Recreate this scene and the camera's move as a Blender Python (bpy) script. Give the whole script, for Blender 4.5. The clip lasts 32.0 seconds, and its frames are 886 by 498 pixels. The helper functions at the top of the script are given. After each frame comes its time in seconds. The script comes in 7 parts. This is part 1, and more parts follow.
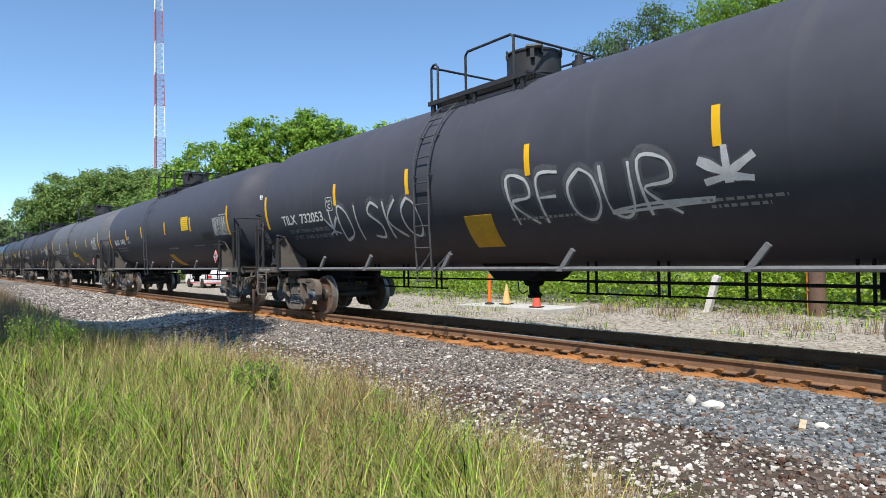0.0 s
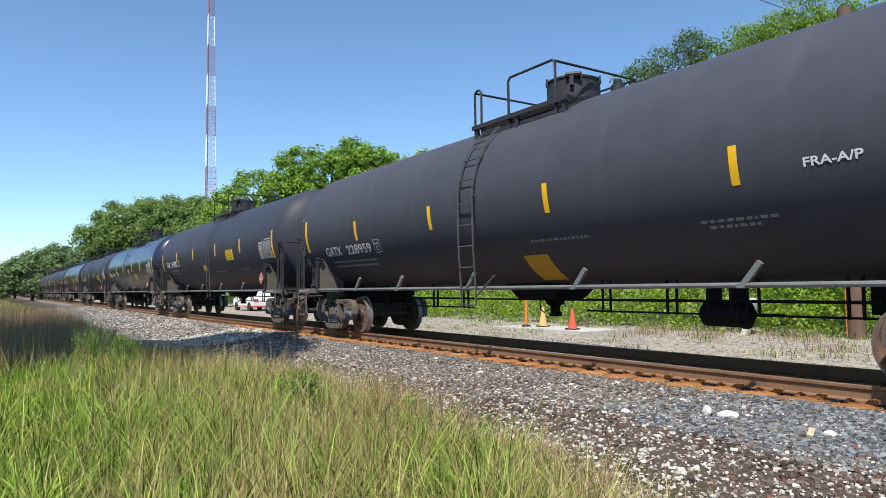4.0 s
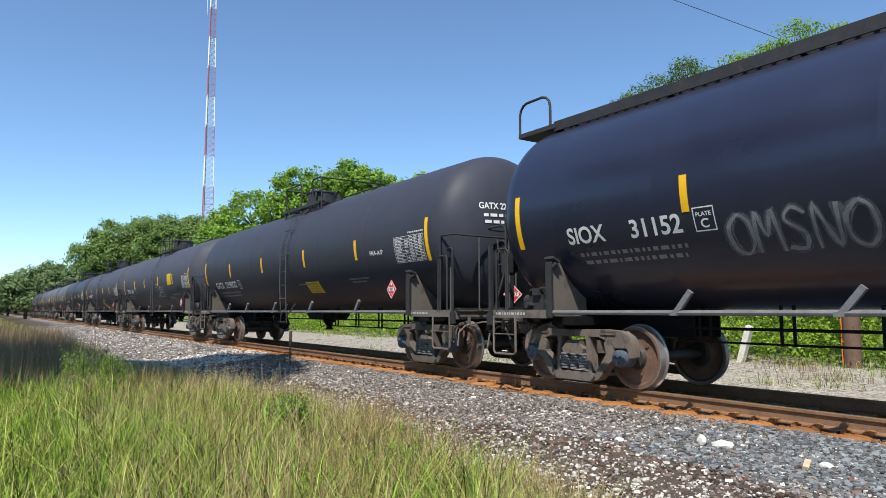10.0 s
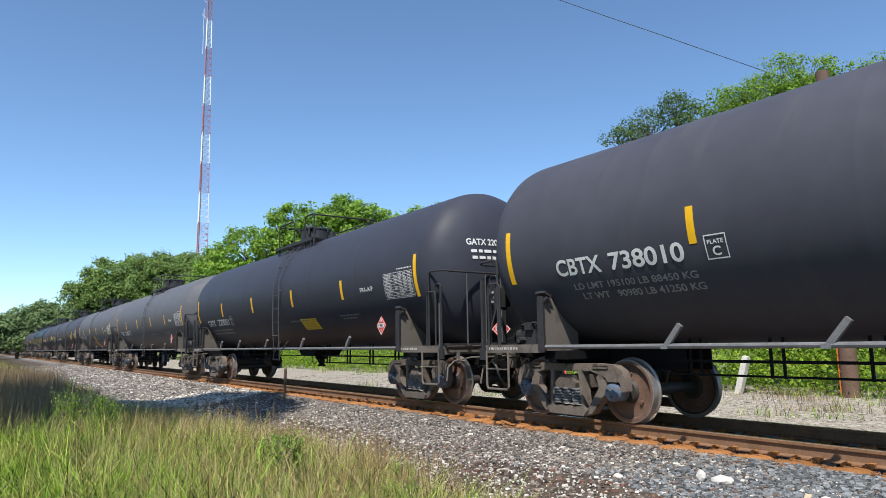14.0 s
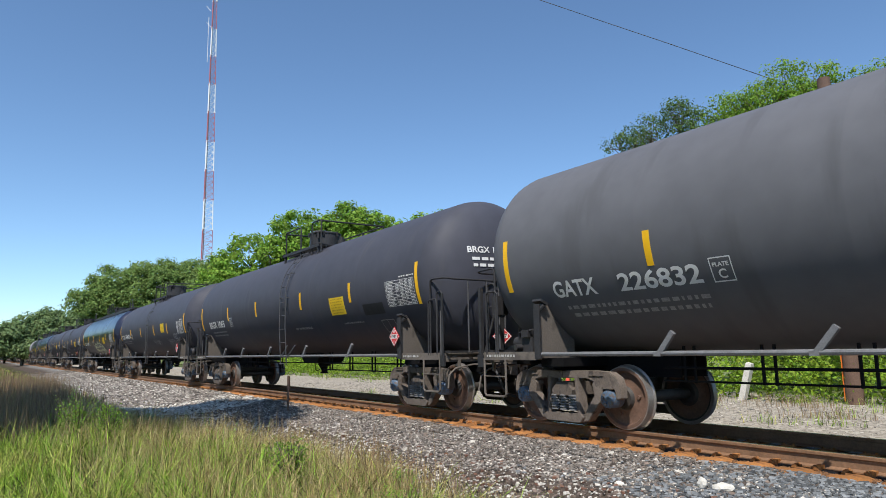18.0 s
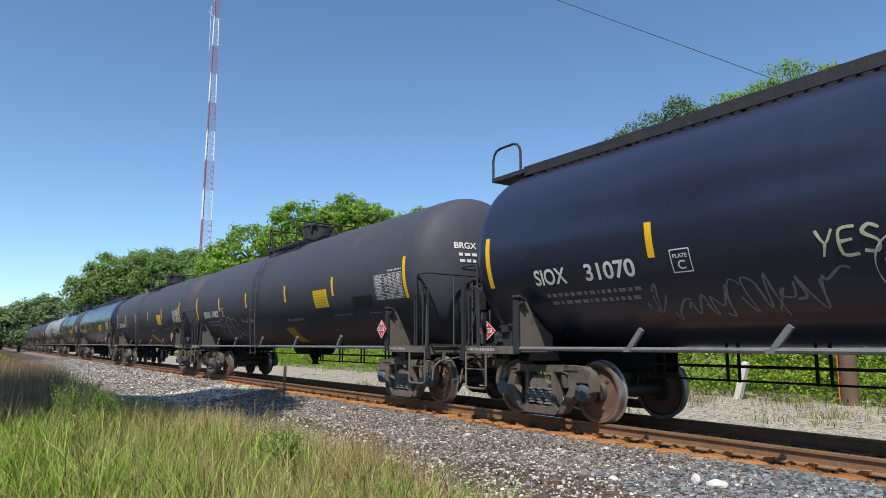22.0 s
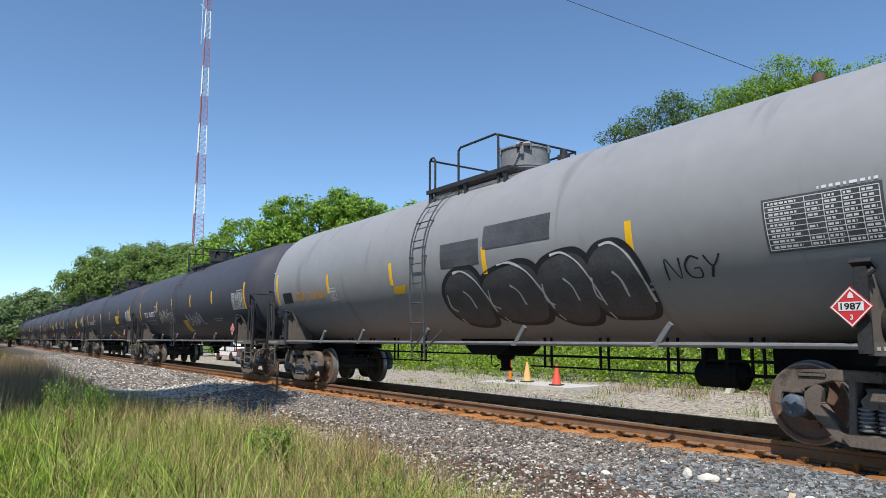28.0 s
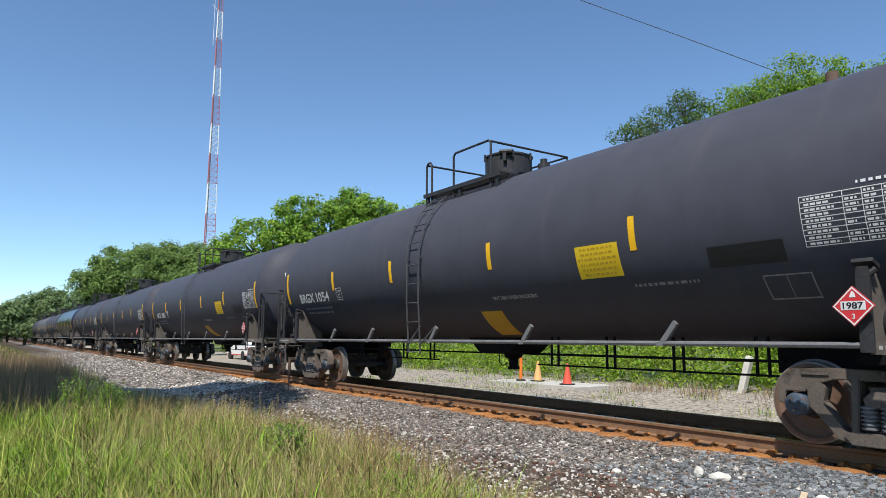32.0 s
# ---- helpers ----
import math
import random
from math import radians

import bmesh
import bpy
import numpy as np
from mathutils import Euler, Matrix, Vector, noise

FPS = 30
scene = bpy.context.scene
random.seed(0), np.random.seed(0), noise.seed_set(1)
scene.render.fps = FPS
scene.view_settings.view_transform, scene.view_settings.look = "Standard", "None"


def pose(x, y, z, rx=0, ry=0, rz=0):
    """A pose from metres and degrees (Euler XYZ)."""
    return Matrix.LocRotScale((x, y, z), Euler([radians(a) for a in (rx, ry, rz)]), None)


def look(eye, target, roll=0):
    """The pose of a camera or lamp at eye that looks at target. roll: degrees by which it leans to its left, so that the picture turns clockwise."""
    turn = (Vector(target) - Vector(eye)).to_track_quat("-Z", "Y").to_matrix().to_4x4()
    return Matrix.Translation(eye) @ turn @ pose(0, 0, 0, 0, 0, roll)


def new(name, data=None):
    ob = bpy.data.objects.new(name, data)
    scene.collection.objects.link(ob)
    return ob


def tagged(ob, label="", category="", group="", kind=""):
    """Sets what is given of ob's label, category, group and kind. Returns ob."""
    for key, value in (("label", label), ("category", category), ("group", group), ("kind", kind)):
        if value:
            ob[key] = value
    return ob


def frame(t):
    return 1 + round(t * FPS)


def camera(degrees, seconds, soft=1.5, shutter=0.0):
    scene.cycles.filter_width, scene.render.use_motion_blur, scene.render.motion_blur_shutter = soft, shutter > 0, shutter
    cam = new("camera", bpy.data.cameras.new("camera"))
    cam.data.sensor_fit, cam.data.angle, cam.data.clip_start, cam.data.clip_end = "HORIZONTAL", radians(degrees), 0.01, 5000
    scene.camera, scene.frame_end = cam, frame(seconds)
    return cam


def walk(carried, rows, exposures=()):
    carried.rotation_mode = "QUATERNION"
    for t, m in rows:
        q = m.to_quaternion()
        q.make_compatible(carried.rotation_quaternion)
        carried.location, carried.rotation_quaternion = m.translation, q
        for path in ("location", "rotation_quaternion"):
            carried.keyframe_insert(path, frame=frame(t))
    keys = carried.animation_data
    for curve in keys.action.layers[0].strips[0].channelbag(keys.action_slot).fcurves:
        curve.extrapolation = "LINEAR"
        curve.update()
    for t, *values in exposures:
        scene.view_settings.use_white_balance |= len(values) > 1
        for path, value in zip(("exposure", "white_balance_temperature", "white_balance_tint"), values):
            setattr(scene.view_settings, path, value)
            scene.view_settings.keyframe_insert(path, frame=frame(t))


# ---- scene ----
# x runs along the track (the train goes to +x), y across it, z = 0 is the top of the rail
TRACK_Y = 8.627
# the track leaves the x axis by a little: turned by TURN degrees about (0, TRACK_Y)
TURN = -0.69
SKEW = math.tan(math.radians(TURN))
cam = camera(67.0, 32.0, 0.9)
PATH = [
    (0.0, pose(-0.542, 0.126, 1.247, 91.01, 0.90, 51.78)),
    (0.5, pose(-0.399, -0.003, 1.242, 90.77, 0.76, 53.89)),
    (1.0, pose(-0.307, -0.057, 1.206, 91.00, 0.64, 54.78)),
    (1.5, pose(-0.173, -0.141, 1.192, 91.35, 0.54, 55.20)),
    (2.0, pose(-0.102, -0.169, 1.172, 91.83, 0.49, 55.27)),
    (2.5, pose(-0.055, -0.140, 1.162, 92.29, 0.70, 55.32)),
    (3.0, pose(-0.020, -0.117, 1.145, 92.65, 0.71, 55.33)),
    (3.5, pose(-0.006, -0.087, 1.133, 92.99, 0.77, 55.38)),
    (5.5, pose(0.027, -0.058, 1.125, 93.99, 0.49, 55.46)),
    (6.0, pose(0.037, -0.074, 1.138, 94.11, 0.36, 55.33)),
    (7.0, pose(0.014, -0.063, 1.137, 94.42, 0.03, 55.08)),
    (8.0, pose(0.007, -0.039, 1.138, 94.69, -0.08, 54.93)),
    (9.0, pose(-0.000, 0.000, 1.165, 94.90, 0.24, 55.07)),
    (10.0, pose(-0.019, -0.014, 1.142, 95.24, 0.05, 55.08)),
    (11.0, pose(-0.023, -0.023, 1.159, 95.47, 0.18, 55.01)),
    (12.0, pose(-0.029, -0.042, 1.169, 96.09, 0.34, 54.92)),
    (12.5, pose(-0.046, -0.035, 1.178, 96.59, 0.43, 54.84)),
    (13.0, pose(-0.038, -0.019, 1.181, 97.17, 0.55, 54.86)),
    (13.5, pose(-0.001, -0.034, 1.186, 97.74, 0.75, 54.77)),
    (14.0, pose(0.005, -0.012, 1.181, 98.06, 0.87, 54.76)),
    (14.5, pose(-0.008, 0.015, 1.181, 98.24, 0.99, 54.80)),
    (16.5, pose(0.047, 0.014, 1.174, 98.51, 1.17, 55.31)),
    (17.0, pose(0.041, 0.007, 1.163, 98.65, 0.93, 55.24)),
    (18.0, pose(0.066, -0.015, 1.191, 98.63, 0.95, 55.11)),
    (19.0, pose(0.081, -0.044, 1.205, 98.41, 0.78, 54.97)),
    (20.0, pose(0.037, 0.016, 1.170, 98.18, 0.36, 54.83)),
    (21.0, pose(0.016, 0.060, 1.168, 98.08, 0.16, 54.94)),
    (22.0, pose(0.052, -0.003, 1.163, 98.16, -0.14, 54.85)),
    (23.0, pose(0.045, -0.025, 1.171, 98.15, -0.25, 54.62)),
    (24.0, pose(0.064, -0.032, 1.168, 98.16, -0.24, 54.46)),
    (24.5, pose(0.054, -0.025, 1.178, 98.07, -0.21, 54.36)),
    (26.5, pose(0.039, 0.007, 1.166, 97.73, -0.23, 54.25)),
    (27.0, pose(0.044, -0.006, 1.168, 97.66, -0.25, 54.21)),
    (28.0, pose(0.042, 0.011, 1.172, 97.68, -0.09, 54.28)),
    (29.0, pose(0.044, 0.020, 1.156, 97.68, -0.16, 54.45)),
    (30.0, pose(0.052, -0.016, 1.153, 97.63, -0.21, 54.56)),
    (31.0, pose(0.060, 0.005, 1.162, 97.53, -0.08, 54.89)),
    (32.0, pose(0.072, -0.026, 1.154, 97.65, -0.25, 55.16)),
]
walk(cam, PATH, [(0.0, 0.26), (6.0, 0.25), (12.0, 0.25), (14.5, 0.23), (16.5, 0.11), (24.0, 0.07), (32.0, 0.11)])

# ---- world, sun ----
SUN_FROM = Vector((0.63, -0.81, 1.54)).normalized()
world = bpy.data.worlds.new("sky")
scene.world = world
world.use_nodes = True
wn = world.node_tree
wn.nodes.clear()
sky = wn.nodes.new("ShaderNodeTexSky")
sky.sky_type = "NISHITA"
sky.sun_disc = False
sky.sun_elevation = math.asin(SUN_FROM.z)
sky.sun_rotation = math.atan2(SUN_FROM.x, SUN_FROM.y)
sky.altitude, sky.air_density, sky.dust_density, sky.ozone_density = 200, 0.82, 0.2, 3.4
bg = wn.nodes.new("ShaderNodeBackground")
bg.inputs["Strength"].default_value = 0.15
wo = wn.nodes.new("ShaderNodeOutputWorld")
balance = wn.nodes.new("ShaderNodeMix")
balance.data_type, balance.blend_type = "RGBA", "MULTIPLY"
balance.inputs["Factor"].default_value = 1.0
balance.inputs["B"].default_value = (0.97, 1.08, 1.1, 1)
wn.links.new(sky.outputs[0], balance.inputs["A"])
wn.links.new(balance.outputs["Result"], bg.inputs[0])
wn.links.new(bg.outputs[0], wo.inputs[0])
sun = new("sun", bpy.data.lights.new("sun", "SUN"))
sun.data.energy, sun.data.angle, sun.data.color = 5.0, radians(0.53), (1.0, 0.955, 0.885)
sun.matrix_world = look(SUN_FROM * 60, (0, 0, 0))
scene.view_settings.exposure = 0.0


# ---- materials ----
def material(name, base, rough=0.6, metal=0.0, vary=0.25, scale=6.0, fine=60.0, bump=0.0, bump_scale=None, second=None, patch=0.5, island=0.0, objrand=0.0, spec=0.5, coat=0.0):
    m = bpy.data.materials.new(name)
    m.use_nodes = True
    t = m.node_tree
    b = t.nodes["Principled BSDF"]
    b.inputs["Metallic"].default_value = metal
    b.inputs["Specular IOR Level"].default_value = spec
    b.inputs["Coat Weight"].default_value = coat
    b.inputs["Coat Roughness"].default_value = 0.12
    co = t.nodes.new("ShaderNodeTexCoord")
    n1, n2 = t.nodes.new("ShaderNodeTexNoise"), t.nodes.new("ShaderNodeTexNoise")
    n1.inputs["Scale"].default_value, n2.inputs["Scale"].default_value = scale, fine
    n1.inputs["Detail"].default_value, n2.inputs["Detail"].default_value = 6, 4
    for n in (n1, n2):
        t.links.new(co.outputs["Object"], n.inputs["Vector"])
    mix = t.nodes.new("ShaderNodeMix")
    mix.data_type = "RGBA"
    dark = [c * (1 - vary) for c in base]
    mix.inputs["A"].default_value = (*dark, 1)
    mix.inputs["B"].default_value = (*[min(1, c * (1 + vary)) for c in base], 1)
    add = t.nodes.new("ShaderNodeMath")
    add.operation = "MULTIPLY_ADD"
    add.inputs[1].default_value = 0.5
    t.links.new(n2.outputs["Fac"], add.inputs[0])
    half = t.nodes.new("ShaderNodeMath")
    half.operation = "MULTIPLY"
    half.inputs[1].default_value = 0.5
    t.links.new(n1.outputs["Fac"], half.inputs[0])
    t.links.new(half.outputs[0], add.inputs[2])
    ramp = t.nodes.new("ShaderNodeMapRange")
    ramp.inputs["From Min"].default_value, ramp.inputs["From Max"].default_value = 0.34, 0.66
    t.links.new(add.outputs[0], ramp.inputs["Value"])
    t.links.new(ramp.outputs[0], mix.inputs["Factor"])
    col = mix.outputs["Result"]
    if second:
        m2 = t.nodes.new("ShaderNodeMix")
        m2.data_type = "RGBA"
        m2.inputs["B"].default_value = (*second, 1)
        r2 = t.nodes.new("ShaderNodeMapRange")
        r2.inputs["From Min"].default_value, r2.inputs["From Max"].default_value = patch, patch + 0.12
        n3 = t.nodes.new("ShaderNodeTexNoise")
        n3.inputs["Scale"].default_value, n3.inputs["Detail"].default_value = scale * 1.7, 8
        t.links.new(co.outputs["Object"], n3.inputs["Vector"])
        t.links.new(n3.outputs["Fac"], r2.inputs["Value"])
        t.links.new(r2.outputs[0], m2.inputs["Factor"])
        t.links.new(col, m2.inputs["A"])
        col = m2.outputs["Result"]
    if island or objrand:
        h = t.nodes.new("ShaderNodeHueSaturation")
        src = t.nodes.new("ShaderNodeNewGeometry").outputs["Random Per Island"] if island else t.nodes.new("ShaderNodeObjectInfo").outputs["Random"]
        amount = island or objrand
        mr = t.nodes.new("ShaderNodeMapRange")
        mr.inputs["To Min"].default_value, mr.inputs["To Max"].default_value = 1 - amount, 1 + amount
        t.links.new(src, mr.inputs["Value"])
        t.links.new(mr.outputs[0], h.inputs["Value"])
        t.links.new(col, h.inputs["Color"])
        col = h.outputs["Color"]
    t.links.new(col, b.inputs["Base Color"])
    rr = t.nodes.new("ShaderNodeMapRange")
    rr.inputs["To Min"].default_value, rr.inputs["To Max"].default_value = max(0.03, rough - 0.1), min(1, rough + 0.1)
    t.links.new(n1.outputs["Fac"], rr.inputs["Value"])
    t.links.new(rr.outputs[0], b.inputs["Roughness"])
    if bump:
        bp = t.nodes.new("ShaderNodeBump")
        bp.inputs["Strength"].default_value, bp.inputs["Distance"].default_value = 0.6, bump
        nb = n2
        if bump_scale:
            nb = t.nodes.new("ShaderNodeTexNoise")
            nb.inputs["Scale"].default_value, nb.inputs["Detail"].default_value = bump_scale, 5
            t.links.new(co.outputs["Object"], nb.inputs["Vector"])
        t.links.new(nb.outputs["Fac"], bp.inputs["Height"])
        t.links.new(bp.outputs[0], b.inputs["Normal"])
    return m


TANK_BLACK = material("tank_black_paint", (0.066, 0.068, 0.085), 0.55, vary=0.1, scale=0.7, fine=3, second=(0.077, 0.077, 0.089), patch=0.58, spec=0.14)
TANK_DEEP = material("tank_deep_black_paint", (0.047, 0.05, 0.066), 0.5, vary=0.08, scale=0.7, fine=3, second=(0.049, 0.049, 0.058), patch=0.58, spec=0.16)
TANK_GREYISH = material("tank_faded_paint", (0.12, 0.122, 0.134), 0.55, vary=0.1, scale=0.6, fine=3, second=(0.105, 0.106, 0.115), patch=0.56, spec=0.14)
TANK_GLOSS = material("tank_glossy_paint", (0.02, 0.0235, 0.048), 0.3, vary=0.1, scale=0.6, fine=3, spec=0.5, coat=0.25)
TANK_LIGHT = material("tank_light_grey_paint", (0.275, 0.278, 0.29), 0.5, vary=0.06, scale=0.6, fine=4, second=(0.2, 0.196, 0.19), patch=0.6)
# blacker copy of the frame steel, with the shade under the tank in its colour
UNDER_SHADE = material("under_tank_shade_black", (0.009, 0.009, 0.01), 0.75, vary=0.25, scale=3, fine=30, spec=0.12)
POST_STEEL = material("worn_grey_post_steel", (0.075, 0.074, 0.078), 0.6, vary=0.25, scale=4, fine=30)
FRAME_BLACK = material("frame_black_steel", (0.036, 0.035, 0.037), 0.55, vary=0.3, scale=3, fine=30, second=(0.09, 0.075, 0.065), patch=0.66, spec=0.35)
DUSTY_STEEL = material("dusty_steel", (0.135, 0.115, 0.098), 0.85, vary=0.2, scale=2, fine=40, second=(0.085, 0.072, 0.063), patch=0.55, bump=0.003)
DOME_GREY = material("weathered_grey_steel", (0.2, 0.2, 0.205), 0.55, vary=0.25, scale=4, fine=30)
BRACKET_GREY = material("bracket_grey_steel", (0.16, 0.16, 0.165), 0.6, vary=0.25, scale=6, fine=50)
CAST_IRON = material("cast_truck_iron", (0.125, 0.1, 0.082), 0.85, vary=0.3, scale=4, fine=40, second=(0.05, 0.04, 0.034), patch=0.56, bump=0.004, objrand=0.2)
# grease on the wheel's middle, with the shade that falls there painted in
WHEEL_DARK = material("greasy_shaded_wheel_web", (0.04, 0.034, 0.03), 0.6, vary=0.3, scale=5, fine=30)
WHEEL_RUST = material("wheel_brown_steel", (0.15, 0.088, 0.062), 0.6, vary=0.3, scale=5, fine=30)
WHEEL_TREAD = material("wheel_worn_tread", (0.3, 0.27, 0.25), 0.38, metal=0.6, vary=0.2)
BEARING_BLUE = material("bearing_cap_blue", (0.07, 0.11, 0.165), 0.5, vary=0.35, scale=14, fine=60, second=(0.1, 0.08, 0.07), patch=0.5, objrand=0.5)
RAIL_STEEL = material("rail_brown_steel", (0.22, 0.12, 0.065), 0.75, vary=0.25, scale=3, fine=40, bump=0.002)
RAIL_HEAD = material("rail_polished_head", (0.5, 0.47, 0.44), 0.28, metal=0.9, vary=0.1)
RUST = material("rusty_tie_plate", (0.36, 0.15, 0.042), 0.85, vary=0.35, scale=5, fine=50, second=(0.2, 0.08, 0.03), patch=0.56, bump=0.006, objrand=0.3)
TIE_WOOD = material("rust_stained_tie", (0.29, 0.125, 0.045), 0.9, vary=0.4, scale=4, fine=30, second=(0.11, 0.075, 0.05), patch=0.5, bump=0.012, objrand=0.35)
YELLOW = material("reflective_yellow_tape", (0.9, 0.5, 0.012), 0.45, vary=0.05, scale=3, fine=20)
YELLOW_SIGN = material("yellow_notice_sheet", (0.82, 0.56, 0.02), 0.5, vary=0.05, scale=4, fine=20)
YELLOW_DULL = material("dull_yellow_panel", (0.55, 0.33, 0.02), 0.6, vary=0.15, scale=4, fine=20)
WHITE_PAINT = material("white_stencil_paint", (0.75, 0.75, 0.74), 0.6, vary=0.06, scale=5, fine=30)
WHITE_WORN = material("worn_white_stencil_paint", (0.28, 0.28, 0.285), 0.65, vary=0.3, scale=12, fine=50)
STENCIL_DULL = material("dusty_white_stencil_paint", (0.45, 0.44, 0.42), 0.7, vary=0.3, scale=14, fine=50)
ORANGE_STENCIL = material("orange_stencil_paint", (0.7, 0.3, 0.02), 0.6, vary=0.1)
# also colours the boxes that stand in for shaded gaps between the ties
DARK_PATCH = material("dark_overpaint_and_gap_shade", (0.012, 0.012, 0.014), 0.6, vary=0.15)
RED = material("placard_red", (0.62, 0.035, 0.04), 0.5, vary=0.06)


for paint in (TANK_BLACK, TANK_GREYISH, TANK_LIGHT):
    pt = paint.node_tree
    for node in list(pt.nodes):
        if node.type == "TEX_NOISE" and abs(node.inputs["Detail"].default_value - 8) < 0.1:
            stretch = pt.nodes.new("ShaderNodeMapping")
            stretch.inputs["Scale"].default_value = (2.6, 0.45, 0.45)
            pt.links.new(pt.nodes.new("ShaderNodeTexCoord").outputs["Object"], stretch.inputs["Vector"])
            pt.links.new(stretch.outputs[0], node.inputs["Vector"])

# ---- mesh helpers ----
class Shape:
    """Collects vertices and faces of one part."""

    def __init__(self):
        self.v, self.f = [], []

    def add(self, verts, faces):
        n = len(self.v)
        self.v += [tuple(p) for p in verts]
        self.f += [tuple(i + n for i in face) for face in faces]
        return self

    def box(self, x, y, z, sx, sy, sz, turn=None):
        pts = [Vector((a * sx / 2, b * sy / 2, c * sz / 2)) for a in (-1, 1) for b in (-1, 1) for c in (-1, 1)]
        if turn:
            e = Euler([radians(q) for q in turn]).to_matrix()
            pts = [e @ p for p in pts]
        c = Vector((x, y, z))
        return self.add([p + c for p in pts], [(0, 1, 3, 2), (4, 6, 7, 5), (0, 4, 5, 1), (2, 3, 7, 6), (0, 2, 6, 4), (1, 5, 7, 3)])

    def rod(self, a, b, r, n=8, r2=None):
        a, b = Vector(a), Vector(b)
        q = (b - a).to_track_quat("Z", "Y").to_matrix()
        r2 = r if r2 is None else r2
        ring = [(math.cos(2 * math.pi * k / n), math.sin(2 * math.pi * k / n)) for k in range(n)]
        pts = [a + q @ Vector((c * r, s * r, 0)) for c, s in ring] + [b + q @ Vector((c * r2, s * r2, 0)) for c, s in ring]
        faces = [(k, (k + 1) % n, n + (k + 1) % n, n + k) for k in range(n)]
        faces += [tuple(range(n - 1, -1, -1)), tuple(range(n, 2 * n))]
        return self.add(pts, faces)

    def tube(self, path, r, n=8):
        path = [Vector(p) for p in path]
        pts, faces, m = [], [], len(path)
        ref = None
        for i, p in enumerate(path):
            d = (path[min(i + 1, m - 1)] - path[max(i - 1, 0)]).normalized()
            if ref is None:
                ref = d.orthogonal().normalized()
            ref = (ref - d * ref.dot(d)).normalized()
            w = d.cross(ref)
            pts += [p + (ref * math.cos(2 * math.pi * k / n) + w * math.sin(2 * math.pi * k / n)) * r for k in range(n)]
        for i in range(m - 1):
            faces += [(i * n + k, i * n + (k + 1) % n, (i + 1) * n + (k + 1) % n, (i + 1) * n + k) for k in range(n)]
        faces += [tuple(range(n - 1, -1, -1)), tuple((m - 1) * n + k for k in range(n))]
        return self.add(pts, faces)

    def lathe(self, profile, n, axis="x", centre=(0, 0, 0)):
        """profile: rows of (along the axis, radius)."""
        pts, faces, m = [], [], len(profile)
        c = Vector(centre)
        for a, r in profile:
            for k in range(n):
                u, w = r * math.cos(2 * math.pi * k / n), r * math.sin(2 * math.pi * k / n)
                pts.append(c + Vector({"x": (a, u, w), "y": (w, a, u), "z": (u, w, a)}[axis]))
        for i in range(m - 1):
            faces += [(i * n + k, i * n + (k + 1) % n, (i + 1) * n + (k + 1) % n, (i + 1) * n + k) for k in range(n)]
        if profile[0][1] > 1e-4:
            faces.append(tuple(range(n - 1, -1, -1)))
        if profile[-1][1] > 1e-4:
            faces.append(tuple((m - 1) * n + k for k in range(n)))
        return self.add(pts, faces)

    def slab(self, outline, y0, y1, axis="y"):
        """A plate: outline of (x, z) between y0 and y1; axis 'x' takes (y, z) between x0 and x1."""
        n = len(outline)
        if axis == "y":
            pts = [(a, y0, b) for a, b in outline] + [(a, y1, b) for a, b in outline]
        else:
            pts = [(y0, a, b) for a, b in outline] + [(y1, a, b) for a, b in outline]
        faces = [(k, (k + 1) % n, n + (k + 1) % n, n + k) for k in range(n)]
        return self.add(pts, faces + [tuple(range(n - 1, -1, -1)), tuple(range(n, 2 * n))])

    def mesh(self, name, mat, smooth=None, bevel=0.0):
        me = bpy.data.meshes.new(name)
        me.from_pydata(self.v, [], self.f)
        bm = bmesh.new()
        bm.from_mesh(me)
        bmesh.ops.recalc_face_normals(bm, faces=bm.faces)
        if bevel:
            sharp = [e for e in bm.edges if len(e.link_faces) == 2 and e.calc_face_angle(0) > 0.7]
            bmesh.ops.bevel(bm, geom=sharp, offset=bevel, segments=2, affect="EDGES", clamp_overlap=True)
        bm.to_mesh(me)
        bm.free()
        if smooth is not None:
            me.shade_smooth()
            me.set_sharp_from_angle(angle=radians(smooth))
        for one in mat if isinstance(mat, (list, tuple)) else (mat,):
            me.materials.append(one)
        return me


def part(name, mesh, parent=None, label="", at=None):
    ob = new(name, mesh)
    ob.parent = parent
    if at is not None:
        ob.matrix_basis = at
    return tagged(ob, label)


def thing(name, label, category, group="", at=None, kind="", data=None):
    ob = new(name, data)
    if at is not None:
        ob.matrix_basis = at
    return tagged(ob, label, category, group, kind)


def arc(c, r, a0, a1, n, plane="xz", other=0.0):
    out = []
    for k in range(n + 1):
        a = radians(a0 + (a1 - a0) * k / n)
        p, q = c[0] + r * math.cos(a), c[1] + r * math.sin(a)
        out.append({"xz": (p, other, q), "yz": (other, p, q), "xy": (p, q, other)}[plane])
    return out


# ---- tank car ----
TR, TZ = 1.598, 2.728
TS, TH = 8.12, 0.78  # half of the straight barrel, depth of a head
TRUCK, AXLE, BOLSTER, END = 7.22, 0.92, 7.27, 0.4


def on_tank(x, v, off=0.004, side=-1):
    """A place on the tank's flank: v metres of arc above the tank's middle height."""
    a = v / TR
    return (x, side * (TR + off) * math.cos(a), TZ + (TR + off) * math.sin(a))


def arc_of(z):
    return TR * math.asin((z - TZ) / TR)


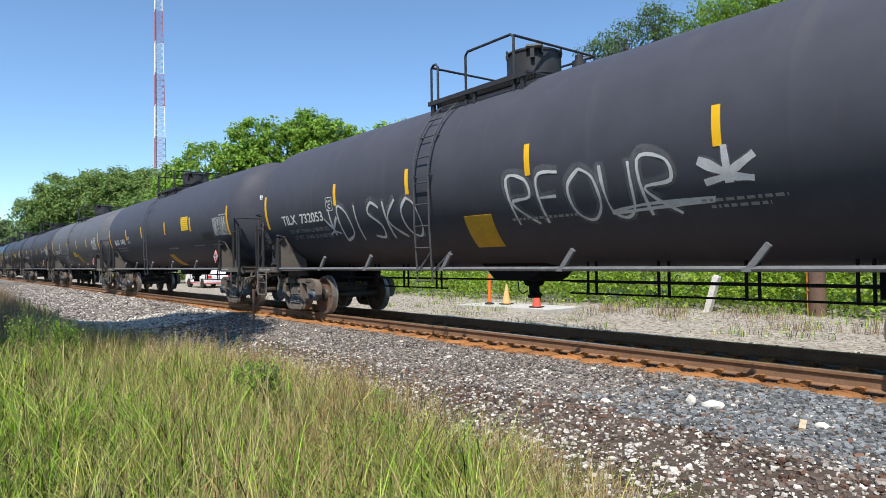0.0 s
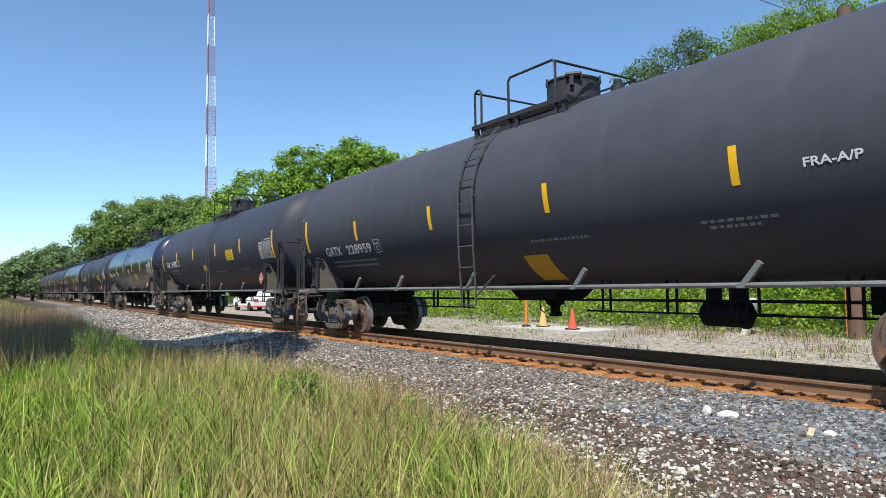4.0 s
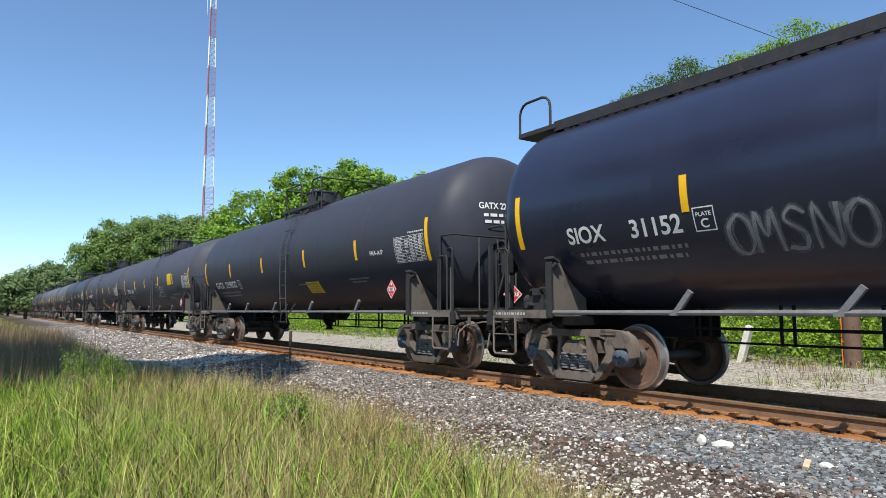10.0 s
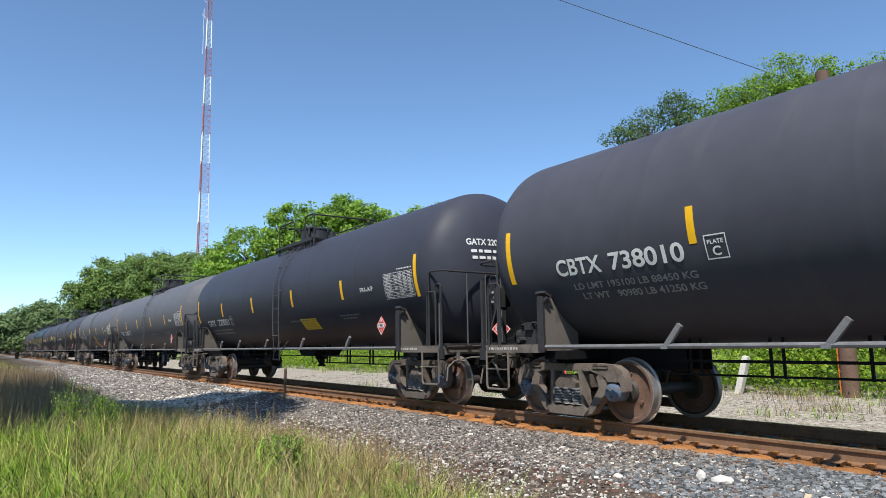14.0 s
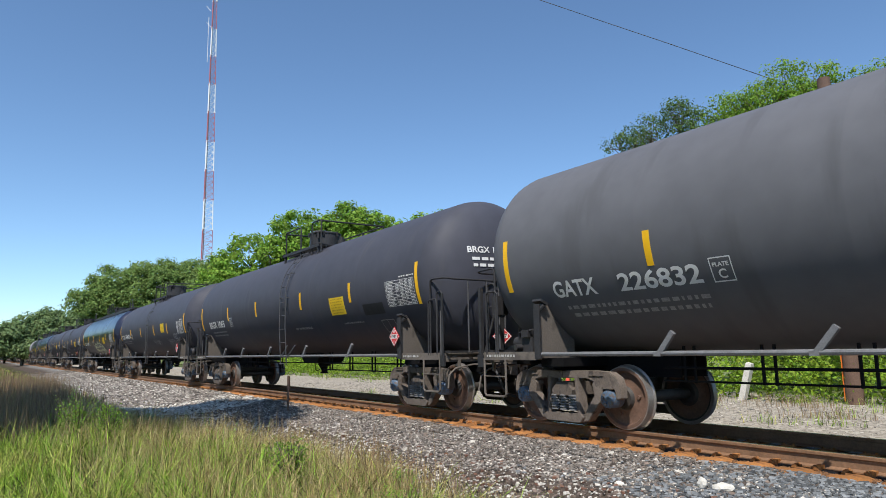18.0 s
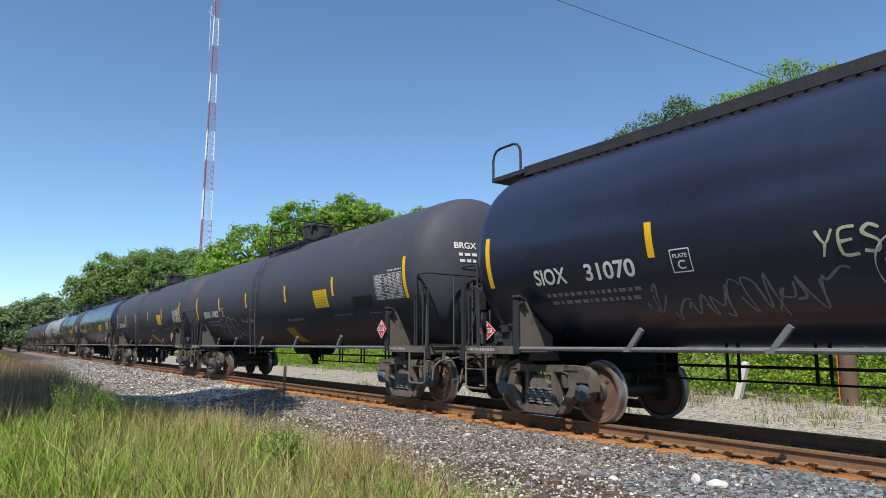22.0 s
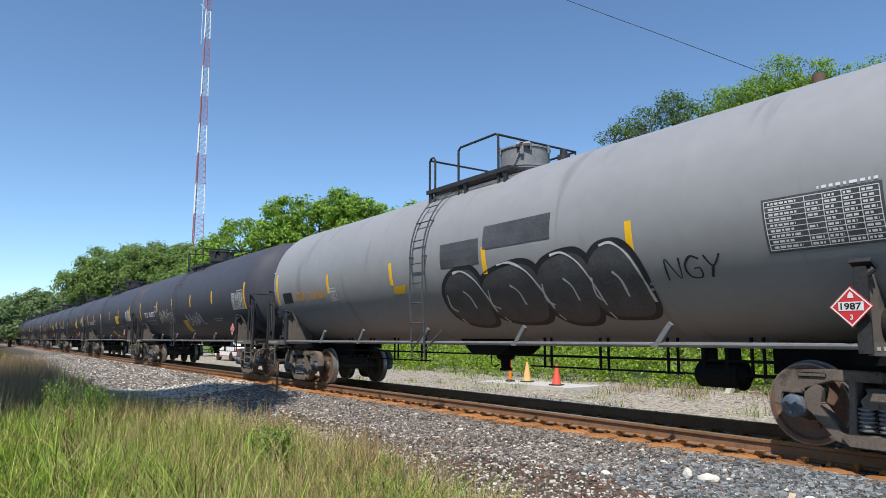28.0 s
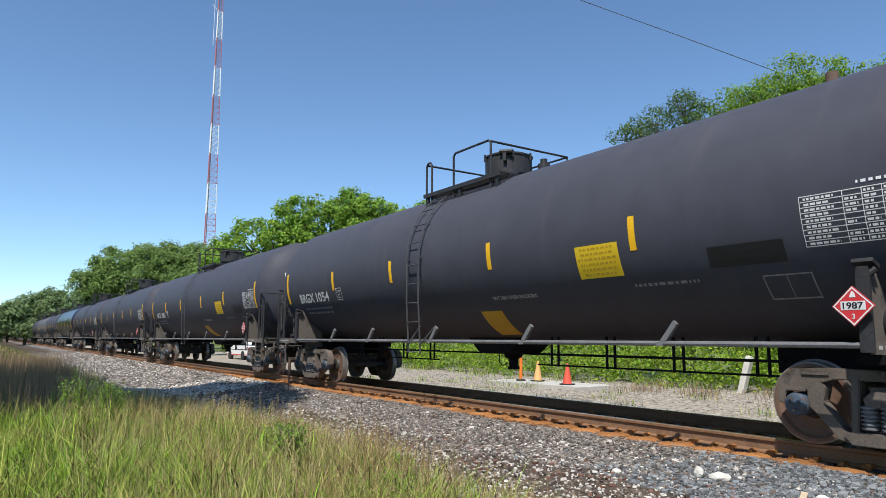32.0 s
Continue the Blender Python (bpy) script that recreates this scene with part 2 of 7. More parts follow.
def flank_sheet(x0, x1, z0, z1, slant=0.0, off=0.005, n=6, side=-1):
    """A thin sheet laid on the flank between two heights; slant shifts its foot along x."""
    v0, v1 = arc_of(z0), arc_of(z1)
    s = Shape()
    pts, faces = [], []
    for k in range(n + 1):
        v = v0 + (v1 - v0) * k / n
        dx = slant * (1 - k / n)
        pts += [on_tank(x0 + dx, v, off, side), on_tank(x1 + dx, v, off, side)]
    m = len(pts)
    pts += [on_tank(p[0], v0 + (v1 - v0) * (i // 2) / n, -0.01, side) for i, p in enumerate(pts)]
    for k in range(n):
        a = 2 * k
        faces += [(a, a + 1, a + 3, a + 2), (m + a, m + a + 2, m + a + 3, m + a + 1), (a, a + 2, m + a + 2, m + a), (a + 1, m + a + 1, m + a + 3, a + 3)]
    faces += [(0, m, m + 1, 1), (m - 2, m - 1, 2 * m - 1, 2 * m - 2)]
    return s.add(pts, faces)


def tank_mesh(mat, straight=TS, head=TH, mid=None):
    prof, nh = [], 10
    for k in range(nh):
        a = math.pi / 2 * k / nh
        prof.append((-straight - head * math.cos(a), TR * math.sin(a) if k else 0.001))
    for x in (-straight, -straight + 0.03, -5.5, -5.35, -5.32, -5.3, -5.27, -5.12, -2.83, -2.68, -2.65, -2.63, -2.6, -2.45, 2.45, 2.6, 2.63, 2.65, 2.68, 2.83, 5.12, 5.27, 5.3, 5.32, 5.35, 5.5, straight - 0.03, straight):
        seam = 0.002 if abs(abs(x) - 5.31) < 0.02 or abs(abs(x) - 2.64) < 0.02 else 0
        prof.append((x, TR + seam))
    for k in range(nh - 1, -1, -1):
        a = math.pi / 2 * k / nh
        prof.append((straight + head * math.cos(a), TR * math.sin(a) if k else 0.001))
    s = Shape().lathe(prof, 72, "x", (0, 0, TZ))
    me = s.mesh("tank", [mat] + ([mid[0]] if mid else []), 40)
    if mid:
        for p in me.polygons:
            if mid[1] < p.center.x < mid[2]:
                p.material_index = 1
    return me


def strip_mesh(x, z0, z1):
    return flank_sheet(x - 0.052, x + 0.052, z0, z1).mesh("reflective_strip", YELLOW, 50)


def ladder_mesh(x, top_y=-0.98, bottom=0.6):
    s = Shape()
    for dx in (-0.22, 0.22):
        path = []
        a0 = math.degrees(math.acos(-top_y / (TR + 0.085)))
        for k in range(11):
            a = radians(a0 * (1 - k / 10))
            path.append((x + dx, -(TR + 0.085) * math.cos(a), TZ + (TR + 0.085) * math.sin(a)))
        path += [(x + dx, -(TR + 0.08), 1.9), (x + dx, -(TR + 0.02), bottom)]
        for a, b in zip(path, path[1:]):
            d = Vector(b) - Vector(a)
            ang = math.degrees(math.atan2(d.z, d.y))
            mid = (Vector(a) + Vector(b)) / 2
            s.box(*mid, 0.034, d.length + 0.02, 0.016, (ang, 0, 0))
    for k in range(4):
        a = radians(52 - 13.5 * k)
        s.rod((x - 0.22, -(TR + 0.085) * math.cos(a), TZ + (TR + 0.085) * math.sin(a)), (x + 0.22, -(TR + 0.085) * math.cos(a), TZ + (TR + 0.085) * math.sin(a)), 0.012, 6)
    for z in [2.62 - 0.38 * k for k in range(int((2.6 - bottom) / 0.38) + 1)] + [bottom + 0.02]:
        s.rod((x - 0.22, -(TR + 0.07), z), (x + 0.22, -(TR + 0.07), z), 0.012, 6)
    for z in (3.45, 2.75):
        y = -math.sqrt((TR + 0.085) ** 2 - (z - TZ) ** 2)
        for dx in (-0.235, 0.235):
            s.box(x + dx, y + 0.045, z, 0.022, 0.12, 0.03)
    for dx, lean in ((-0.22, 0.3), (0.22, 0.42)):
        s.rod((x + dx, -(TR + 0.03), bottom + 0.16), (x + dx + lean, -(TR - 0.06), bottom + 0.52), 0.016, 6)
    return s.mesh("ladder", POST_STEEL)


def sill_rod_mesh():
    s = Shape()
    for y in (-1.548, 1.548):
        s.tube([(-7.3, y, 1.109), (7.3, y, 1.109)], 0.032, 8)
    return s.mesh("side_rail", BRACKET_GREY, 40)


def bracket_mesh():
    s = Shape()
    s.box(0.11, 0.03, 0.13, 0.34, 0.05, 0.07, (0, -50, 0))
    s.box(-0.02, 0.02, -0.01, 0.1, 0.06, 0.05)
    return s.mesh("rail_bracket", BRACKET_GREY)


def bolster_web_mesh(side):
    s = Shape()
    line = [(side * 0.8, 1.05), (side * 1.56, 1.05), (side * 1.56, 1.76), (side * 1.5, 1.9), (side * 1.46, 1.94)]
    for k in range(6):
        a = radians(-30 - 6.0 * k)
        line.append((side * (TR + 0.015) * math.cos(a), TZ + (TR + 0.015) * math.sin(a)))
    s.slab(line, -0.02, 0.02, "x")
    return s.mesh("bolster_web", DUSTY_STEEL)


def bolster_flange_mesh(side):
    s = Shape()
    s.slab([(-0.065, 1.04), (0.065, 1.04), (0.065, 1.8), (0.05, 1.88), (-0.05, 1.88), (-0.065, 1.8)], side * 1.563, side * 1.59)
    s.box(0.0, side * 1.5, 1.91, 0.2, 0.16, 0.04, (side * 25, 0, 0))
    s.rod((-0.03, side * 1.56, 1.74), (0.09, side * 1.5, 1.86), 0.035, 8)
    return s.mesh("bolster_flange", FRAME_BLACK)


def bolster_beam_mesh():
    return Shape().box(0, 0, 0.98, 0.5, 2.6, 0.14).mesh("bolster_beam", UNDER_SHADE, None, 0.01)


def stub_sill_mesh():
    s = Shape()
    for y in (-0.3, 0.3):
        s.box(6.9, y, 0.92, 3.3, 0.03, 0.34)
    s.box(6.9, 0, 1.1, 3.3, 0.62, 0.03)
    s.box(8.4, 0, 0.92, 0.25, 0.5, 0.42)
    return s.mesh("stub_sill", UNDER_SHADE)


def coupler_mesh():
    s = Shape()
    s.box(8.62, 0, 0.87, 0.4, 0.15, 0.16)
    s.slab([(8.7, 0.72), (8.93, 0.7), (8.96, 1.02), (8.7, 1.04)], -0.19, 0.1)
    s.rod((8.86, 0.16, 0.68), (8.86, 0.16, 1.05), 0.07, 8)
    s.box(8.84, -0.13, 0.87, 0.18, 0.1, 0.3)
    return s.mesh("coupler", CAST_IRON, 40)


def end_sill_mesh():
    s = Shape()
    s.box(8.33, 0, 1.06, 0.1, 3.0, 0.17)
    return s.mesh("end_sill", DUSTY_STEEL, None, 0.008)


def side_sill_mesh(y):
    s = Shape()
    s.slab([(y, 1.02), (y, 1.15), (y * 0.955, 1.15), (y * 0.955, 1.135), (y * 0.98, 1.13), (y * 0.98, 1.02)], 6.87, 8.28, "x")
    return s.mesh("side_sill", DUSTY_STEEL)


def crossbar_mesh(y):
    return Shape().box(7.5, y * 0.6, 1.0, 0.1, 1.2, 0.09).mesh("crossbar", UNDER_SHADE)


def walkway_mesh():
    s = Shape()
    for k in range(9):
        s.box(8.14 + k * 0.045, 0, 1.165, 0.012, 2.9, 0.04)
    for k in range(7):
        s.box(8.32, -1.44 + k * 0.48, 1.165, 0.4, 0.02, 0.036)
    for y in (-1.45, 1.45):
        s.box(8.32, y, 1.165, 0.42, 0.03, 0.05)
    return s.mesh("end_walkway", FRAME_BLACK)


def end_rail_mesh():
    s = Shape()
    s.tube([(7.96, -1.52, 1.1), (7.96, -1.52, 2.47), (7.98, -1.52, 2.54), (8.04, -1.52, 2.57), (8.42, -1.5, 2.56), (8.48, -1.46, 2.55), (8.5, -1.38, 2.54), (8.5, 1.38, 2.54), (8.48, 1.46, 2.55), (8.42, 1.5, 2.56), (8.04, 1.52, 2.57), (7.96, 1.52, 2.48), (7.96, 1.52, 1.1)], 0.019, 8)
    return s.mesh("end_handrail", FRAME_BLACK, 40)


def stanchion_mesh(y):
    s = Shape().rod((8.5, y, 1.14), (8.5, y, 2.54), 0.015, 6)
    s.box(8.5, y, 1.16, 0.07, 0.07, 0.02)
    return s.mesh("stanchion", POST_STEEL)


def grab_mesh(x, y, low, high, wide):
    s = Shape()
    s.tube([(x, y, low), (x, y, high - 0.05), (x + 0.05, y, high), (x + wide - 0.05, y, high), (x + wide, y, high - 0.05), (x + wide, y, low)], 0.017, 8)
    return s.mesh("grab_bar", FRAME_BLACK, 40)


def post_mesh(y):
    s = Shape()
    s.box(8.38, y, 1.64, 0.055, 0.02, 1.24).box(8.352, y * 0.985, 1.64, 0.008, 0.06, 1.24)
    s.box(8.38, y, 1.0, 0.14, 0.04, 0.2)
    s.rod((8.3, y * 0.99, 1.1), (8.1, y * 0.9, 1.95), 0.018, 6)
    return s.mesh("end_post", FRAME_BLACK)


def step_mesh(y):
    s = Shape()
    s.tube([(7.72, y, 1.05), (7.72, y, 0.47), (7.76, y, 0.43), (8.24, y, 0.43), (8.28, y, 0.47), (8.28, y, 1.05)], 0.02, 6)
    s.box(8.0, y, 0.43, 0.5, 0.05, 0.02)
    s.rod((7.72, y, 0.75), (8.28, y, 0.75), 0.012, 6)
    return s.mesh("side_step", DUSTY_STEEL, 40)


def hose_mesh():
    s = Shape()
    s.tube([(8.5, -0.42, 0.85), (8.66, -0.45, 0.72), (8.76, -0.44, 0.52), (8.82, -0.36, 0.36), (8.86, -0.2, 0.3)], 0.026, 8)
    return s.mesh("air_hose", FRAME_BLACK, 60)


def uncoupling_mesh():
    s = Shape()
    s.tube([(8.5, -1.5, 0.5), (8.48, -1.46, 0.74), (8.46, -1.3, 0.86), (8.46, -0.9, 0.92), (8.5, -0.2, 0.92), (8.7, -0.05, 1.0)], 0.016, 6)
    s.box(8.44, -1.2, 0.92, 0.05, 0.05, 0.2)
    s.box(8.44, -0.6, 0.95, 0.05, 0.05, 0.16)
    return s.mesh("uncoupling_lever", DUSTY_STEEL)


def brake_wheel_mesh():
    s = Shape()
    path = [(-8.62, -0.95 + 0.26 * math.cos(a), 2.0 + 0.26 * math.sin(a)) for a in [2 * math.pi * k / 20 for k in range(21)]]
    s.tube(path, 0.018, 6)
    for k in range(4):
        a = math.pi / 2 * k + 0.3
        s.rod((-8.62, -0.95, 2.0), (-8.62, -0.95 + 0.25 * math.cos(a), 2.0 + 0.25 * math.sin(a)), 0.013, 6)
    s.box(-8.54, -0.95, 1.98, 0.14, 0.26, 0.34)
    s.box(-8.52, -0.95, 1.55, 0.06, 0.1, 0.85)
    return s.mesh("brake_wheel", FRAME_BLACK, 40)


def valve_mesh():
    """The air valve and its pipes behind the bolster."""
    s = Shape()
    s.box(0, 0, 0.13, 0.34, 0.26, 0.24)
    s.rod((-0.17, -0.02, 0.16), (-0.32, -0.02, 0.16), 0.1, 10)
    s.rod((0.17, -0.02, 0.12), (0.34, -0.02, 0.12), 0.08, 10)
    s.box(0.05, -0.13, 0.3, 0.16, 0.12, 0.12)
    s.tube([(-0.3, 0.1, 0.05), (-0.1, -0.16, 0.32), (0.2, -0.15, 0.36), (0.36, 0.1, 0.1)], 0.02, 6)
    s.rod((-0.1, -0.12, 0.08), (-0.1, -0.26, 0.08), 0.05, 8)
    return s.mesh("brake_valve", FRAME_BLACK, 40)


def reservoir_mesh():
    s = Shape()
    s.lathe([(-0.5, 0.02), (-0.48, 0.13), (-0.42, 0.18), (0.42, 0.18), (0.48, 0.13), (0.5, 0.02)], 16, "x")
    for x in (-0.3, 0.3):
        s.box(x, 0.05, 0.16, 0.05, 0.2, 0.14)
    return s.mesh("air_reservoir", FRAME_BLACK, 50)


def rods_mesh():
    """Brake rods and pipes slung under the tank."""
    s = Shape()
    for x0, x1 in ((-5.7, -1.6), (1.5, 5.9)):
        s.rod((x0, -0.62, 0.9), (x1, -0.62, 0.9), 0.022, 6)
        s.rod((x0, -0.62, 0.72), (x1, -0.62, 0.72), 0.016, 6)
        n = 4
        for k in range(n):
            x = x0 + 0.35 + (x1 - x0 - 0.7) * k / (n - 1)
            for dx in (0, 0.16):
                s.box(x + dx, -0.62, 0.95, 0.03, 0.03, 0.5)
    s.rod((-5.7, 0.5, 0.86), (5.9, 0.5, 0.86), 0.02, 6)
    return s.mesh("brake_rod", UNDER_SHADE)


def skid_mesh():
    s = Shape()
    s.slab([(-0.82, 1.18), (-0.5, 0.93), (-0.4, 0.88), (0.4, 0.88), (0.5, 0.93), (0.82, 1.18)], -0.42, 0.42)
    s.lathe([(0.9, 0.2), (0.8, 0.17), (0.77, 0.1), (0.62, 0.09), (0.62, 0.12), (0.57, 0.12), (0.57, 0.001)], 12, "z", (0.1, 0, 0))
    s.box(0.3, -0.2, 0.74, 0.4, 0.03, 0.035, (0, 32, 0))
    s.tube([(-0.1, -0.2, 0.86), (-0.06, -0.22, 0.7), (0.02, -0.21, 0.64), (0.08, -0.14, 0.7)], 0.012, 5)
    s.rod((-0.62, -0.3, 0.98), (0.62, -0.3, 0.98), 0.025, 6)
    return s.mesh("outlet_skid", UNDER_SHADE, 40)


def undertank_box_mesh():
    s = Shape()
    s.lathe([(-0.4, 0.001), (-0.4, 0.1), (-0.34, 0.17), (0.2, 0.17), (0.22, 0.19), (0.26, 0.19), (0.28, 0.14), (0.36, 0.06), (0.36, 0.001)], 16, "x", (0, 0, 0.8))
    for x in (-0.22, 0.12):
        s.box(x, 0, 1.0, 0.05, 0.3, 0.3)
    s.rod((0.36, 0, 0.8), (0.75, 0, 0.8), 0.025, 6)
    return s.mesh("brake_cylinder", UNDER_SHADE)


def side_frame_mesh():
    """An open cast truss: top chord with pedestals, two struts down to the spring seat, two columns."""
    s = Shape()
    y0, y1 = -1.13, -0.97
    for q in (-1, 1):
        chord = [(0.0, 0.85), (0.62, 0.86), (0.95, 0.84), (1.09, 0.76), (1.14, 0.62), (1.14, 0.47), (1.06, 0.45), (1.04, 0.58), (0.95, 0.65), (0.84, 0.63), (0.79, 0.6), (0.7, 0.68), (0.5, 0.74), (0.0, 0.74)]
        s.slab([(q * a, b) for a, b in chord], y0, y1)
        strut = [(0.66, 0.72), (0.8, 0.66), (0.81, 0.45), (0.73, 0.38), (0.5, 0.12), (0.34, 0.08), (0.34, 0.18), (0.43, 0.22), (0.64, 0.5), (0.6, 0.66)]
        s.slab([(q * a, b) for a, b in strut], y0, y1)
        s.slab([(q * a, b) for a, b in [(0.25, 0.78), (0.33, 0.78), (0.37, 0.18), (0.29, 0.18)]], y0 - 0.012, y1)
        s.box(q * 0.92, -1.05, 0.625, 0.2, 0.2, 0.06)
        s.box(q * 0.7, -1.138, 0.8, 0.3, 0.02, 0.05)
    s.slab([(-0.44, 0.17), (-0.36, 0.08), (0.36, 0.08), (0.44, 0.17), (0.36, 0.22), (-0.36, 0.22)], y0 - 0.03, y1 + 0.02)
    return s.mesh("side_frame", CAST_IRON, 50, 0.014)


def spring_mesh():
    s = Shape()
    for x in (-0.19, 0.0, 0.19):
        prof = []
        for k in range(6):
            z = 0.25 + 0.042 * k
            prof += [(z, 0.06), (z + 0.007, 0.085), (z + 0.023, 0.085), (z + 0.03, 0.06)]
        s.lathe(prof, 10, "z", (x, -1.1, 0))
    return s.mesh("spring_nest", BRACKET_GREY, 60)


def truck_bolster_mesh():
    s = Shape()
    s.box(0, 0, 0.58, 0.36, 2.2, 0.2)
    s.box(0, 0, 0.74, 0.5, 0.5, 0.2)
    for y in (-1.1, 1.1):
        s.slab([(-0.2, 0.48), (0.2, 0.48), (0.22, 0.56), (0.14, 0.64), (-0.14, 0.64), (-0.22, 0.56)], y - 0.06, y + 0.09)
    for x in (-0.55, 0.55):
        s.box(x, 0, 0.42, 0.1, 1.5, 0.12)
    return s.mesh("truck_bolster", CAST_IRON)


def wheelset_mesh():
    s = Shape()
    s.rod((0, -0.7, 0), (0, 0.7, 0), 0.085, 12)
    for q in (-1, 1):
        prof = [(0.66, 0.12), (0.66, 0.16), (0.70, 0.2), (0.72, 0.3), (0.69, 0.4), (0.675, 0.43), (0.672, 0.482), (0.69, 0.488), (0.71, 0.462), (0.81, 0.455), (0.815, 0.44), (0.812, 0.395), (0.77, 0.37), (0.755, 0.28), (0.78, 0.18), (0.83, 0.15), (0.83, 0.08)]
        s.lathe([(q * a, r) for a, r in prof], 40, "y")
        s.rod((0, q * 0.8, 0), (0, q * 1.05, 0), 0.075, 10)
    # web holes and grease marks turn with the wheel
    for q in (-1, 1):
        for k in range(3):
            a = 2 * math.pi * k / 3
            s.rod((0.25 * math.cos(a), q * 0.755, 0.25 * math.sin(a)), (0.25 * math.cos(a), q * 0.79, 0.25 * math.sin(a)), 0.03, 8)
    me = s.mesh("wheelset", [WHEEL_RUST, WHEEL_TREAD, WHEEL_DARK], 45)
    for p in me.polygons:
        r = math.hypot(p.center.x, p.center.z)
        if 0.44 < r and 0.66 < abs(p.center.y) < 0.82:
            p.material_index = 1
        elif r < 0.2 or abs(p.center.y) < 0.69:
            p.material_index = 2
    return me


def bearing_mesh():
    s = Shape()
    s.lathe([(-0.93, 0.12), (-0.94, 0.13), (-1.13, 0.13), (-1.14, 0.12), (-1.17, 0.12), (-1.185, 0.1), (-1.185, 0.001)], 18, "y")
    for k in range(3):
        a = 2 * math.pi * k / 3 + 0.5
        s.rod((0.06 * math.cos(a), -1.17, 0.06 * math.sin(a)), (0.06 * math.cos(a), -1.21, 0.06 * math.sin(a)), 0.02, 6)
    return s.mesh("bearing_cap", BEARING_BLUE, 45)


def dome_mesh(x, tall=0.5, r=0.48, mat=None):
    s = Shape()
    z = TZ + TR - 0.04
    s.lathe([(z - 0.1, r * 0.93), (z + 0.1, r * 0.93), (z + 0.1, r), (z + tall, r), (z + tall, r + 0.02), (z + tall + 0.03, r + 0.02), (z + tall + 0.06, r * 0.9), (z + tall + 0.07, 0.001)], 28, "z", (x, 0, 0))
    s.box(x + r * 0.7, -r * 0.78, z + tall - 0.05, 0.07, 0.1, 0.22, (0, 0, 40))
    s.rod((x + r * 0.55, -r * 0.95, z + tall + 0.03), (x + r * 0.98, -r * 0.6, z + tall + 0.03), 0.045, 8)
    s.lathe([(z + 0.14, r + 0.015), (z + 0.17, r + 0.015)], 28, "z", (x, 0, 0))
    for a in (200, 250, 330, 20, 90, 140):
        ca, sa = math.cos(radians(a)), math.sin(radians(a))
        s.rod((x + ca * (r + 0.03), sa * (r + 0.03), z + tall - 0.09), (x + ca * (r + 0.03), sa * (r + 0.03), z + tall + 0.06), 0.022, 6)
    return s.mesh("manway_housing", mat or FRAME_BLACK, 40)


def platform_mesh(lx):
    s = Shape()
    x0, x1 = (lx - 0.6, lx + 2.0) if lx < 0 else (lx - 1.7, lx + 1.05)
    z = 4.22
    for y in (-1.04, -0.82, -0.6, 0.6, 1.04):
        s.box((x0 + x1) / 2, y, z - 0.03, x1 - x0, 0.03, 0.08)
    n = int((x1 - x0) / 0.07)
    for k in range(n + 1):
        for y in (-0.82, 0.82):
            s.box(x0 + (x1 - x0) * k / n, y, z, 0.022, 0.46, 0.03)
    for x in (x0 + 0.12, (x0 + x1) / 2, x1 - 0.12):
        for y in (-1.0, 1.0):
            s.box(x, y, z - 0.16, 0.06, 0.06, 0.32)
    return s.mesh("top_platform", FRAME_BLACK)


def valves_mesh(x):
    s = Shape()
    z = TZ + TR - 0.03
    s.rod((x, 0.1, z), (x, 0.1, z + 0.24), 0.12, 12)
    s.rod((x, 0.1, z + 0.24), (x, 0.1, z + 0.34), 0.07, 10)
    s.box(x + 0.12, 0.02, z + 0.06, 0.34, 0.16, 0.12)
    return s.mesh("relief_valve", FRAME_BLACK, 40)


def top_rail_mesh(lx):
    """The rail round the manway platform, with a gap where the ladder comes up at lx."""
    s = Shape()
    x0, x1 = (lx - 0.55, lx + 1.68) if lx < 0 else (lx - 1.55, lx + 1.1)
    near, back, z = -1.0, 1.0, 4.91
    foot = TZ + math.sqrt(TR * TR - 1.0) - 0.02
    g0, g1 = lx - 0.36, lx + 0.46
    for a, b in ((x0, max(g0, x0 + 0.2)), (min(g1, x1 - 0.3), x1)):
        s.tube([(a, near, foot), (a, near, z - 0.06), (a + 0.06, near, z), (b - 0.06, near, z), (b, near, z - 0.06), (b, near, foot)], 0.023, 8)
    for x in (x0, x1):
        s.tube([(x, near, z - 0.03), (x, back, z - 0.03), (x, back, foot)], 0.023, 8)
    s.tube([(x0, back, z - 0.03), (x1, back, z - 0.03)], 0.023, 8)
    s.box((x0 + x1) / 2, back, (foot + z) / 2, 0.05, 0.03, z - foot)
    return s.mesh("top_railing", FRAME_BLACK, 40)


def running_board_mesh():
    """The board along the top of the long glossy cars, with its end rails."""
    s = Shape()
    z = TZ + TR + 0.02
    for y in (-0.66, -0.46, 0.46, 0.66):
        s.box(0, y, z - 0.04, 16.1, 0.03, 0.17)
    for k in range(81):
        for y in (-0.56, 0.56):
            s.box(-8.0 + k * 0.2, y, z + 0.01, 0.05, 0.22, 0.03)
    for k in range(9):
        s.box(-7.64 + 1.91 * k, 0, z - 0.05, 0.08, 1.3, 0.1)
    for q in (-1, 1):
        s.box(q * 8.48, 0, z - 0.03, 0.96, 1.38, 0.08)
        s.box(q * 8.48, 0, z - 0.1, 0.8, 0.1, 0.1)
        s.lathe([(z - 0.7, 0.2), (z - 0.04, 0.2), (z - 0.03, 0.16)], 16, "z", (q * 8.3, 0, 0))
    return s.mesh("running_board", FRAME_BLACK)


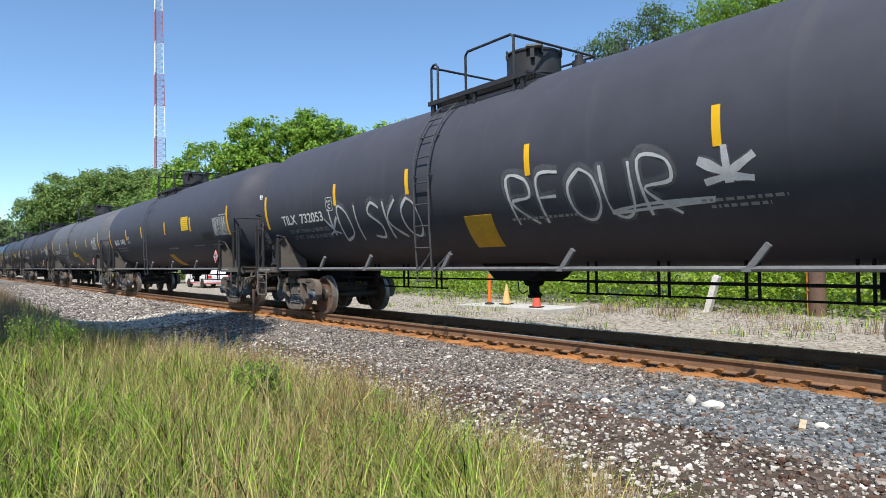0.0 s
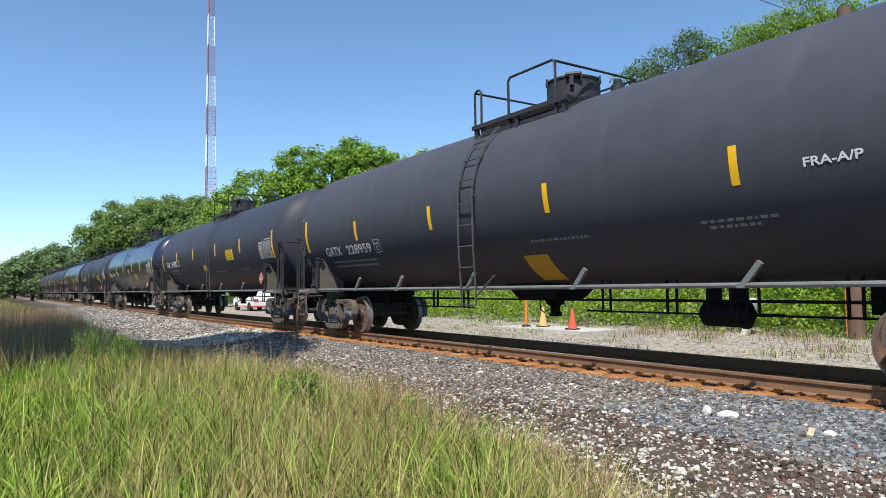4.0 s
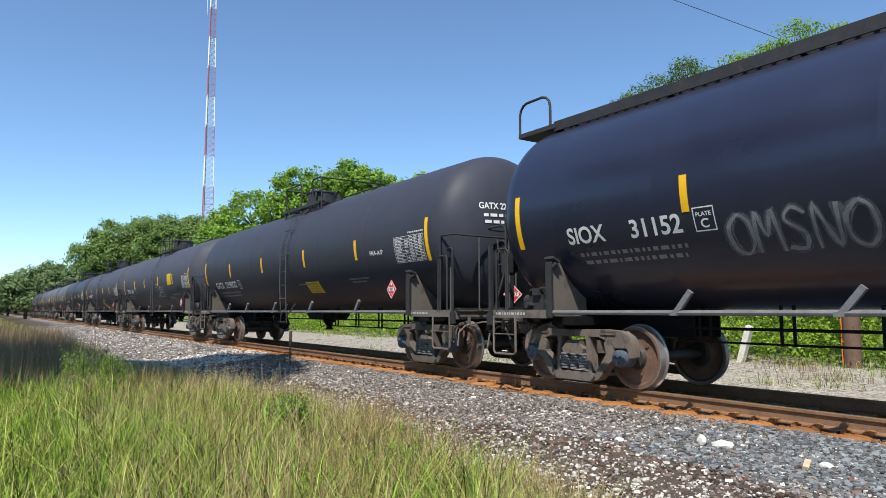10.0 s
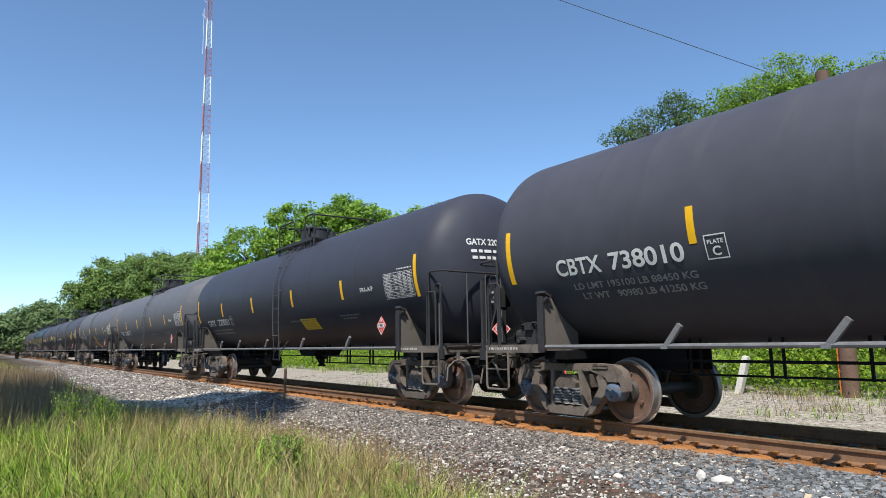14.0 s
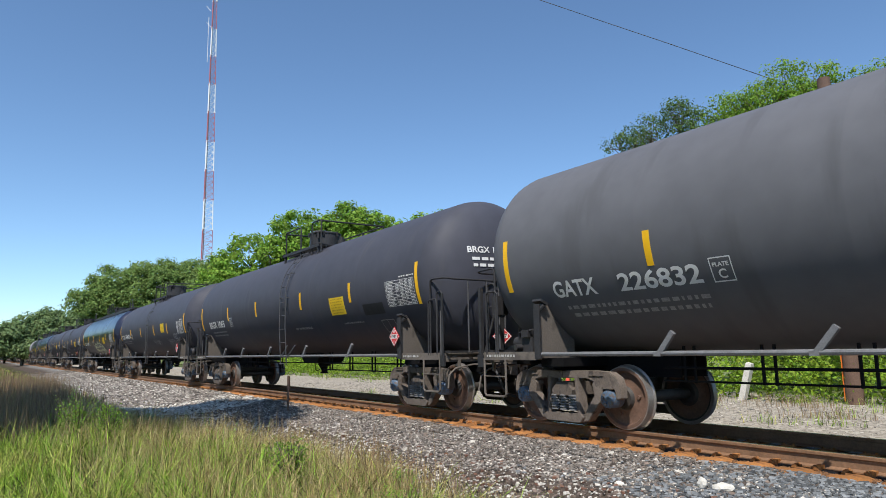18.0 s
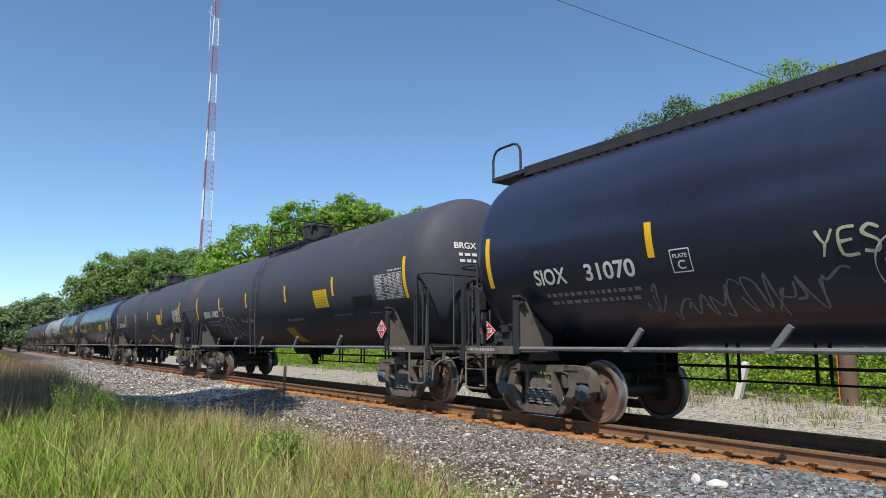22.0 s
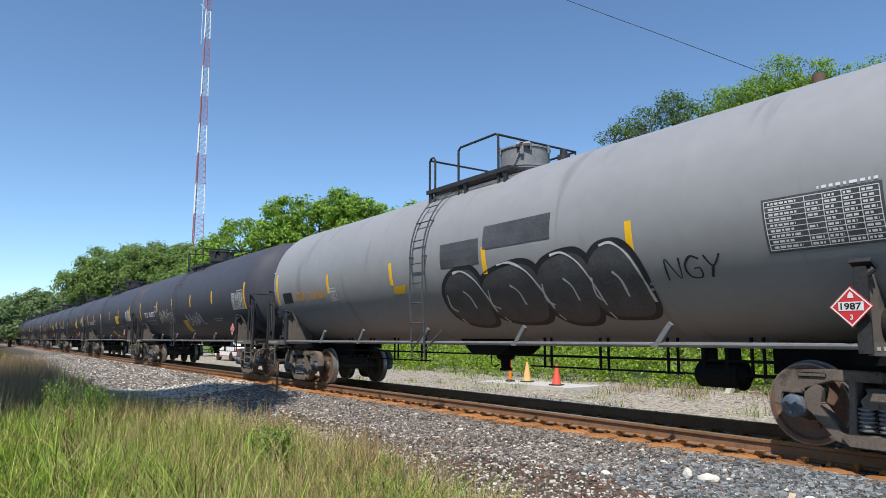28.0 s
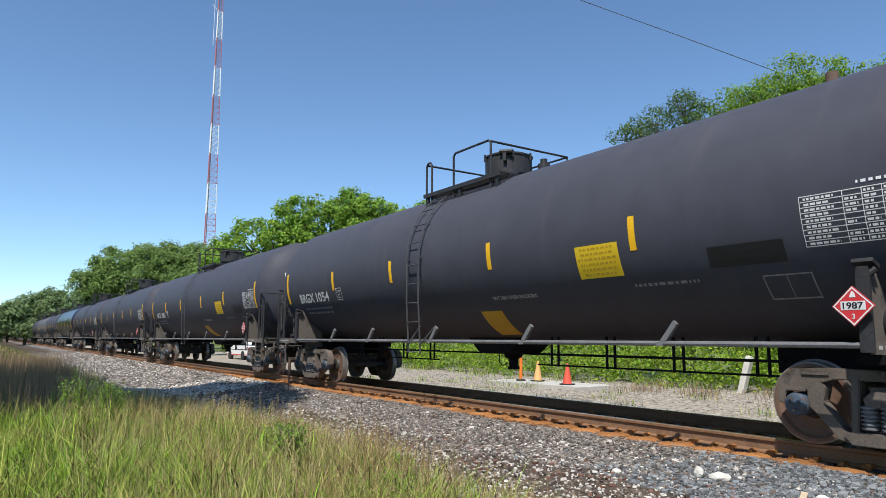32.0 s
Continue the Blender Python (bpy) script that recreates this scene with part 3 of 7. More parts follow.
def board_rail_mesh(q, y):
    s = Shape()
    z = TZ + TR + 0.08
    s.tube([(q * a, y, z + h) for a, h in ((7.8, -0.06), (7.8, 0.3), (7.83, 0.4), (7.9, 0.47), (8.0, 0.5), (8.4, 0.5), (8.5, 0.47), (8.57, 0.4), (8.6, 0.3), (8.6, -0.06))], 0.024, 8)
    return s.mesh("board_railing", FRAME_BLACK, 40)


def head_ladder_mesh(q):
    s = Shape()
    for y in (0.4, 0.76):
        s.rod((q * 8.62, y, TZ + TR + 0.02), (q * 8.62, y, 1.15), 0.02, 6)
    for k in range(9):
        s.rod((q * 8.62, 0.4, 1.3 + 0.36 * k), (q * 8.62, 0.76, 1.3 + 0.36 * k), 0.013, 6)
    return s.mesh("end_ladder", FRAME_BLACK)


def loop_rail_mesh():
    """The low rail round the manway of the long glossy cars."""
    s = Shape()
    z = TZ + TR + 0.08
    for y in (-0.7, 0.7):
        s.tube([(-2.0, y, z), (-2.0, y, z + 0.45), (-1.9, y, z + 0.52), (-1.5, y, z + 0.5), (-1.45, y, z)], 0.022, 8)
        s.tube([(-0.95, y, z), (-0.95, y, z + 0.6), (-0.86, y, z + 0.7), (0.75, y, z + 0.7), (0.85, y, z + 0.6), (0.85, y, z)], 0.022, 8)
        s.box(-0.1, y, z + 0.33, 0.05, 0.03, 0.68)
    return s.mesh("manway_railing", FRAME_BLACK, 40)


MESHES = {}


def shared(key, build, *args):
    if key not in MESHES:
        MESHES[key] = build(*args)
    return MESHES[key]


def mirrored(mesh):
    """The same part for the other end of a car."""
    me = mesh.copy()
    me.transform(Matrix.Scale(-1, 4, (1, 0, 0)))
    me.flip_normals()
    return me


# ---- lettering on the cars ----
def text_points(body, spread=1.0):
    cu = bpy.data.curves.new("letters", "FONT")
    cu.body, cu.size, cu.space_character, cu.offset = body, 1.0, spread, 0.022
    ob = bpy.data.objects.new("letters", cu)
    me = bpy.data.meshes.new_from_object(ob)
    pts = [tuple(v.co) for v in me.vertices]
    faces = [tuple(p.vertices) for p in me.polygons]
    bpy.data.objects.remove(ob)
    bpy.data.curves.remove(cu)
    bpy.data.meshes.remove(me)
    xs, ys = [p[0] for p in pts], [p[1] for p in pts]
    x0, x1, y0, y1 = min(xs), max(xs), min(ys), max(ys)
    return [((p[0] - x0) / (x1 - x0), (p[1] - y0) / (y1 - y0)) for p in pts], faces


def flat_mesh(name, pts, faces, mat):
    me = bpy.data.meshes.new(name)
    me.from_pydata(pts, [], faces)
    me.materials.append(mat)
    return me


def flank_text(body, x0, x1, z0, z1, mat=None, spread=1.0):
    """Letters that fill the given length and height on the near flank."""
    pts, faces = text_points(body, spread)
    v0, v1 = arc_of(z0), arc_of(z1)
    return flat_mesh("lettering", [on_tank(x0 + (x1 - x0) * a, v0 + (v1 - v0) * b, 0.008) for a, b in pts], faces, mat or WHITE_PAINT)


def on_head(y, z, off=0.008, q=1):
    rho = math.hypot(y, z - TZ) / TR
    return (q * (TS + (TH + off) * math.sqrt(max(0.0, 1 - rho * rho))), y, z)


def head_text(body, y0, y1, z0, z1):
    pts, faces = text_points(body)
    return flat_mesh("lettering", [on_head(y0 + (y1 - y0) * a, z0 + (z1 - z0) * b, 0.012) for a, b in pts], faces, WHITE_PAINT)


def flank_bars(bars, mat, name="stencil"):
    """Bars (x0, x1, z0, z1) laid on the flank as one sheet of paint."""
    pts, faces = [], []
    for x0, x1, z0, z1 in bars:
        n, v0, v1 = len(pts), arc_of(z0), arc_of(z1)
        k = 3 if z1 - z0 > 0.15 else 1
        for i in range(k + 1):
            v = v0 + (v1 - v0) * i / k
            pts += [on_tank(x0, v, 0.007), on_tank(x1, v, 0.007)]
        faces += [(n + 2 * i, n + 2 * i + 1, n + 2 * i + 3, n + 2 * i + 2) for i in range(k)]
    return flat_mesh(name, pts, faces, mat)


def line_of_words(rnd, x0, x1, z, h):
    bars, x = [], x0
    while x < x1:
        w = rnd.uniform(0.3, 1.3) * h * 2.2
        bars.append((x, min(x + w, x1), z, z + h))
        x += w + h * 0.9
    return bars


def table_mesh(x0, x1, z0, z1, mat):
    """The lined test table: thin rules and small broken words."""
    rnd = random.Random(5)
    bars, rows = [], 9
    for k in range(rows + 1):
        z = z0 + (z1 - z0) * k / rows
        bars.append((x0, x1, z - 0.004, z + 0.004))
    cols = [0, 0.38, 0.54, 0.7, 0.85, 1]
    for c in cols:
        x = x0 + (x1 - x0) * c
        bars.append((x - 0.004, x + 0.004, z0, z1))
    h = (z1 - z0) / rows * 0.4
    for k in range(rows):
        z = z0 + (z1 - z0) * (k + 0.28) / rows
        for a, b in zip(cols, cols[1:]):
            if rnd.random() < 0.12:
                continue
            w = (x1 - x0) * (b - a)
            xa = x0 + (x1 - x0) * a + w * 0.1
            end = xa + w * rnd.uniform(0.45, 0.8)
            while xa < end:
                step = rnd.uniform(0.02, 0.06)
                bars.append((xa, min(xa + step, end), z, z + h))
                xa += step + 0.014
    bars += line_of_words(rnd, x0 + (x1 - x0) * 0.5, x1, z1 + 0.05, 0.03)
    return flank_bars(bars, mat, "test_table")


def notice_lines(x0, x1, z0, z1, seed=2):
    rnd = random.Random(seed)
    bars = []
    for k in range(6):
        z = z0 + (z1 - z0) * (k + 0.25) / 6
        ind = rnd.uniform(0.05, 0.14) * (x1 - x0)
        bars += line_of_words(rnd, x0 + ind, x1 - ind, z, (z1 - z0) / 6 * 0.4)
    return bars


def placard_mesh():
    """A diamond board, 0.27 m on a side, facing -y at the origin."""
    h = 0.2
    s = Shape()
    s.slab([(-h, 0), (0, -h), (h, 0), (0, h)], 0, 0.012)
    return s.mesh("placard", RED)


def placard_marks():
    pts, faces = [], []

    def quad(x0, x1, z0, z1, y=-0.003):
        n = len(pts)
        pts.extend([(x0, y, z0), (x1, y, z0), (x1, y, z1), (x0, y, z1)])
        faces.append((n, n + 1, n + 2, n + 3))

    for a, b in (((-0.19, 0), (0, -0.19)), ((0, -0.19), (0.19, 0)), ((0.19, 0), (0, 0.19)), ((0, 0.19), (-0.19, 0))):
        n = len(pts)
        k = 0.9
        pts.extend([(a[0], -0.003, a[1]), (b[0], -0.003, b[1]), (b[0] * k, -0.003, b[1] * k), (a[0] * k, -0.003, a[1] * k)])
        faces.append((n, n + 1, n + 2, n + 3))
    quad(-0.115, 0.115, -0.038, 0.048)
    n = len(pts)
    pts.extend([(-0.03, -0.003, 0.085), (0.03, -0.003, 0.085), (0.024, -0.003, 0.12), (0, -0.003, 0.15), (-0.02, -0.003, 0.12)])
    faces.append(tuple(range(n, n + 5)))
    return flat_mesh("placard_marks", pts, faces, WHITE_PAINT)


def placard_digits():
    pts, faces = text_points("1987")
    out = [(-0.095 + 0.19 * a, -0.006, -0.028 + 0.066 * b) for a, b in pts]
    return flat_mesh("placard_number", out, faces, DARK_PATCH)


def placard_class():
    pts, faces = text_points("3")
    return flat_mesh("placard_class", [(-0.014 + 0.028 * a, -0.005, -0.125 + 0.05 * b) for a, b in pts], faces, WHITE_PAINT)


def add_placard(parent, m):
    p = part("placard", shared("placard", placard_mesh), parent, "red diamond placard with white digits 1987", m)
    part("placard_border", shared("placard_marks", placard_marks), p)
    part("placard_number", shared("placard_digits", placard_digits), p)
    part("placard_class", shared("placard_class", placard_class), p)


def plate_box(x, z):
    """The small outlined clearance-plate square."""
    w, t = 0.29, 0.014
    bars = [(x, x + w, z, z + t), (x, x + w, z + 0.29 - t, z + 0.29), (x, x + t, z, z + 0.29), (x + w - t, x + w, z, z + 0.29)]
    return flank_bars(bars, WHITE_PAINT, "plate_mark")


# ---- spray paint ----
GLYPHS = {
    "r": [[(0.1, 0), (0.05, 1), (0.6, 0.95), (0.65, 0.6), (0.1, 0.5), (0.7, 0)]],
    "f": [[(0.1, 0), (0.1, 0.95), (0.7, 1)], [(0.1, 0.55), (0.55, 0.55)]],
    "o": [[(0.4, 1), (0.05, 0.7), (0.1, 0.2), (0.45, 0), (0.75, 0.3), (0.7, 0.8), (0.4, 1)]],
    "u": [[(0.05, 1), (0.1, 0.2), (0.4, 0), (0.65, 0.25), (0.7, 1)]],
    "m": [[(0, 0), (0.1, 1), (0.35, 0.4), (0.6, 1), (0.75, 0)]],
    "s": [[(0.7, 0.85), (0.35, 1), (0.1, 0.75), (0.6, 0.4), (0.5, 0.05), (0.05, 0.1)]],
    "k": [[(0.1, 0), (0.1, 1)], [(0.7, 1), (0.15, 0.5), (0.75, 0)]],
    "d": [[(0.05, 0), (0.1, 1), (0.6, 0.8), (0.65, 0.25), (0.05, 0)]],
    "i": [[(0.2, 0), (0.25, 1)]],
    "e": [[(0.7, 1), (0.1, 0.9), (0.1, 0.05), (0.7, 0)], [(0.1, 0.5), (0.55, 0.55)]],
    "n": [[(0.05, 0), (0.1, 1), (0.6, 0.05), (0.7, 1)]],
    "a": [[(0, 0), (0.4, 1), (0.75, 0)], [(0.15, 0.4), (0.6, 0.4)]],
    "y": [[(0.05, 1), (0.35, 0.5), (0.7, 1)], [(0.35, 0.5), (0.2, 0)]],
    "c": [[(0.7, 0.85), (0.35, 1), (0.05, 0.6), (0.2, 0.1), (0.7, 0.05)]],
    "g": [[(0.7, 0.85), (0.35, 1), (0.05, 0.6), (0.2, 0.1), (0.65, 0.05), (0.65, 0.45), (0.4, 0.45)]],
    "*": [[(0.4, 0.2), (0.4, 1)], [(0.4, 0.4), (0.0, 0.75)], [(0.4, 0.4), (0.8, 0.75)], [(0.4, 0.35), (0.05, 0.25)], [(0.4, 0.35), (0.75, 0.25)]],
    "-": [[(0, 0.5), (1.2, 0.45)]],
    "~": [[(0, 0.4), (0.3, 0.7), (0.6, 0.35), (0.9, 0.6), (1.2, 0.4)]],
}


def smooth_line(line, n=5):
    out = []
    for i in range(len(line) - 1):
        p0, p1, p2, p3 = line[max(i - 1, 0)], line[i], line[i + 1], line[min(i + 2, len(line) - 1)]
        for k in range(n):
            t = k / n
            out.append(tuple(0.5 * (2 * b + (c - a) * t + (2 * a - 5 * b + 4 * c - d) * t * t + (3 * b - a - 3 * c + d) * t ** 3) for a, b, c, d in zip(p0, p1, p2, p3)))
    return out + [line[-1]]


def strokes_mesh(name, lines, x0, x1, z0, z1, width, mat, off=0.006):
    """Ribbons of paint along lines given in a unit square."""
    v0, v1 = arc_of(z0), arc_of(z1)
    pts, faces = [], []
    for line in lines:
        flat = [(x0 + (x1 - x0) * a, v0 + (v1 - v0) * b) for a, b in smooth_line(line)]
        n = len(pts)
        for i, p in enumerate(flat):
            q0, q1 = flat[max(i - 1, 0)], flat[min(i + 1, len(flat) - 1)]
            dx, dv = q1[0] - q0[0], q1[1] - q0[1]
            ln = math.hypot(dx, dv) or 1
            w = width * (0.7 + 0.5 * noise.noise((p[0] * 4, p[1] * 4, len(flat)))) / 2
            pts += [on_tank(p[0] - dv / ln * w, p[1] + dx / ln * w, off), on_tank(p[0] + dv / ln * w, p[1] - dx / ln * w, off)]
        faces += [(n + 2 * i, n + 2 * i + 1, n + 2 * i + 3, n + 2 * i + 2) for i in range(len(flat) - 1)]
    return flat_mesh(name, pts, faces, mat)


def tag_lines(word):
    lines, x = [], 0.0
    for ch in word:
        if ch in GLYPHS:
            lines += [[(x + a, b) for a, b in stroke] for stroke in GLYPHS[ch]]
        x += 0.85
    w = x - 0.1
    return [[(a / w, b) for a, b in line] for line in lines]


SPRAY_WHITE = material("white_spray_paint", (0.6, 0.6, 0.62), 0.6, vary=0.2, scale=8, fine=60)
SPRAY_GREY = material("grey_spray_paint", (0.22, 0.22, 0.235), 0.6, vary=0.35, scale=9, fine=60)
SPRAY_GREEN = material("pale_green_spray_paint", (0.56, 0.62, 0.4), 0.6, vary=0.2, scale=5, fine=40)
SPRAY_CREAM = material("cream_spray_paint", (0.6, 0.58, 0.42), 0.6, vary=0.25, scale=8, fine=60)
SPRAY_DARK = material("black_spray_paint", (0.02, 0.02, 0.025), 0.5, vary=0.2, scale=8, fine=60)
HAZE = material("thin_white_overspray", (0.5, 0.5, 0.51), 0.6, vary=0.2, scale=10, fine=80)
hz = HAZE.node_tree
speck = hz.nodes.new("ShaderNodeTexNoise")
speck.inputs["Scale"].default_value, speck.inputs["Detail"].default_value = 90, 3
spread = hz.nodes.new("ShaderNodeMapRange")
spread.inputs["From Min"].default_value, spread.inputs["From Max"].default_value, spread.inputs["To Max"].default_value = 0.42, 0.75, 0.5
hz.links.new(hz.nodes.new("ShaderNodeTexCoord").outputs["Object"], speck.inputs["Vector"])
hz.links.new(speck.outputs["Fac"], spread.inputs["Value"])
hz.links.new(spread.outputs[0], hz.nodes["Principled BSDF"].inputs["Alpha"])
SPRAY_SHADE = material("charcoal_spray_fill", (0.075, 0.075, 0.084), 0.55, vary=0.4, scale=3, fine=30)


def spray_soft(word, x0, x1, z0, z1, width, mat, parent, name="graffiti"):
    tagged(part(name, strokes_mesh(name, tag_lines(word), x0, x1, z0, z1, width, mat), parent), "sprayed graffiti strokes", kind="stuff")


def bubble_lines(n, seed):
    """Rounded, uneven letter outlines side by side, as in a throw-up."""
    rnd = random.Random(seed)
    lines = []
    for k in range(n):
        cx, w = (k + 0.5) / n, 0.52 / n
        skew = rnd.uniform(-0.25, 0.25) / n
        ring = []
        p, q = rnd.uniform(0, 6.28), rnd.uniform(0, 6.28)
        for i in range(25):
            a = 2 * math.pi * i / 24 + 0.4
            r = 1 + 0.1 * math.sin(2 * a + p) + 0.08 * math.sin(3 * a + q)
            ring.append((cx + w * r * math.cos(a) + skew * math.sin(a), 0.5 + 0.45 * r * math.sin(a)))
        ring[-1] = ring[0]
        lines.append(ring)
        lines.append([(cx - w * 0.3, 0.7), (cx + w * 0.05, 0.6 + 0.1 * rnd.random()), (cx - w * 0.1, 0.5)])
        lines.append([(cx + w * 0.1, 0.4), (cx + w * 0.2, 0.2), (cx + w * 0.15, 0.06)])
    return lines


def fill_sheet(x0, x1, z0, z1, mat, seed, name="graffiti_fill"):
    """A filled, uneven patch of paint."""
    rnd = random.Random(seed)
    v0, v1 = arc_of(z0), arc_of(z1)
    n, pts, faces = 24, [], []
    for k in range(n + 1):
        x = x0 + (x1 - x0) * k / n
        top = v1 - (v1 - v0) * (0.12 * rnd.random() + 0.22 * (2 * k / n - 1) ** 4 + 0.1 * abs(math.sin(k * 0.8)))
        low = v0 + (v1 - v0) * (0.1 * rnd.random() + 0.18 * (2 * k / n - 1) ** 4)
        for i in range(4):
            pts.append(on_tank(x, low + (top - low) * i / 3, 0.004))
    for k in range(n):
        faces += [(4 * k + i, 4 * k + 4 + i, 4 * k + 5 + i, 4 * k + 1 + i) for i in range(3)]
    return flat_mesh(name, pts, faces, mat)


# ---- cars ----
# the four strips between the ends, and the height of their middle
STRIPS = {
    0: (-4.27, -1.53, 1.57, 4.53, 2.7), 1: (-4.65, -2.0, 1.43, 4.46, 2.6), 2: (-4.76, -1.7, 1.52, 4.63, 2.55), 3: (-5.0, -1.75, 1.6, 4.8, 2.5),
    4: (-4.91, -1.85, 1.6, 4.7, 2.68), 5: (-4.46, -1.68, 1.64, 4.4, 2.57), 6: (-4.72, -2.09, 1.32, 4.47, 2.58), 7: (-4.84, -1.75, 1.3, 4.71, 2.58),
    8: (-4.84, -1.56, 1.81, 4.9, 2.54), 9: (-4.51, -1.62, 1.82, 4.98, 2.6), 10: (-4.55, -1.64, 1.48, 4.57, 2.57), 11: (-4.9, -1.74, 1.54, 4.65, 2.48),
    12: (-4.9, -1.7, 1.7, 4.8, 2.48), 13: (-5.1, -1.71, 1.62, 4.96, 2.47), 14: (-4.6, -1.66, 1.98, 4.97, 2.58), 15: (-4.69, -1.72, 1.68, 4.63, 2.44),
    16: (-4.62, -1.74, 1.45, 4.45, 2.52), 17: (-4.97, -1.99, 1.42, 4.55, 2.58), 18: (-5.0, -2.03, 1.38, 4.49, 2.59), 19: (-4.62, -1.74, 1.45, 4.45, 2.52),
    20: (-4.66, -1.85, 1.54, 4.6, 2.52), 21: (-4.7, -1.69, 1.41, 4.49, 2.5), 22: (-4.22, -1.4, 1.56, 4.45, 2.65), 23: (-5.0, -2.02, 1.39, 4.5, 2.58),
    24: (-4.96, -2.07, 1.34, 4.45, 2.57),
}
# mark from, to, number from, to, low, high, plate from, plate's foot
LETTERS = {
    0: (-7.05, -6.27, -6.06, -4.92, 2.18, 2.4, -4.68, 2.38), 1: (-7.0, -6.07, -5.8, -5.02, 2.2, 2.43, -4.45, 2.2), 2: (-6.89, -6.17, -6.07, -5.03, 2.09, 2.31, -4.6, 2.1),
    3: (-6.9, -6.0, -5.69, -4.42, 1.97, 2.19, -4.25, 1.95), 4: (-7.08, -6.38, -6.04, -5.04, 2.25, 2.5, -4.79, 2.26), 5: (-7.55, -6.62, -6.4, -5.48, 2.18, 2.41, -4.18, 2.17),
    6: (-6.92, -6.21, -6.05, -4.92, 2.16, 2.39, -4.62, 2.12), 7: (-6.91, -6.19, -5.74, -4.93, 2.11, 2.35, -4.75, 2.1), 8: (-6.86, -5.91, -5.69, -4.42, 1.95, 2.17, -4.25, 1.9),
    9: (-6.85, -5.94, -5.82, -5.05, 2.15, 2.39, -4.44, 2.14), 10: (-6.93, -6.06, -5.9, -4.7, 2.15, 2.39, -4.4, 2.13), 11: (-6.9, -6.0, -5.7, -4.42, 1.95, 2.17, -4.25, 1.93),
    12: (-6.9, -6.0, -5.7, -4.42, 1.95, 2.17, -4.25, 1.93), 13: (-6.99, -6.13, -5.71, -4.41, 1.96, 2.2, -4.27, 1.95), 14: (-6.99, -6.08, -5.9, -5.12, 2.15, 2.39, -4.48, 2.15),
    15: (-7.64, -6.5, -6.34, -4.86, 2.18, 2.42, -4.45, 2.13), 16: (-6.88, -6.2, -5.82, -4.92, 2.08, 2.32, -4.34, 2.07), 17: (-7.01, -6.1, -5.95, -5.17, 2.15, 2.38, -4.78, 2.15),
    18: (-7.13, -6.16, -6.03, -5.25, 2.15, 2.39, -4.85, 2.12), 19: (-6.88, -6.2, -5.82, -4.92, 2.08, 2.32, -4.34, 2.07), 20: (-7.0, -6.34, -5.95, -4.9, 2.07, 2.31, -4.59, 2.07),
    21: (-6.78, -6.1, -5.95, -4.96, 2.18, 2.39, -4.6, 2.1), 22: (-6.99, -6.26, -6.0, -4.89, 2.2, 2.44, -4.71, 2.39), 23: (-7.04, -6.08, -5.96, -5.21, 2.14, 2.37, -4.78, 2.15),
    24: (-7.16, -6.23, -6.09, -5.31, 2.1, 2.34, -4.84, 2.1), 25: (-7.1, -6.2, -6.05, -5.28, 2.12, 2.36, -4.82, 2.12),
}
# yellow notice sheets: from, to, low, high
NOTICES = {
    1: (3.49, 4.23, 2.42, 2.88), 4: (2.98, 3.83, 2.23, 2.6), 5: (2.03, 2.85, 1.86, 2.17), 6: (3.39, 4.23, 2.1, 2.44), 7: (2.29, 3.07, 2.12, 2.57), 8: (1.49, 2.35, 1.62, 1.91),
    9: (3.91, 4.67, 2.36, 2.87), 11: (1.7, 2.7, 1.62, 1.9), 14: (3.82, 4.62, 2.1, 2.52), 15: (3.29, 4.02, 2.28, 2.7), 16: (2.83, 3.65, 2.09, 2.52), 17: (3.38, 4.19, 2.1, 2.54),
    18: (3.42, 4.21, 2.1, 2.56), 19: (2.83, 3.65, 2.09, 2.52), 20: (2.78, 3.6, 2.1, 2.53), 23: (3.38, 4.22, 2.05, 2.5), 24: (3.38, 4.18, 2.03, 2.49), 25: (3.38, 4.18, 2.05, 2.5),
}
TABLES = {7: 5.58, 16: 6.13, 19: 6.0, 21: 6.36, 2: 6.2, 5: 6.46, 15: 6.58}
WEIGHTS = {"CBTX": ("LD LMT 195100 LB 88450 KG", "LT WT   90980 LB 41250 KG"), "TILX": ("LD LMT 194400 LB 88290 KG", "LT WT   91600 LB 41600 KG")}


def add_truck(car, x):
    b = part("truck", shared("truck_bolster", truck_bolster_mesh), car, "dusty brown cast-steel wheel truck", pose(x, 0, 0))
    for turn in (0, 180):
        part("side_frame", shared("side_frame", side_frame_mesh), b, "", pose(0, 0, 0, 0, 0, turn))
        part("spring_nest", shared("spring_nest", spring_mesh), b, "coil springs", pose(0, 0, 0, 0, 0, turn))
    for a in (-AXLE, AXLE):
        w = part("wheelset", shared("wheelset", wheelset_mesh), b, "brown steel wheels with bright treads", pose(a, 0, 0.457))
        for turn in (0, 180):
            part("bearing_cap", shared("bearing", bearing_mesh), b, "blue-grey bearing cap", pose(a, 0, 0.457, 0, 0, turn))
        w["turns"] = 1
    return b


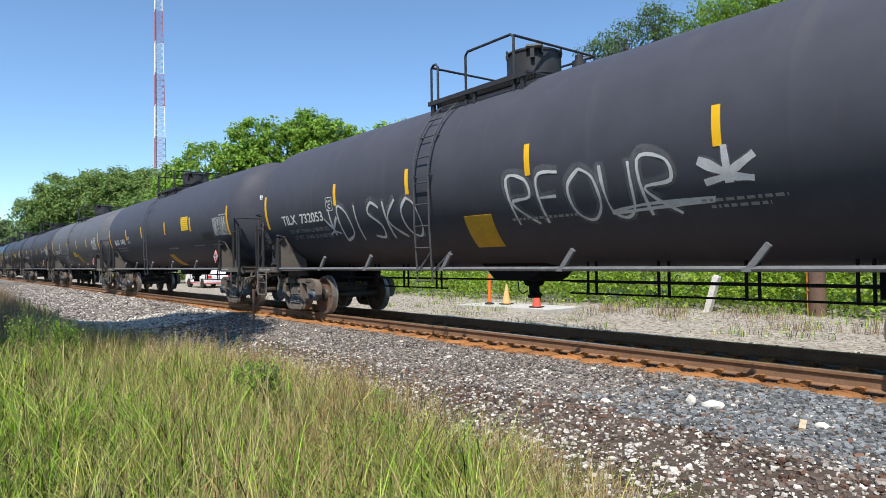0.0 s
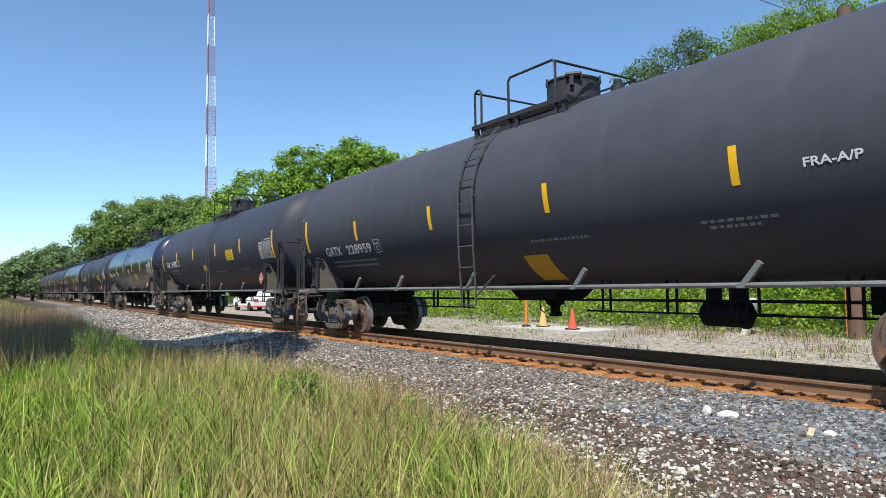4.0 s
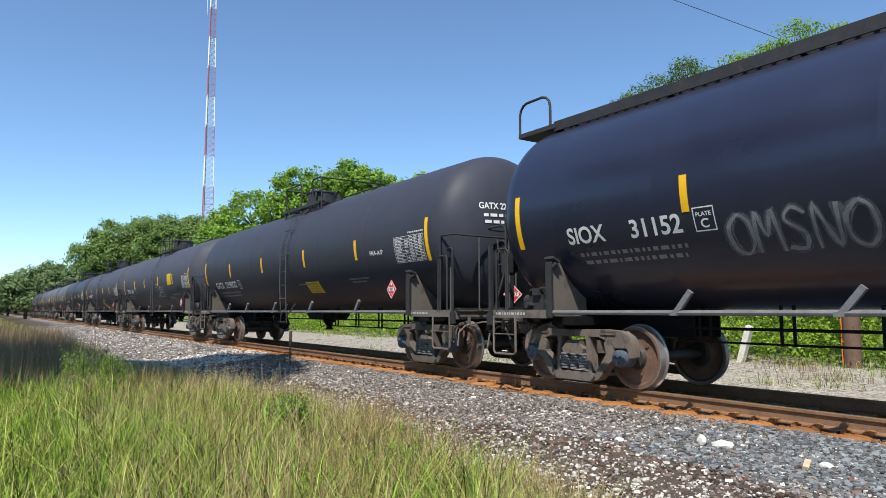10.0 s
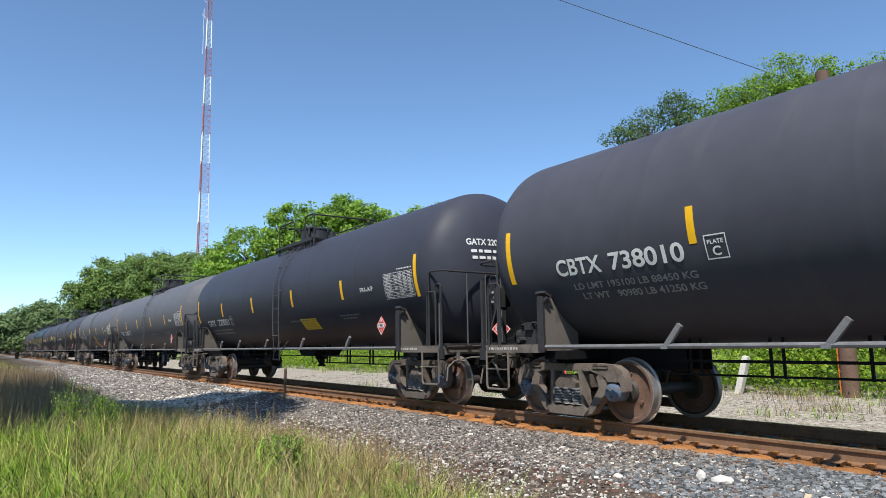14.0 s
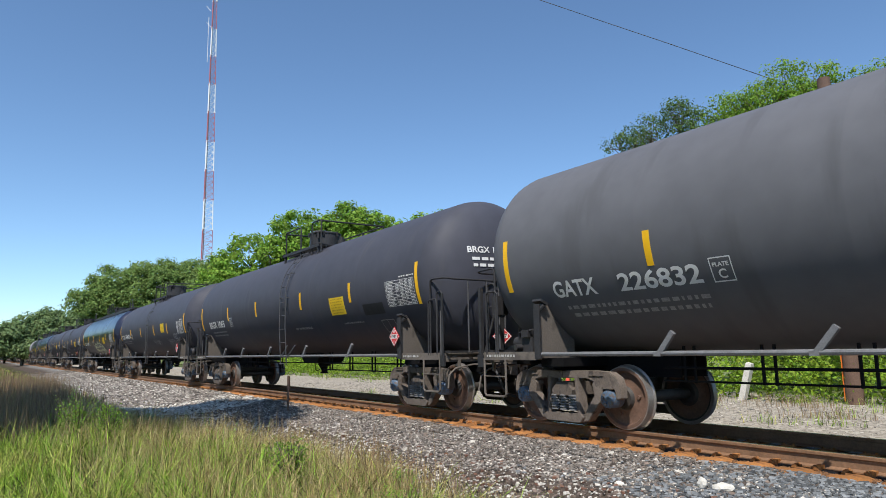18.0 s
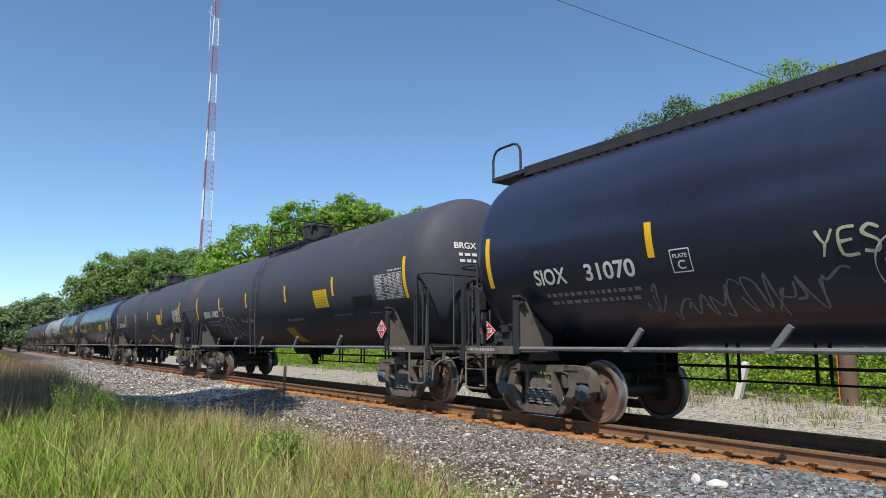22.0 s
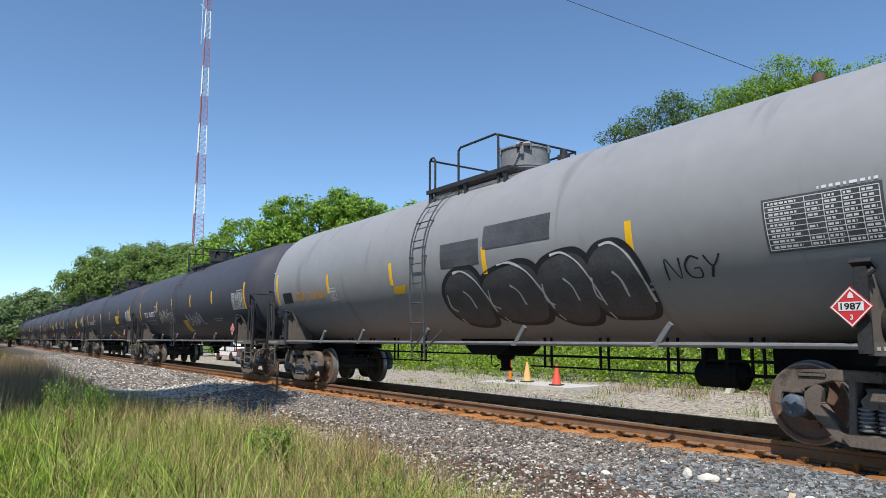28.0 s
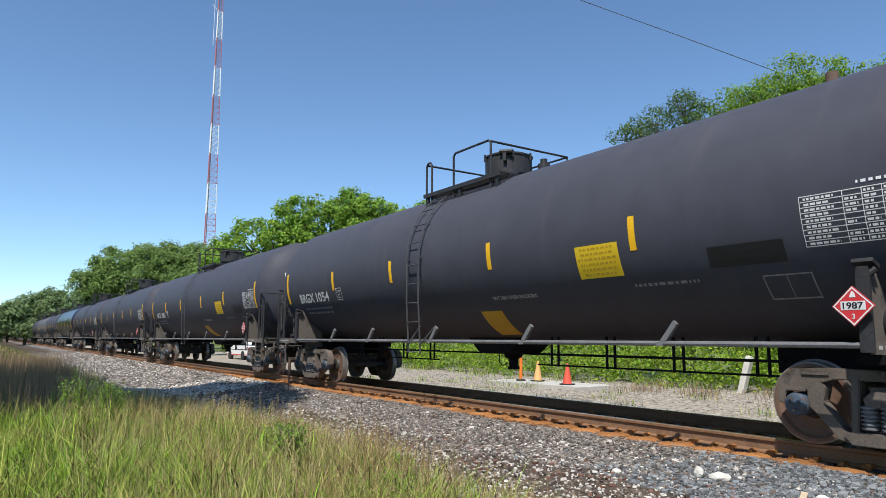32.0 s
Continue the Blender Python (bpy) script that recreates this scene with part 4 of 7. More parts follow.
def add_end(car, q, full=True):
    """The bolster, stub sill, coupler and end ironwork at one end; q is 1 in front and -1 behind."""

    def piece(name, build, *args, label=""):
        me = shared((name, args), build, *args)
        if q < 0:
            if ("m", name, args) not in MESHES:
                MESHES[("m", name, args)] = mirrored(me)
            me = MESHES[("m", name, args)]
        return part(name, me, car, label, pose(q * END, 0, 0))

    for side in (-1, 1):
        part("bolster_web", shared(("web", side), bolster_web_mesh, side), car, "dusty tan bolster plate", pose(q * BOLSTER, 0, 0))
        part("bolster_flange", shared(("flange", side), bolster_flange_mesh, side), car, "", pose(q * BOLSTER, 0, 0))
    part("bolster_beam", shared("bbeam", bolster_beam_mesh), car, "", pose(q * BOLSTER, 0, 0))
    piece("stub_sill", stub_sill_mesh)
    piece("end_sill", end_sill_mesh)
    for y in (-1.535, 1.535):
        piece("side_sill", side_sill_mesh, y)
        piece("crossbar", crossbar_mesh, y)
    if not full:
        return
    piece("coupler", coupler_mesh, label="rusty knuckle coupler")
    piece("end_walkway", walkway_mesh)
    piece("end_handrail", end_rail_mesh)
    for y in (-1.0, -0.55, -0.1, 0.95):
        piece("stanchion", stanchion_mesh, y)
    for y in (-1.53, 1.53):
        piece("grab_bar", grab_mesh, 7.9, y, 1.12, 2.17, 0.3)
        piece("inner_grab_bar", grab_mesh, 8.06, y * 0.94, 1.12, 2.32, 0.2)
        piece("end_post", post_mesh, y)
        piece("side_step", step_mesh, y)
    piece("air_hose", hose_mesh)
    piece("uncoupling_lever", uncoupling_mesh)


def tank_car(index, x, paint, family, mark, number, opts=()):
    """One tank car, its base at the rail, with all its fittings."""
    looks = {"black": "matt black", "deep": "deep black", "faded": "faded dark grey", "gloss": "glossy blue-black", "light": "light grey", "two": "black and glossy two-tone"}
    car = thing("tank_car", looks[paint] + " tank car with yellow strips, white lettering" if paint != "light" else "light grey railway tank car with dark graffiti", "tank car", "train of tank cars", pose(x, TRACK_Y + SKEW * x, 0, 0, 0, TURN))
    near = index <= 27
    mats = {"black": TANK_BLACK, "deep": TANK_DEEP, "faded": TANK_GREYISH, "gloss": TANK_GLOSS, "light": TANK_LIGHT, "two": TANK_BLACK}
    if paint == "two":
        part("tank", shared("tank_two", tank_mesh, TANK_BLACK, TS, TH, (TANK_GLOSS, -5.27, 5.27)), car)
    else:
        part("tank", shared("tank_" + paint, tank_mesh, mats[paint]), car)
    for q in (-1, 1):
        part("reflective_strip", shared(("strip", q), strip_mesh, q * 7.965, 2.12, 2.96), car)
        add_end(car, q, near)
        add_truck(car, q * TRUCK)
    lx = family[0] if family != "board" else 0.0
    *marks, mid = STRIPS.get(index, (-4.95, -2.0, 1.4, 4.5, 2.58))
    for sx in marks:
        part("reflective_strip", shared(("strip", sx, mid), strip_mesh, sx, mid - 0.23, mid + 0.23), car)
    part("side_rail", shared("sill_rod", sill_rod_mesh), car)
    for bx in (-5.03, -3.07, -0.53, 2.17, 4.85):
        part("rail_bracket", shared("bracket", bracket_mesh), car, "", pose(bx, -1.58, 1.11))
    if family == "board":
        part("running_board", shared("board", running_board_mesh), car)
        part("manway_housing", shared("dome_board", dome_mesh, 0.2, 0.52, 0.46), car)
        part("manway_railing", shared("loop", loop_rail_mesh), car, "", pose(0.2, 0, 0))
        for q in (-1, 1):
            for y in (-0.66, 0.66):
                part("board_railing", shared(("brail", q, y), board_rail_mesh, q, y), car, "", pose(q * 0.35, 0, 0))
            part("end_ladder", shared(("hladder", q), head_ladder_mesh, q), car, "", pose(q * 0.32, 0, 0))
    else:
        lx, dx = family
        foot = 0.88 if mark in ("BRGX", "TILX", "CBTX", None) else 0.8
        part("ladder", shared(("ladder", lx, foot), ladder_mesh, lx, -0.98, foot), car)
        tall = 0.5 if mark in ("GATX", "UTLX") else 0.78 if paint in ("gloss", "two") else 0.54 if mark in ("BRGX", "TILX") else 0.62
        part("manway_housing", shared(("dome", dx, tall, paint == "light"), dome_mesh, dx, tall, 0.38 if tall > 0.7 else 0.48, DOME_GREY if paint == "light" else FRAME_BLACK), car)
        part("relief_valve", shared(("valves", dx), valves_mesh, dx + 0.95), car)
        part("top_railing", shared(("rail", lx), top_rail_mesh, lx), car)
        part("top_platform", shared(("platform", lx), platform_mesh, lx), car)
    part("brake_rod", shared("rods", rods_mesh), car)
    part("outlet_skid", shared("skid", skid_mesh), car)
    if not near:
        return car
    part("brake_wheel", shared("brake_wheel", brake_wheel_mesh), car, "", pose(-END, 0, 0))
    part("brake_valve", shared("valve", valve_mesh), car, "", pose(-7.84, -1.2, 1.14))
    if "box" in opts:
        part("brake_cylinder", shared("ubox", undertank_box_mesh), car, "", pose(-2.6 if lx > 0.4 else 5.1 if mark == "UTLX" else 3.98, -0.5, -0.08))
    if index % 3 == 0:
        part("air_reservoir", shared("reservoir", reservoir_mesh), car, "", pose(7.72, -1.1, 1.32))
    # lettering
    if mark:
        orange = paint == "light"
        ink = ORANGE_STENCIL if orange else WHITE_PAINT
        x0, xa, xb, x1, z0, z1, px, pz = LETTERS[index]
        if orange:
            part("painted_out_box", flank_bars([(-7.58, -6.96, 2.14, 2.42)], DARK_PATCH), car)
        part("lettering", flank_text(mark, x0, xa, z0, z1, ink), car, "painted car mark")
        part("lettering", flank_text(number, xb, x1, z0, z1, ink), car, "painted car number")
        part("plate_mark", plate_box(px, pz), car)
        part("plate_letter", flank_text("C", px + 0.09, px + 0.2, pz + 0.04, pz + 0.15), car)
        part("plate_word", flank_text("PLATE", px + 0.04, px + 0.25, pz + 0.18, pz + 0.23), car)
        rnd = random.Random(index)
        if mark in WEIGHTS:
            one, two = WEIGHTS[mark]
            tagged(part("weight_line", flank_text(one, x0 + 0.25, x1 + 0.1, z0 - 0.21, z0 - 0.12, WHITE_WORN), car), "worn load limit line", kind="stuff")
            tagged(part("weight_line", flank_text(two, x0 + 0.35, x1 + 0.15, z0 - 0.35, z0 - 0.26, WHITE_WORN), car), "worn light weight line", kind="stuff")
        else:
            lines = line_of_words(rnd, x0 + 0.15, x1, z0 - 0.18, 0.05) + line_of_words(rnd, x0 + 0.2, x1 - 0.05, z0 - 0.29, 0.05)
            tagged(part("stencil", flank_bars(lines, WHITE_WORN), car), "small worn weight stencil", kind="stuff")
        if mark == "BRGX":
            vx = 1.15
            part("lettering", shared(("vent", vx), flank_text, "VENT TANK WHEN UNLOADING", vx, vx + 1.16, 1.83, 1.89, STENCIL_DULL), car, "small white words")
            lines = line_of_words(rnd, 4.3, 5.3, 1.87, 0.035)
        else:
            lines = line_of_words(rnd, 1.0, 2.3, 1.85, 0.035) + line_of_words(rnd, 4.2, 5.2, 1.88, 0.035) + line_of_words(rnd, 4.3, 5.0, 1.81, 0.035)
        tagged(part("stencil", flank_bars(lines, WHITE_WORN), car), "small worn stencil lines", kind="stuff")
        part("lettering", head_text(mark + " " + number, *((-1.12, -0.27, 3.03, 3.16) if family == "board" else (-0.88, 0.0, 3.1, 3.23))), car, "painted car mark on the tank end")
        tagged(part("stencil", head_lines(index), car), "small white lines on the tank end", kind="stuff")
    tx = TABLES.get(index, 6.71)
    if paint == "light":
        part("table_ground", flank_sheet(tx - 0.03, tx + 1.18, 2.11, 2.69, off=0.0025).mesh("table_ground", SPRAY_SHADE, 50), car, "dark painted ground of the test table")
    part("test_table", shared(("table", tx, paint == "light"), table_mesh, tx, tx + 1.15, 2.14, 2.66, WHITE_PAINT), car)
    for a, b in ((7.35, 7.95), (-8.6, -7.9)):
        tagged(part("sill_stencil", shared(("sill_stencil", a), sill_stencil, a, b), car), "white wording strip on the end sill", kind="stuff")
    add_placard(car, pose(7.2 if "far_placard" not in opts else 6.74, -1.66, 1.49 if "far_placard" not in opts else 1.58))
    add_placard(car, pose(8.98, -0.25, 1.45, 0, 0, 70))
    if index in NOTICES:
        a, b, c, d = NOTICES[index]
        sheet = part("notice_sheet", flank_sheet(a, b, c, d).mesh("notice_sheet", YELLOW_SIGN, 50), car, "bright yellow notice sheet with fine lines")
        tagged(part("notice_lines", flank_bars(notice_lines(a, b, c + 0.02, d - 0.01), DARK_PATCH if index in (4, 6) else YELLOW_DULL), sheet), kind="stuff")
    if "panel" in opts:
        yellow_panel(car, 0.6, 1.2, 1.24, 1.65)
    if "outline" in opts:
        w = [(6.12, 6.68, 1.62, 1.635), (6.12, 6.68, 1.875, 1.89), (6.12, 6.135, 1.62, 1.89), (6.665, 6.68, 1.62, 1.89), (6.39, 6.4, 1.62, 1.89)]
        part("outline_box", shared("outline", lambda: flank_bars(w, WHITE_WORN)), car, "thin white outlined box")
        part("dark_patch", shared("dpatch", lambda: flank_bars([(5.53, 6.47, 2.02, 2.26)], DARK_PATCH)), car, "painted-out dark patch")
    if "fra" in opts:
        part("lettering", shared("fra", flank_text, "FRA-A/P", 5.6, 6.2, 2.36, 2.46), car)
    add_marks(car, index)
    return car


def yellow_panel(car, x0, x1, z0, z1, mat=None):
    part("yellow_panel", flank_sheet(x0, x1, z0, z1, -0.12).mesh("yellow_panel", mat or YELLOW_DULL, 50), car, "dull yellow panel low on the tank")


def bubbles(car, n, seed, x0, x1, z0, z1, mat, width=0.035, fill=None):
    if fill:
        part("graffiti_fill", fill_sheet(x0, x1, z0, z1, fill, seed), car, "sprayed graffiti fill")
    tagged(part("graffiti", strokes_mesh("graffiti", bubble_lines(n, seed), x0, x1, z0, z1, width, mat, 0.009), car), "sprayed bubble outlines", kind="stuff")


def blob_mesh(x0, x1, z0, z1, grow, mat, off, seed):
    """A rounded patch of paint laid on the flank."""
    rnd = random.Random(seed)
    p, q = rnd.uniform(0, 6.28), rnd.uniform(0, 6.28)
    v0, v1 = arc_of(z0), arc_of(z1)
    cx, cv, rx, rv = (x0 + x1) / 2, (v0 + v1) / 2, (x1 - x0) / 2 * grow, (v1 - v0) / 2 * grow
    n, rings = 40, 5
    pts, faces = [on_tank(cx, cv, off)], []
    for k in range(1, rings + 1):
        for i in range(n):
            a = 2 * math.pi * i / n
            r = k / rings * (1 + 0.06 * math.sin(2 * a + p) + 0.05 * math.sin(3 * a + q))
            u, w = math.cos(a), math.sin(a)
            pts.append(on_tank(cx + rx * r * math.copysign(abs(u) ** 0.8, u), cv + rv * r * math.copysign(abs(w) ** 0.8, w), off))
    for i in range(n):
        faces.append((0, 1 + i, 1 + (i + 1) % n))
        for k in range(rings - 1):
            a, b = 1 + k * n + i, 1 + k * n + (i + 1) % n
            faces.append((a, a + n, b + n, b))
    return flat_mesh("graffiti_fill", pts, faces, mat)


def throw_up(car, letters, z0, z1):
    """Swollen dark letters, each with its white gleams."""
    for k, (a, b) in enumerate(letters):
        part("graffiti_fill", blob_mesh(a, b, z0, z1 + 0.04 * k, 1.0, SPRAY_DARK, 0.004 + 0.001 * k, k), car, "black sprayed letter edge")
        part("graffiti_fill", blob_mesh(a, b, z0, z1 + 0.04 * k, 0.86, SPRAY_SHADE, 0.008 + 0.001 * k, k), car, "charcoal sprayed letter fill")
        gleam = [[(0.38, 0.93), (0.58, 0.94), (0.8, 0.8), (0.93, 0.55), (0.97, 0.3)], [(0.14, 0.62), (0.11, 0.42), (0.2, 0.34)], [(0.5, 0.66), (0.6, 0.56), (0.62, 0.38)], [(0.2, 0.1), (0.16, 0.2)]]
        part("graffiti", strokes_mesh("graffiti", gleam, a, b, z0, z1 + 0.04 * k, 0.05, SPRAY_WHITE, 0.014), car, "white sprayed gleams")


def scribble(car, seed, x0, x1, z0, z1, mat, width=0.03, n=8):
    rnd = random.Random(seed)
    lines = []
    x = 0.0
    while x < 0.95:
        w = rnd.uniform(0.06, 0.16)
        lines.append([(x + w * u + rnd.uniform(-0.02, 0.02), rnd.uniform(0.05, 0.95)) for u in (0, 0.3, 0.2, 0.7, 1.0)])
        x += w * 0.8
    tagged(part("graffiti", strokes_mesh("graffiti", lines, x0, x1, z0, z1, width, mat), car), "loose sprayed scribble", kind="stuff")


def add_marks(car, index):
    """Graffiti, panels and sheets that set single cars apart."""
    def haze(word, x0, x1, z0, z1, width):
        part("graffiti_haze", strokes_mesh("graffiti_haze", tag_lines(word), x0, x1, z0, z1, width, HAZE, 0.0045), car, "soft edge of spray paint")

    if index == 0:
        spray_soft("rfour", 1.06, 3.95, 1.78, 2.46, 0.062, SPRAY_WHITE, car)
        haze("rfour", 1.06, 3.95, 1.78, 2.5, 0.2)
        spray_soft("*", 4.27, 4.89, 1.97, 2.48, 0.14, SPRAY_WHITE, car)
        haze("*", 4.27, 4.89, 1.97, 2.48, 0.2)
        part("graffiti", strokes_mesh("graffiti", [[(0, 0.2), (0.4, 0.5), (1, 0.45)], [(0, 0.1), (0.5, 0.25), (0.98, 0.4)]], 2.9, 4.39, 1.82, 2.03, 0.07, SPRAY_WHITE, 0.007), car, "sprayed tail stroke")
        spray_soft("*disko", -4.9, -1.35, 1.72, 2.42, 0.07, SPRAY_WHITE, car)
        haze("*disko", -4.9, -1.35, 1.7, 2.48, 0.17)
        yellow_panel(car, -0.11, 0.57, 1.47, 1.98)
    elif index == 2:
        bubbles(car, 4, 3, -4.45, -2.31, 1.46, 2.2, SPRAY_WHITE, 0.05)
        yellow_panel(car, -0.24, 0.59, 1.84, 2.1, YELLOW_SIGN)
        yellow_panel(car, 0.74, 1.35, 1.5, 2.0)
    elif index == 4:
        yellow_panel(car, -0.5, 0.0, 1.95, 2.16, YELLOW_SIGN)
    elif index == 5:
        yellow_panel(car, 0.02, 0.64, 1.57, 2.08, YELLOW_SIGN)
        for k, words in enumerate(("HANDLE MUST BE LOCKED", "AND CHAINED IN CLOSED", "POSITION BEFORE LOADING")):
            part("lettering", flank_text(words, -0.02, 0.73, 2.44 - 0.1 * k, 2.5 - 0.1 * k), car, "small white words")
        part("white_patch", flank_sheet(0.3, 0.58, 1.66, 1.94, -0.06, off=0.009).mesh("white_patch", STENCIL_DULL, 50), car, "worn white patch on the yellow panel")
    elif index == 6:
        scribble(car, 61, 4.3, 5.7, 1.91, 2.27, SPRAY_CREAM, 0.04)
        part("graffiti", strokes_mesh("graffiti", [[(0, 0.6), (0.3, 0.3), (0.6, 0.45), (1, 0.75)]], 4.11, 5.84, 1.84, 2.0, 0.035, SPRAY_CREAM), car, "sprayed tail stroke")
        scribble(car, 6, -4.33, -2.48, 1.95, 2.12, SPRAY_WHITE, 0.025)
    elif index == 7:
        spray_soft("omsno", -4.34, -2.75, 1.8, 2.25, 0.06, SPRAY_GREY, car)
        haze("omsno", -4.34, -2.75, 1.8, 2.25, 0.14)
        bubbles(car, 4, 7, 2.78, 4.93, 1.6, 2.2, SPRAY_WHITE, 0.028)
        part("graffiti", strokes_mesh("graffiti", [[(0, 0.3), (0.5, 0.6), (1, 0.5)]], 4.5, 5.4, 1.82, 1.95, 0.03, SPRAY_WHITE), car, "sprayed tail stroke")
        scribble(car, 8, -2.4, 0.1, 1.8, 2.25, SPRAY_SHADE, 0.05)
        yellow_panel(car, 0.36, 1.1, 1.34, 1.82)
    elif index == 9:
        bubbles(car, 1, 4, 1.17, 1.92, 1.87, 2.52, SPRAY_WHITE, 0.03)
        spray_soft("an", 1.87, 2.84, 1.86, 2.36, 0.035, SPRAY_WHITE, car)
        part("graffiti", strokes_mesh("graffiti", [[(0, 0.5), (0.5, 0.4), (1, 0.6)]], 1.7, 2.95, 1.8, 1.88, 0.03, SPRAY_GREY), car, "sprayed tail stroke")
        scribble(car, 9, 1.3, 2.45, 1.3, 1.68, SPRAY_SHADE, 0.06)
        scribble(car, 12, 3.41, 4.6, 1.64, 1.86, SPRAY_GREY, 0.05)
        part("graffiti", flank_bars(line_of_words(random.Random(3), 4.5, 5.73, 1.88, 0.05), SPRAY_GREY), car, "smeared grey paint streak")
    elif index == 10:
        yellow_panel(car, -0.25, 0.52, 1.23, 1.83)
        yellow_panel(car, 0.66, 1.1, 1.84, 1.98)
    elif index == 13:
        yellow_panel(car, -0.16, 0.6, 1.43, 2.1)
        scribble(car, 14, 1.32, 2.32, 1.88, 2.15, SPRAY_GREY, 0.02)
    elif index == 15:
        scribble(car, 15, 0.89, 2.56, 1.68, 2.02, SPRAY_GREY)
        scribble(car, 16, 4.1, 5.59, 1.56, 2.04, SPRAY_GREY)
        spray_soft("ngc", 5.65, 6.42, 1.8, 2.16, 0.04, SPRAY_WHITE, car)
    elif index == 16:
        bubbles(car, 6, 11, -1.95, 2.38, 1.42, 2.3, SPRAY_DARK, 0.016, SPRAY_GREEN)
        part("graffiti", strokes_mesh("graffiti", bubble_lines(6, 11), -2.0, 2.44, 1.4, 2.33, 0.022, SPRAY_WHITE, 0.011), car, "thin pale outline")
        spray_soft("yes", -2.55, -1.92, 2.08, 2.35, 0.045, SPRAY_CREAM, car)
        scribble(car, 18, -4.95, -2.54, 1.48, 2.02, SPRAY_GREY, 0.04)
        scribble(car, 19, 2.5, 5.5, 1.6, 2.0, SPRAY_SHADE, 0.05)
    elif index == 17:
        bubbles(car, 3, 17, -5.46, -3.23, 1.41, 2.11, SPRAY_WHITE)
        scribble(car, 20, -2.88, -1.6, 1.86, 2.05, SPRAY_WHITE, 0.028)
    elif index == 20:
        part("graffiti", strokes_mesh("graffiti", [[(0, 0.45), (0.08, 0.8), (0.14, 0.5), (0.22, 0.9), (0.3, 0.55), (0.42, 0.95), (0.48, 0.5), (0.58, 1), (0.66, 0.6), (0.74, 0.9)], [(0.72, 0.95), (0.84, 0.4), (0.92, 0.1), (0.97, 0.0)]], -5.23, -2.31, 1.36, 2.12, 0.05, SPRAY_CREAM), car, "sprayed cream zigzag line")
        part("graffiti", strokes_mesh("graffiti", [[(0.0, 0.4), (0.1, 0.1), (0.2, 0.5), (0.35, 0.2), (0.5, 0.5), (0.7, 0.25), (0.95, 0.3)]], -5.1, -2.4, 1.38, 1.9, 0.035, SPRAY_GREEN), car, "sprayed green underline")
        yellow_panel(car, -0.02, 0.6, 1.41, 1.9, YELLOW_SIGN)
        scribble(car, 24, 0.75, 1.4, 1.6, 2.0, SPRAY_GREY, 0.02)
        part("lettering", flank_text('0.5" CERAMIC FIBER', 2.16, 2.72, 2.06, 2.11), car, "small white words")
        part("lettering", flank_text("VENT TANK", 2.37, 2.8, 1.87, 1.92), car, "small white words")
    elif index == 21:
        for a, b, c, d in ((0.13, 1.28, 2.46, 2.9), (1.4, 3.02, 2.68, 3.08)):
            part("painted_out_box", flank_bars([(a, b, c, d)], SPRAY_SHADE), car, "dark grey painted-out box")
        throw_up(car, ((-0.06, 1.35), (1.12, 2.75), (2.5, 3.8), (3.55, 4.65)), 1.4, 2.44)
        spray_soft("ngy", 4.94, 5.75, 1.92, 2.18, 0.04, SPRAY_DARK, car)
        yellow_panel(car, -1.62, -1.15, 2.09, 2.25)
    elif index == 22:
        for seed, x0, x1, z0, z1 in ((31, -3.95, -1.4, 1.82, 2.45), (33, 0.5, 2.74, 1.68, 2.23)):
            scribble(car, seed, x0, x1, z0, z1, SPRAY_CREAM if seed == 31 else SPRAY_WHITE, 0.04)
            scribble(car, seed + 1, x0, x1, z0, z1, SPRAY_GREY, 0.06)
        yellow_panel(car, -0.12, 0.52, 1.48, 1.93)


def head_lines(seed):
    rnd = random.Random(seed + 90)
    pts, faces = [], []
    for z, y0, y1, h in ((2.95, -0.8, -0.2, 0.06), (2.82, -0.78, -0.28, 0.06), (2.15, -0.35, 0.1, 0.04), (2.06, -0.3, 0.12, 0.04), (1.97, -0.35, 0.05, 0.04)):
        y = y0
        while y < y1:
            w = rnd.uniform(0.06, 0.16)
            n = len(pts)
            pts += [on_head(y, z, 0.014), on_head(y + w, z, 0.014), on_head(y + w, z + h, 0.014), on_head(y, z + h, 0.014)]
            faces.append((n, n + 1, n + 2, n + 3))
            y += w + 0.04
    return flat_mesh("stencil", pts, faces, WHITE_PAINT)


def sill_stencil(x0, x1):
    pts, faces = [], []
    rnd = random.Random(8)
    for x0, x1 in ((x0, x1),):
        x = x0
        while x < x1:
            w = rnd.uniform(0.02, 0.07)
            n = len(pts)
            pts += [(x, -1.539, 1.07), (x + w, -1.539, 1.07), (x + w, -1.539, 1.108), (x, -1.539, 1.108)]
            faces.append((n, n + 1, n + 2, n + 3))
            x += w + 0.025
    return flat_mesh("sill_stencil", pts, faces, STENCIL_DULL)


